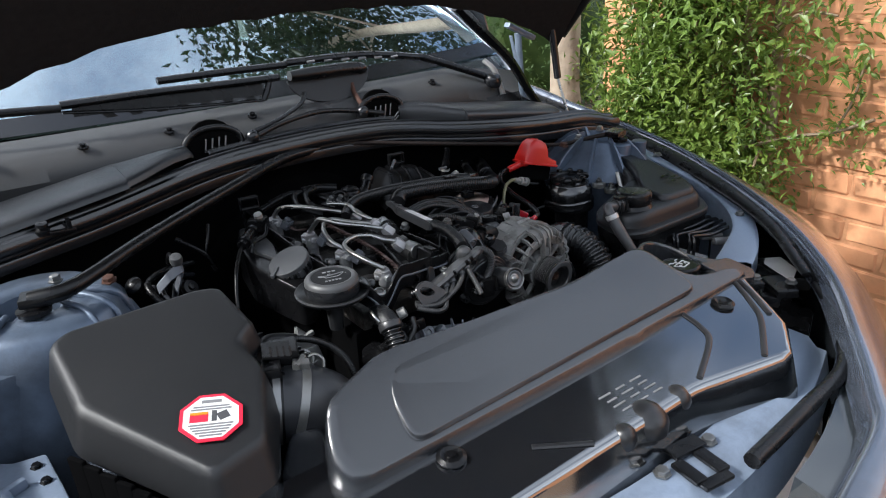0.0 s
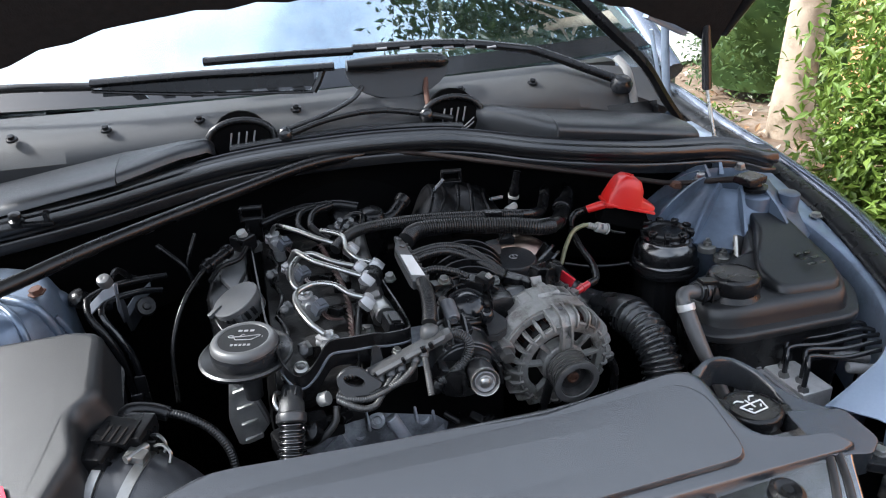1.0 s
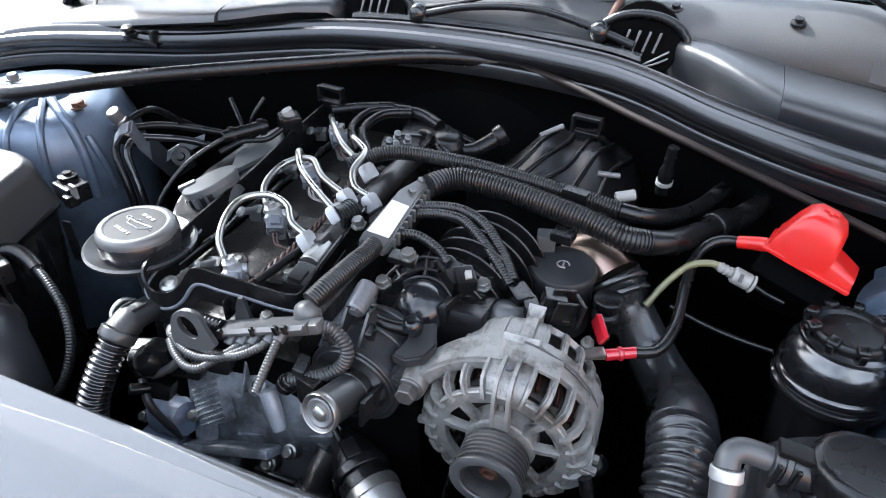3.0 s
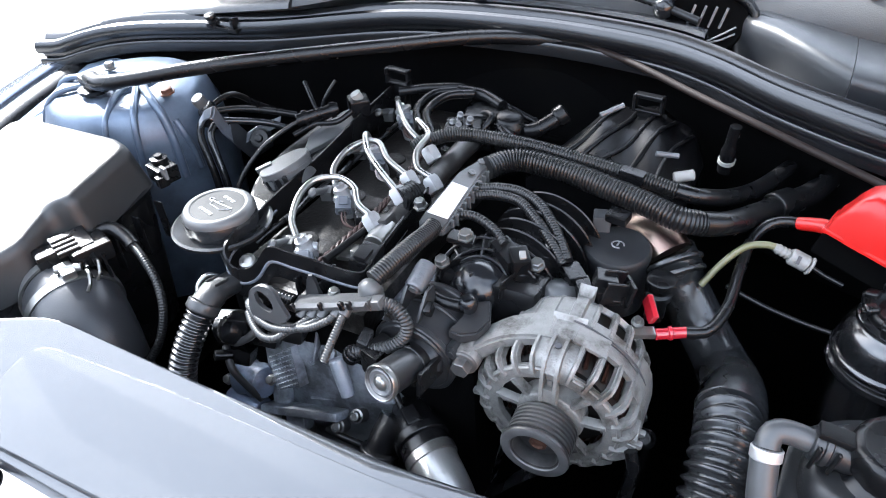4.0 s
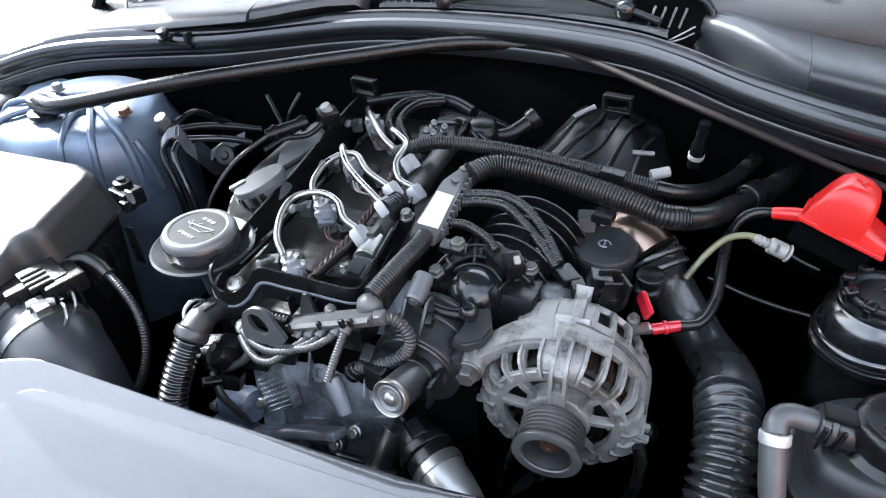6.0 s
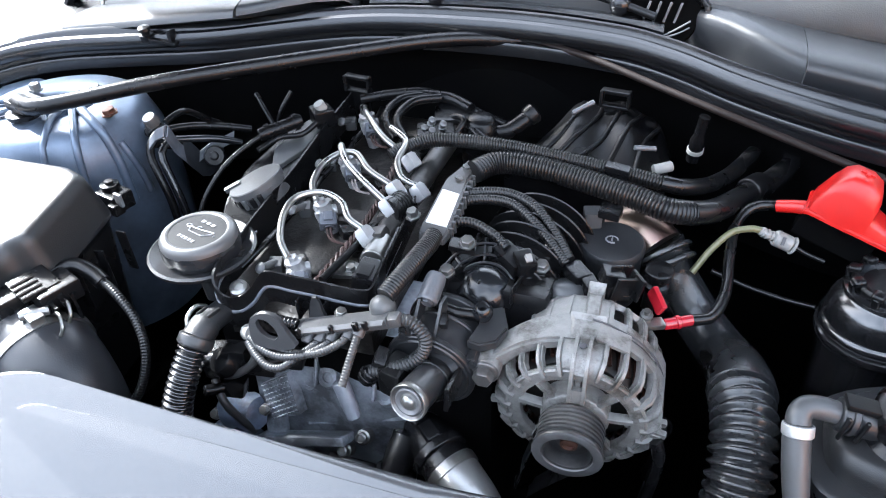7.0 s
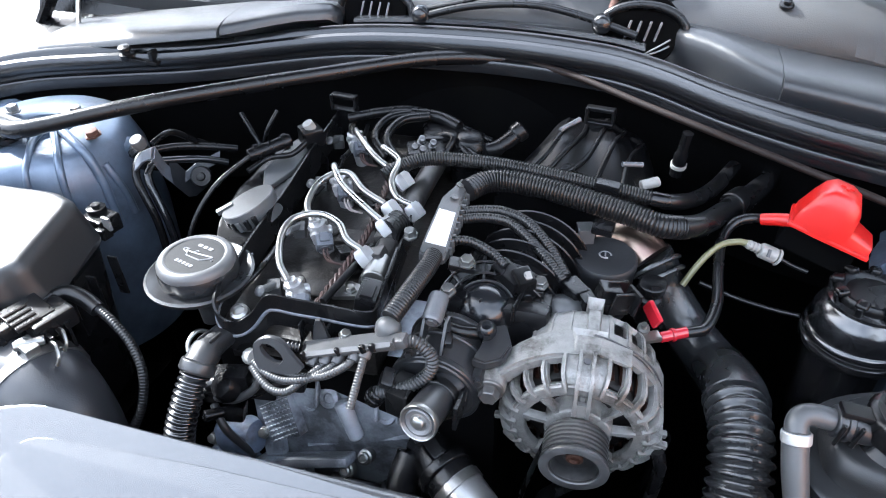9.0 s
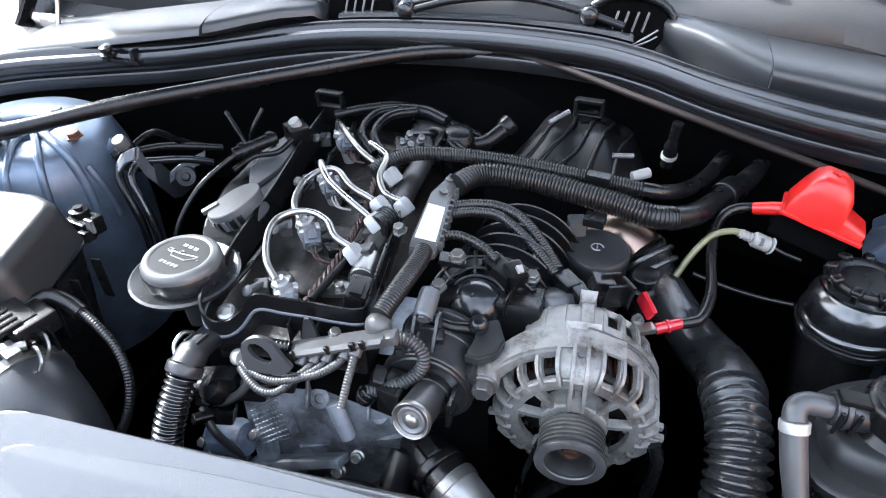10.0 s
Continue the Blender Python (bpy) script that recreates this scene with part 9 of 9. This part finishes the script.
    lh = thing("lower_coolant_hose", "thick ribbed black coolant connector with a metal band", "hose", (0.05, 0.52, 0.66))
    bm = bmesh.new()
    tube(bm, [(0.0080, 0.565, 0.664), (0.0200, 0.552, 0.670), (0.0340, 0.540, 0.670), (0.0480, 0.530, 0.666)], 0.021, seg=20, step=0.006, radii=lambda u: 0.9 + 0.3 * u)
    rod(bm, (0.0320, 0.542, 0.670), (0.0410, 0.535, 0.668), 0.0275, seg=22, bev=0.002)
    box(bm, (0.0260, 0.540, 0.696), (0.018, 0.014, 0.008), turn(0, 20, -35), bev=0.002)
    part("connector", bm, PLASTIC, lh)
    bm = bmesh.new()
    tube(bm, [(0.0460, 0.532, 0.6665), (0.0620, 0.520, 0.662), (0.0820, 0.506, 0.650), (0.0980, 0.495, 0.625), (0.1040, 0.49, 0.59)], 0.0235, seg=20, step=0.006)
    part("alloy_pipe", bm, ALUPIPE, lh, "smooth grey alloy pipe")
    bm = bmesh.new()
    rod(bm, (0.0500, 0.5290, 0.6655), (0.0570, 0.5238, 0.6635), 0.0255, seg=24)
    part("band", bm, ZINC, lh)
    bm = bmesh.new()
    tube(bm, [(0.0020, 0.548, 0.672), (-0.0020, 0.530, 0.655), (-0.0040, 0.515, 0.635), (-0.0040, 0.508, 0.59)], 0.0155, seg=16, step=0.006)
    rod(bm, (-0.0025, 0.524, 0.650), (-0.0035, 0.516, 0.637), 0.0205, seg=18, bev=0.002)
    part("small_connector", bm, PLASTIC, lh)
    LIE[0] = UPRIGHT
    # corrugated hose beside the head
    ch = thing("corrugated_hose", "glossy black corrugated hose with a smooth end fitting", "hose", (-0.17, 0.50, 0.75))
    bm = bmesh.new()
    tube(bm, [(-0.1705, 0.556, 0.781), (-0.1715, 0.544, 0.7835), (-0.1732, 0.528, 0.784), (-0.1748, 0.514, 0.7795)], 0.0128, seg=20, step=0.004, radii=lambda u: 0.95 if u < 0.55 else 1.12)
    fit = part("end_fitting", bm, LIDBLACK, ch, "matt black pipe end")
    bm = bmesh.new()
    rod(bm, (-0.1742, 0.5180, 0.7825), (-0.1758, 0.5095, 0.7745), 0.0165, seg=24, bev=0.002)
    part("wide_collar", bm, FLANGE, fit, "worn grey collar")
    for h in (-0.010, 0.010):
        bm = bmesh.new()
        box(bm, (-0.1720 + h * 0.6, 0.536, 0.7955), (0.0024, 0.016, 0.004), turn(-8, 0, -8), bev=0.0008, seg=1)
        part("fitting_rib", bm, LIDBLACK, fit)
    bm = bmesh.new()
    tube(bm, [(-0.1752, 0.512, 0.777), (-0.1790, 0.494, 0.757), (-0.1840, 0.477, 0.729), (-0.187, 0.467, 0.693), (-0.189, 0.46, 0.64)], 0.0142, seg=24, pitch=0.0058, depth=0.22)
    part("corrugation", bm, HOSEGLOSS, ch, "glossy black corrugated hose", angle=80)
    bm = bmesh.new()
    tube(bm, [(-0.184, 0.548, 0.789), (-0.188, 0.540, 0.795), (-0.190, 0.528, 0.792), (-0.187, 0.522, 0.786), (-0.186, 0.532, 0.787)], 0.0022, seg=8, step=0.004)
    part("spring_clip", bm, STEEL, ch)
    conduit(ch, [(-0.182, 0.505, 0.745), (-0.194, 0.490, 0.73), (-0.205, 0.478, 0.70), (-0.21, 0.47, 0.66)], 0.006, 0.0042, "side_conduit")

    # vacuum pump cap, stub and intake pipe on the far side
    vp = thing("oil_filter_housing", "round black filter lid beside the alternator", "filter housing", (0.165, 0.73, 0.74))
    bm = bmesh.new()
    lathe(bm, [(0.031, -0.07), (0.032, -0.012), (0.0335, -0.010), (0.0335, -0.003), (0.031, 0.0), (0.001, 0.001)], (0.166, 0.7425, 0.798), (0.0, -0.05, 1), 36)
    lid = part("lid", bm, SATIN, vp)
    bm = bmesh.new()
    tube(bm, [Vector((0.166, 0.7425, 0.7992)) + Vector((0.006 * math.cos(a), 0.006 * math.sin(a), -0.0003 * math.sin(a))) for a in [radians(30 * k) for k in range(11)]], 0.0009, seg=5, step=0.002)
    rod(bm, (0.166, 0.740, 0.7995), (0.166, 0.747, 0.799), 0.0009, seg=5)
    part("moulded_mark", bm, GREY, lid)
    bm = bmesh.new()
    box(bm, (0.142, 0.765, 0.806), (0.018, 0.018, 0.02), turn(0, 0, 15), bev=0.002)
    part("pale_bracket", bm, GREYLID, vp)
    bm = bmesh.new()
    lathe(bm, [(0.010, -0.05), (0.010, -0.022), (0.0135, -0.020), (0.0135, -0.014), (0.010, -0.012), (0.010, -0.006), (0.014, -0.004), (0.0145, 0.004), (0.012, 0.006), (0.001, 0.006)], (0.216, 0.719, 0.786), (0.05, -0.1, 1), 20, wave=lambda a: 1 - 0.1 * abs(math.sin(a)))
    part("stub", bm, PLASTIC, vp, "black two sided plug")
    tp = thing("charge_pipe", "smooth black charge air pipe with a ribbed bellows", "intake pipe", (0.27, 0.68, 0.70))
    bm = bmesh.new()
    tube(bm, [(0.170, 0.802, 0.772), (0.184, 0.795, 0.781), (0.200, 0.782, 0.782), (0.212, 0.772, 0.776)], 0.026, seg=28, step=0.006)
    part("turbo_elbow", bm, COPPER, tp, "heat tinted metal elbow")
    bm = bmesh.new()
    tube(bm, [(0.208, 0.777, 0.778), (0.226, 0.770, 0.752), (0.258, 0.752, 0.716), (0.287, 0.716, 0.704), (0.299, 0.682, 0.714), (0.302, 0.652, 0.726), (0.303, 0.632, 0.730)], 0.026, seg=28, step=0.006, radii=lambda u: 1.12 if u < 0.12 else (0.98 if u < 0.5 else 0.98 + 0.35 * (u - 0.5)))
    for u, r in (((0.215, 0.767), 0.0325), ((0.222, 0.760), 0.031)):
        rod(bm, (u[0], u[1], 0.774 - (u[0] - 0.215)), (u[0] + 0.003, u[1] - 0.003, 0.771 - (u[0] - 0.215)), r, seg=28, bev=0.001)
    part("pipe", bm, DUSTYHOSE, tp)
    bm = bmesh.new()
    tube(bm, [(0.300, 0.640, 0.730), (0.304, 0.610, 0.730), (0.305, 0.580, 0.721), (0.305, 0.556, 0.700), (0.304, 0.540, 0.668), (0.304, 0.535, 0.62)], 0.0285, seg=32, pitch=0.0108, depth=0.21)
    part("bellows", bm, DUSTYHOSE, tp, "ribbed black rubber bellows", angle=80)
    bm = bmesh.new()
    rod(bm, (0.20, 0.60, 0.70), (0.235, 0.625, 0.705), 0.006, seg=10)
    tube(bm, [(0.235, 0.57, 0.72), (0.24, 0.565, 0.70), (0.235, 0.56, 0.64)], 0.006, seg=8, step=0.008)
    part("small_hose", bm, RUBBER, tp)


def alternator():
    th = thing("alternator", "dusty grey cast alternator with slotted case and pulley", "alternator", (0.163, 0.60, 0.66))
    ax = Vector((0.03, -1.0, -0.06)).normalized()
    m0 = axis_matrix(ax)
    org = Vector((0.163, 0.600, 0.7365))

    def at(r, a, h):
        return org + m0.to_3x3() @ Vector((r * math.cos(a), r * math.sin(a), h))
    a_up = max((k * 0.01 for k in range(629)), key=lambda a: at(1, a, 0).z)
    turn_sign = 1 if at(1, a_up + 0.3, 0).x > org.x else -1

    def clock(deg):
        """Angle on the case, clockwise from the top as seen from the front."""
        return a_up + turn_sign * radians(deg)

    def out(deg):
        return (at(1, clock(deg), 0) - org).normalized()

    def bar(name, deg, line, width, deep, material=ALU, label="", parent=None):
        """A cast bar along (radius, height) points at one angle, deep metres thick inwards."""
        bm = bmesh.new()
        tan = ax.cross(out(deg)) * width / 2
        rings = []
        for k, (r, h) in enumerate(line):
            r0, h0 = line[max(0, k - 1)]
            r1, h1 = line[min(len(line) - 1, k + 1)]
            n = Vector((h1 - h0, -(r1 - r0))).normalized()
            if n.x < 0 and abs(n.x) > abs(n.y):
                n = -n
            c1 = at(r, clock(deg), h)
            inn = at(r - n.x * deep, clock(deg), h - abs(n.y) * deep)
            rings.append([c1 - tan * 0.8, c1 + tan * 0.8, c1.lerp(inn, 0.25) + tan, inn + tan * 1.25, inn - tan * 1.25, c1.lerp(inn, 0.25) - tan])
        loft(bm, rings)
        return part(name, bm, material, parent or th, label, angle=40)
    # near-black core paints the shadowed depth seen through the slots
    bm = bmesh.new()
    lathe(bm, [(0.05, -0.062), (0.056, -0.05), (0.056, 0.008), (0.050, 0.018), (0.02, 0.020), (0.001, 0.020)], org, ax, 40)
    part("rotor_core", bm, ROTOR, th, "core coloured dark for the shade behind the slots")
    # copper windings that show through the slots
    for k in range(36):
        d = 10.0 * k
        bm = bmesh.new()
        rod(bm, at(0.0585, clock(d), -0.006), at(0.0565, clock(d + 4), 0.016), 0.0022, seg=6)
        part("winding", bm, WINDING, th)

    def shell(name, prof, breaks, open_cell, thick, label=""):
        """A cast shell of revolution with windows cut through it."""
        bm = bmesh.new()
        rings = [[bm.verts.new(at(r, clock(d), h)) for d in breaks] for r, h in prof]
        n = len(breaks)
        for i in range(len(prof) - 1):
            for k in range(n):
                if not open_cell(i, (breaks[k] + (breaks[(k + 1) % n] if k < n - 1 else breaks[0] + 360)) / 2, k):
                    bm.faces.new((rings[i][k], rings[i][(k + 1) % n], rings[i + 1][(k + 1) % n], rings[i + 1][k]))
        bmesh.ops.recalc_face_normals(bm, faces=bm.faces)
        if sum((f.calc_center_median() - org).dot(f.normal) for f in bm.faces) < 0:
            bmesh.ops.reverse_faces(bm, faces=bm.faces)
        bmesh.ops.solidify(bm, geom=list(bm.faces), thickness=thick)
        return part(name, bm, ALU, th, label, angle=28)
    n = 24
    breaks = []
    for k in range(n):
        breaks += [15.0 * k - 2.3, 15.0 * k + 2.3]
    solid = lambda d: d < 14 or d > 352 or 96 < d < 106 or 256 < d < 264
    front = [(0.0690, -0.0105), (0.0705, -0.004), (0.0708, 0.003), (0.0706, 0.020), (0.0690, 0.0285), (0.0625, 0.0345), (0.0565, 0.0365), (0.0520, 0.0372), (0.0480, 0.0360), (0.0470, 0.0300)]
    shell("front_case", front, breaks, lambda i, d, k: i in (2, 3, 4) and k % 2 == 1 and not solid(d % 360), 0.0050, "slotted dusty cast front case")
    rear = [(0.0682, -0.0135), (0.0695, -0.018), (0.0695, -0.024), (0.0680, -0.042), (0.0640, -0.050), (0.058, -0.054), (0.045, -0.056)]
    shell("rear_case", rear, breaks, lambda i, d, k: i in (2, 3) and k % 2 == 1 and not 100 < d % 360 < 260 and not solid(d % 360) and not 320 < d % 360, 0.0050)
    bm = bmesh.new()
    lathe(bm, [(0.058, -0.014), (0.0672, -0.014), (0.0672, -0.010), (0.058, -0.010)], org, ax, 48)
    part("case_joint", bm, INK, th, "dark joint between the case halves")
    bm = bmesh.new()
    tube(bm, [at(0.0742 - 0.0026 * min(1, k / 4), clock(3 + 5 * k), -0.0118) for k in range(20)], 0.0009, seg=6, step=0.004)
    part("joint_line", bm, INK, th, "dark gap between the case halves")
    # ribs between the slots, bent over the shoulder, with a pocket rim on the face
    for k in range(n):
        d = 15.0 * k
        if d == 0:
            continue
        low = 110 < d < 255
        bar("case_rib", d, [(0.0720, 0.001), (0.0732 + 0.004 * low, 0.012), (0.0730 + 0.005 * low, 0.0255), (0.0700, 0.0335), (0.0630, 0.0385), (0.0560, 0.0402)], 0.0034, 0.0080)
        bm = bmesh.new()
        tan = ax.cross(out(d + 7.5))
        box(bm, at(0.0600, clock(d + 7.5), 0.0362), (0.0115, 0.0030, 0.0040), Matrix((tan, out(d + 7.5), ax)).transposed().to_4x4(), bev=0.001, seg=1)
        part("pocket_rim", bm, ALU, th)
        if not 100 < d < 260:
            bar("rear_rib", d, [(0.0700, -0.0165), (0.0706, -0.028), (0.0694, -0.041), (0.0650, -0.050)], 0.0038, 0.0060)
    # hub, spokes and the openings between them
    bm = bmesh.new()
    lathe(bm, [(0.030, 0.020), (0.030, 0.036), (0.028, 0.0385), (0.018, 0.040), (0.016, 0.050), (0.001, 0.050)], org, ax, 32)
    part("front_hub", bm, ALU, th)
    for d in (0, 42, 80, 138, 180, 222, 282, 318):
        bar("hub_spoke", d, [(0.024, 0.0372), (0.036, 0.0382), (0.050, 0.0385)], 0.0050, 0.0080)
    # upright web at the top: two rails, a screw and a slot between them
    tan = ax.cross(out(0))
    for sgn in (-1, 1):
        bm = bmesh.new()
        rings = []
        for r, h in ((0.0722, 0.004), (0.0745, 0.012), (0.0742, 0.0285), (0.0700, 0.0370), (0.0600, 0.0425), (0.046, 0.0450), (0.030, 0.0455)):
            o = tan * 0.0058 * sgn
            rings.append([at(r, clock(0), h) + o - tan * 0.0015, at(r, clock(0), h) + o + tan * 0.0015, at(r - 0.010, clock(0), h - 0.008) + o + tan * 0.002, at(r - 0.010, clock(0), h - 0.008) + o - tan * 0.002])
        loft(bm, rings)
        part("case_web", bm, ALU, th, angle=45)
    bar("web_floor", 0, [(0.0712, 0.004), (0.0722, 0.020), (0.0695, 0.033), (0.0600, 0.0400)], 0.0105, 0.008)
    bar("web_foot", 0, [(0.0440, 0.0432), (0.036, 0.0440), (0.029, 0.0440)], 0.0105, 0.006)
    bm = bmesh.new()
    lathe(bm, [(0.0032, -0.001), (0.0032, 0.001), (0.0020, 0.0014), (0.001, 0.0012)], at(0.0725, clock(0), 0.0185), out(0), 12)
    part("case_screw", bm, INK, th)
    # raised saddle across the top, its nose pointing backwards
    bar("top_saddle", 0, [(0.0715, 0.008), (0.0735, 0.002), (0.0735, -0.010), (0.0720, -0.0112)], 0.024, 0.006)
    bar("top_nose", 2, [(0.0712, -0.0128), (0.0728, -0.018), (0.0725, -0.034), (0.0700, -0.047), (0.0640, -0.052)], 0.0125, 0.012)
    bm = bmesh.new()
    box(bm, at(0.0712, clock(19), 0.0), (0.030, 0.0040, 0.020), Matrix((ax.cross(out(19)), out(19), ax)).transposed().to_4x4(), bev=0.0015)
    part("cast_pad", bm, ALU, th)
    # side flanges: a tall plate beside the case and flat lugs towards the hub
    for d, r in ((100, 0.0800), (262, 0.0770)):
        for h in (0.014, 0.026):
            bm = bmesh.new()
            o, tn = out(d), ax.cross(out(d))
            box(bm, at((r + 0.044) / 2, clock(d), h), (0.0060, r - 0.044, 0.0062), Matrix((tn, o, ax)).transposed().to_4x4(), bev=0.0015)
            part("case_lug", bm, ALU, th)
    bm = bmesh.new()
    rings = []
    for d, r in ((62, 0.0700), (68, 0.0715), (78, 0.0730), (90, 0.0735), (100, 0.0755), (106, 0.0755)):
        p0, p1 = at(r, clock(d), 0.030 if d > 95 else 0.012), at(r, clock(d), -0.030)
        q0, q1 = at(r - 0.010, clock(d), 0.030 if d > 95 else 0.012), at(r - 0.010, clock(d), -0.030)
        rings.append([p0, p1, q1, q0])
    loft(bm, rings)
    part("side_plate", bm, ALU, th, angle=40)
    # mounting arm with its bolt
    arm = bmesh.new()
    loft(arm, [[(x, y - w, z - h), (x, y + w, z - h), (x, y + w, z), (x, y - w, z + dz)] for x, y, z, w, h, dz in ((0.163, 0.600, 0.8085, 0.017, 0.012, -0.001), (0.138, 0.598, 0.8065, 0.017, 0.014, -0.001), (0.116, 0.592, 0.8020, 0.016, 0.017, -0.002), (0.100, 0.585, 0.7945, 0.015, 0.022, -0.003), (0.089, 0.578, 0.7870, 0.014, 0.030, -0.003), (0.078, 0.574, 0.7790, 0.011, 0.020, -0.003))])
    bmesh.ops.bevel(arm, geom=list(arm.edges), offset=0.003, segments=2, affect="EDGES")
    lathe(arm, [(0.0125, -0.018), (0.0135, -0.016), (0.0135, 0.010), (0.0125, 0.012)], (0.0845, 0.572, 0.7720), ax, 22)
    part("mounting_arm", arm, ALU, th, "cast mounting arm")
    bm = bmesh.new()
    lathe(bm, [(0.0125, 0), (0.0125, 0.002), (0.0115, 0.003), (0.0095, 0.0032)], Vector((0.0845, 0.572, 0.7720)) + ax * 0.012, ax, 24)
    part("bolt_washer", bm, PULLEY, th)
    bm = bmesh.new()
    lathe(bm, [(0.0092, 0), (0.0092, 0.007), (0.0080, 0.0085), (0.001, 0.0085)], Vector((0.0845, 0.572, 0.7720)) + ax * 0.015, ax, 6)
    part("mounting_bolt", bm, PULLEY, th)
    # pulley with its grooves
    prof = [(0.0225, 0.044), (0.0275, 0.0445)]
    for k in range(6):
        h = 0.046 + 0.0042 * k
        prof += [(0.0285, h), (0.0285, h + 0.0012), (0.0252, h + 0.0022), (0.0285, h + 0.0034)]
    prof += [(0.0300, 0.0722), (0.0304, 0.074), (0.0300, 0.0755), (0.0225, 0.0755), (0.0200, 0.0740), (0.0185, 0.062), (0.012, 0.060), (0.011, 0.063), (0.001, 0.063)]
    bm = bmesh.new()
    lathe(bm, prof, org, ax, 44)
    pu = part("pulley", bm, PULLEY, th, "dark grooved belt pulley")
    bm = bmesh.new()
    lathe(bm, [(0.0080, 0.0600), (0.0075, 0.0665), (0.0050, 0.0675), (0.0042, 0.0645), (0.001, 0.0645)], org, ax, 16)
    part("pulley_bolt", bm, RUST, pu)
    bm = bmesh.new()
    lathe(bm, [(0.0215, 0.0750), (0.0220, 0.0764), (0.0235, 0.0768), (0.0288, 0.0768), (0.0299, 0.0760)], org, ax, 44)
    bmesh.ops.delete(bm, geom=[f for f in bm.faces if len(f.verts) > 4], context="FACES_ONLY")
    part("pulley_face", bm, PULLEYFACE, pu, "worn grey face of the pulley")
    bm = bmesh.new()
    tube(bm, [org + Vector((-0.027, -0.060, -0.008)), org + Vector((-0.036, -0.060, -0.05)), org + Vector((-0.05, -0.058, -0.13))], 0.010, seg=4, step=0.01, flat=0.25)
    tube(bm, [org + Vector((0.020, -0.060, -0.024)), org + Vector((-0.010, -0.060, -0.060)), org + Vector((-0.05, -0.058, -0.12))], 0.010, seg=4, step=0.01, flat=0.25)
    part("drive_belt", bm, RUBBER, th)
    bm = bmesh.new()
    lathe(bm, [(0.0085, -0.012), (0.0095, 0.010), (0.0065, 0.012), (0.0055, 0.006), (0.001, 0.006)], (0.238, 0.612, 0.690), (0.35, -0.6, 0.7), 16)
    tube(bm, [(0.238, 0.614, 0.688), (0.240, 0.618, 0.66), (0.236, 0.62, 0.60)], 0.0055, seg=8, step=0.008)
    part("lower_lug", bm, DULLBLACK, th)
    # regulator behind, its plug and the earth tag
    bm = bmesh.new()
    lathe(bm, [(0.022, -0.03), (0.022, -0.008), (0.016, 0.002), (0.008, 0.004), (0.001, 0.004)], (0.134, 0.668, 0.792), (-0.1, 0.35, 1), 22)
    part("rear_bearing", bm, GREYLID, th, "grey rounded bearing housing")
    bm = bmesh.new()
    for c, d, q in (((0.174, 0.672, 0.808), (0.020, 0.018, 0.016), 20), ((0.196, 0.668, 0.806), (0.004, 0.020, 0.024), 35), ((0.187, 0.660, 0.806), (0.022, 0.004, 0.024), 35), ((0.180, 0.678, 0.806), (0.022, 0.004, 0.024), 35), ((0.189, 0.669, 0.797), (0.020, 0.018, 0.004), 35)):
        box(bm, c, d, turn(0, 15, q), bev=0.001, seg=1)
    part("regulator_plug", bm, PLASTIC, th, "open black plug frame")


left_bracket_lines()
engine()
alternator()
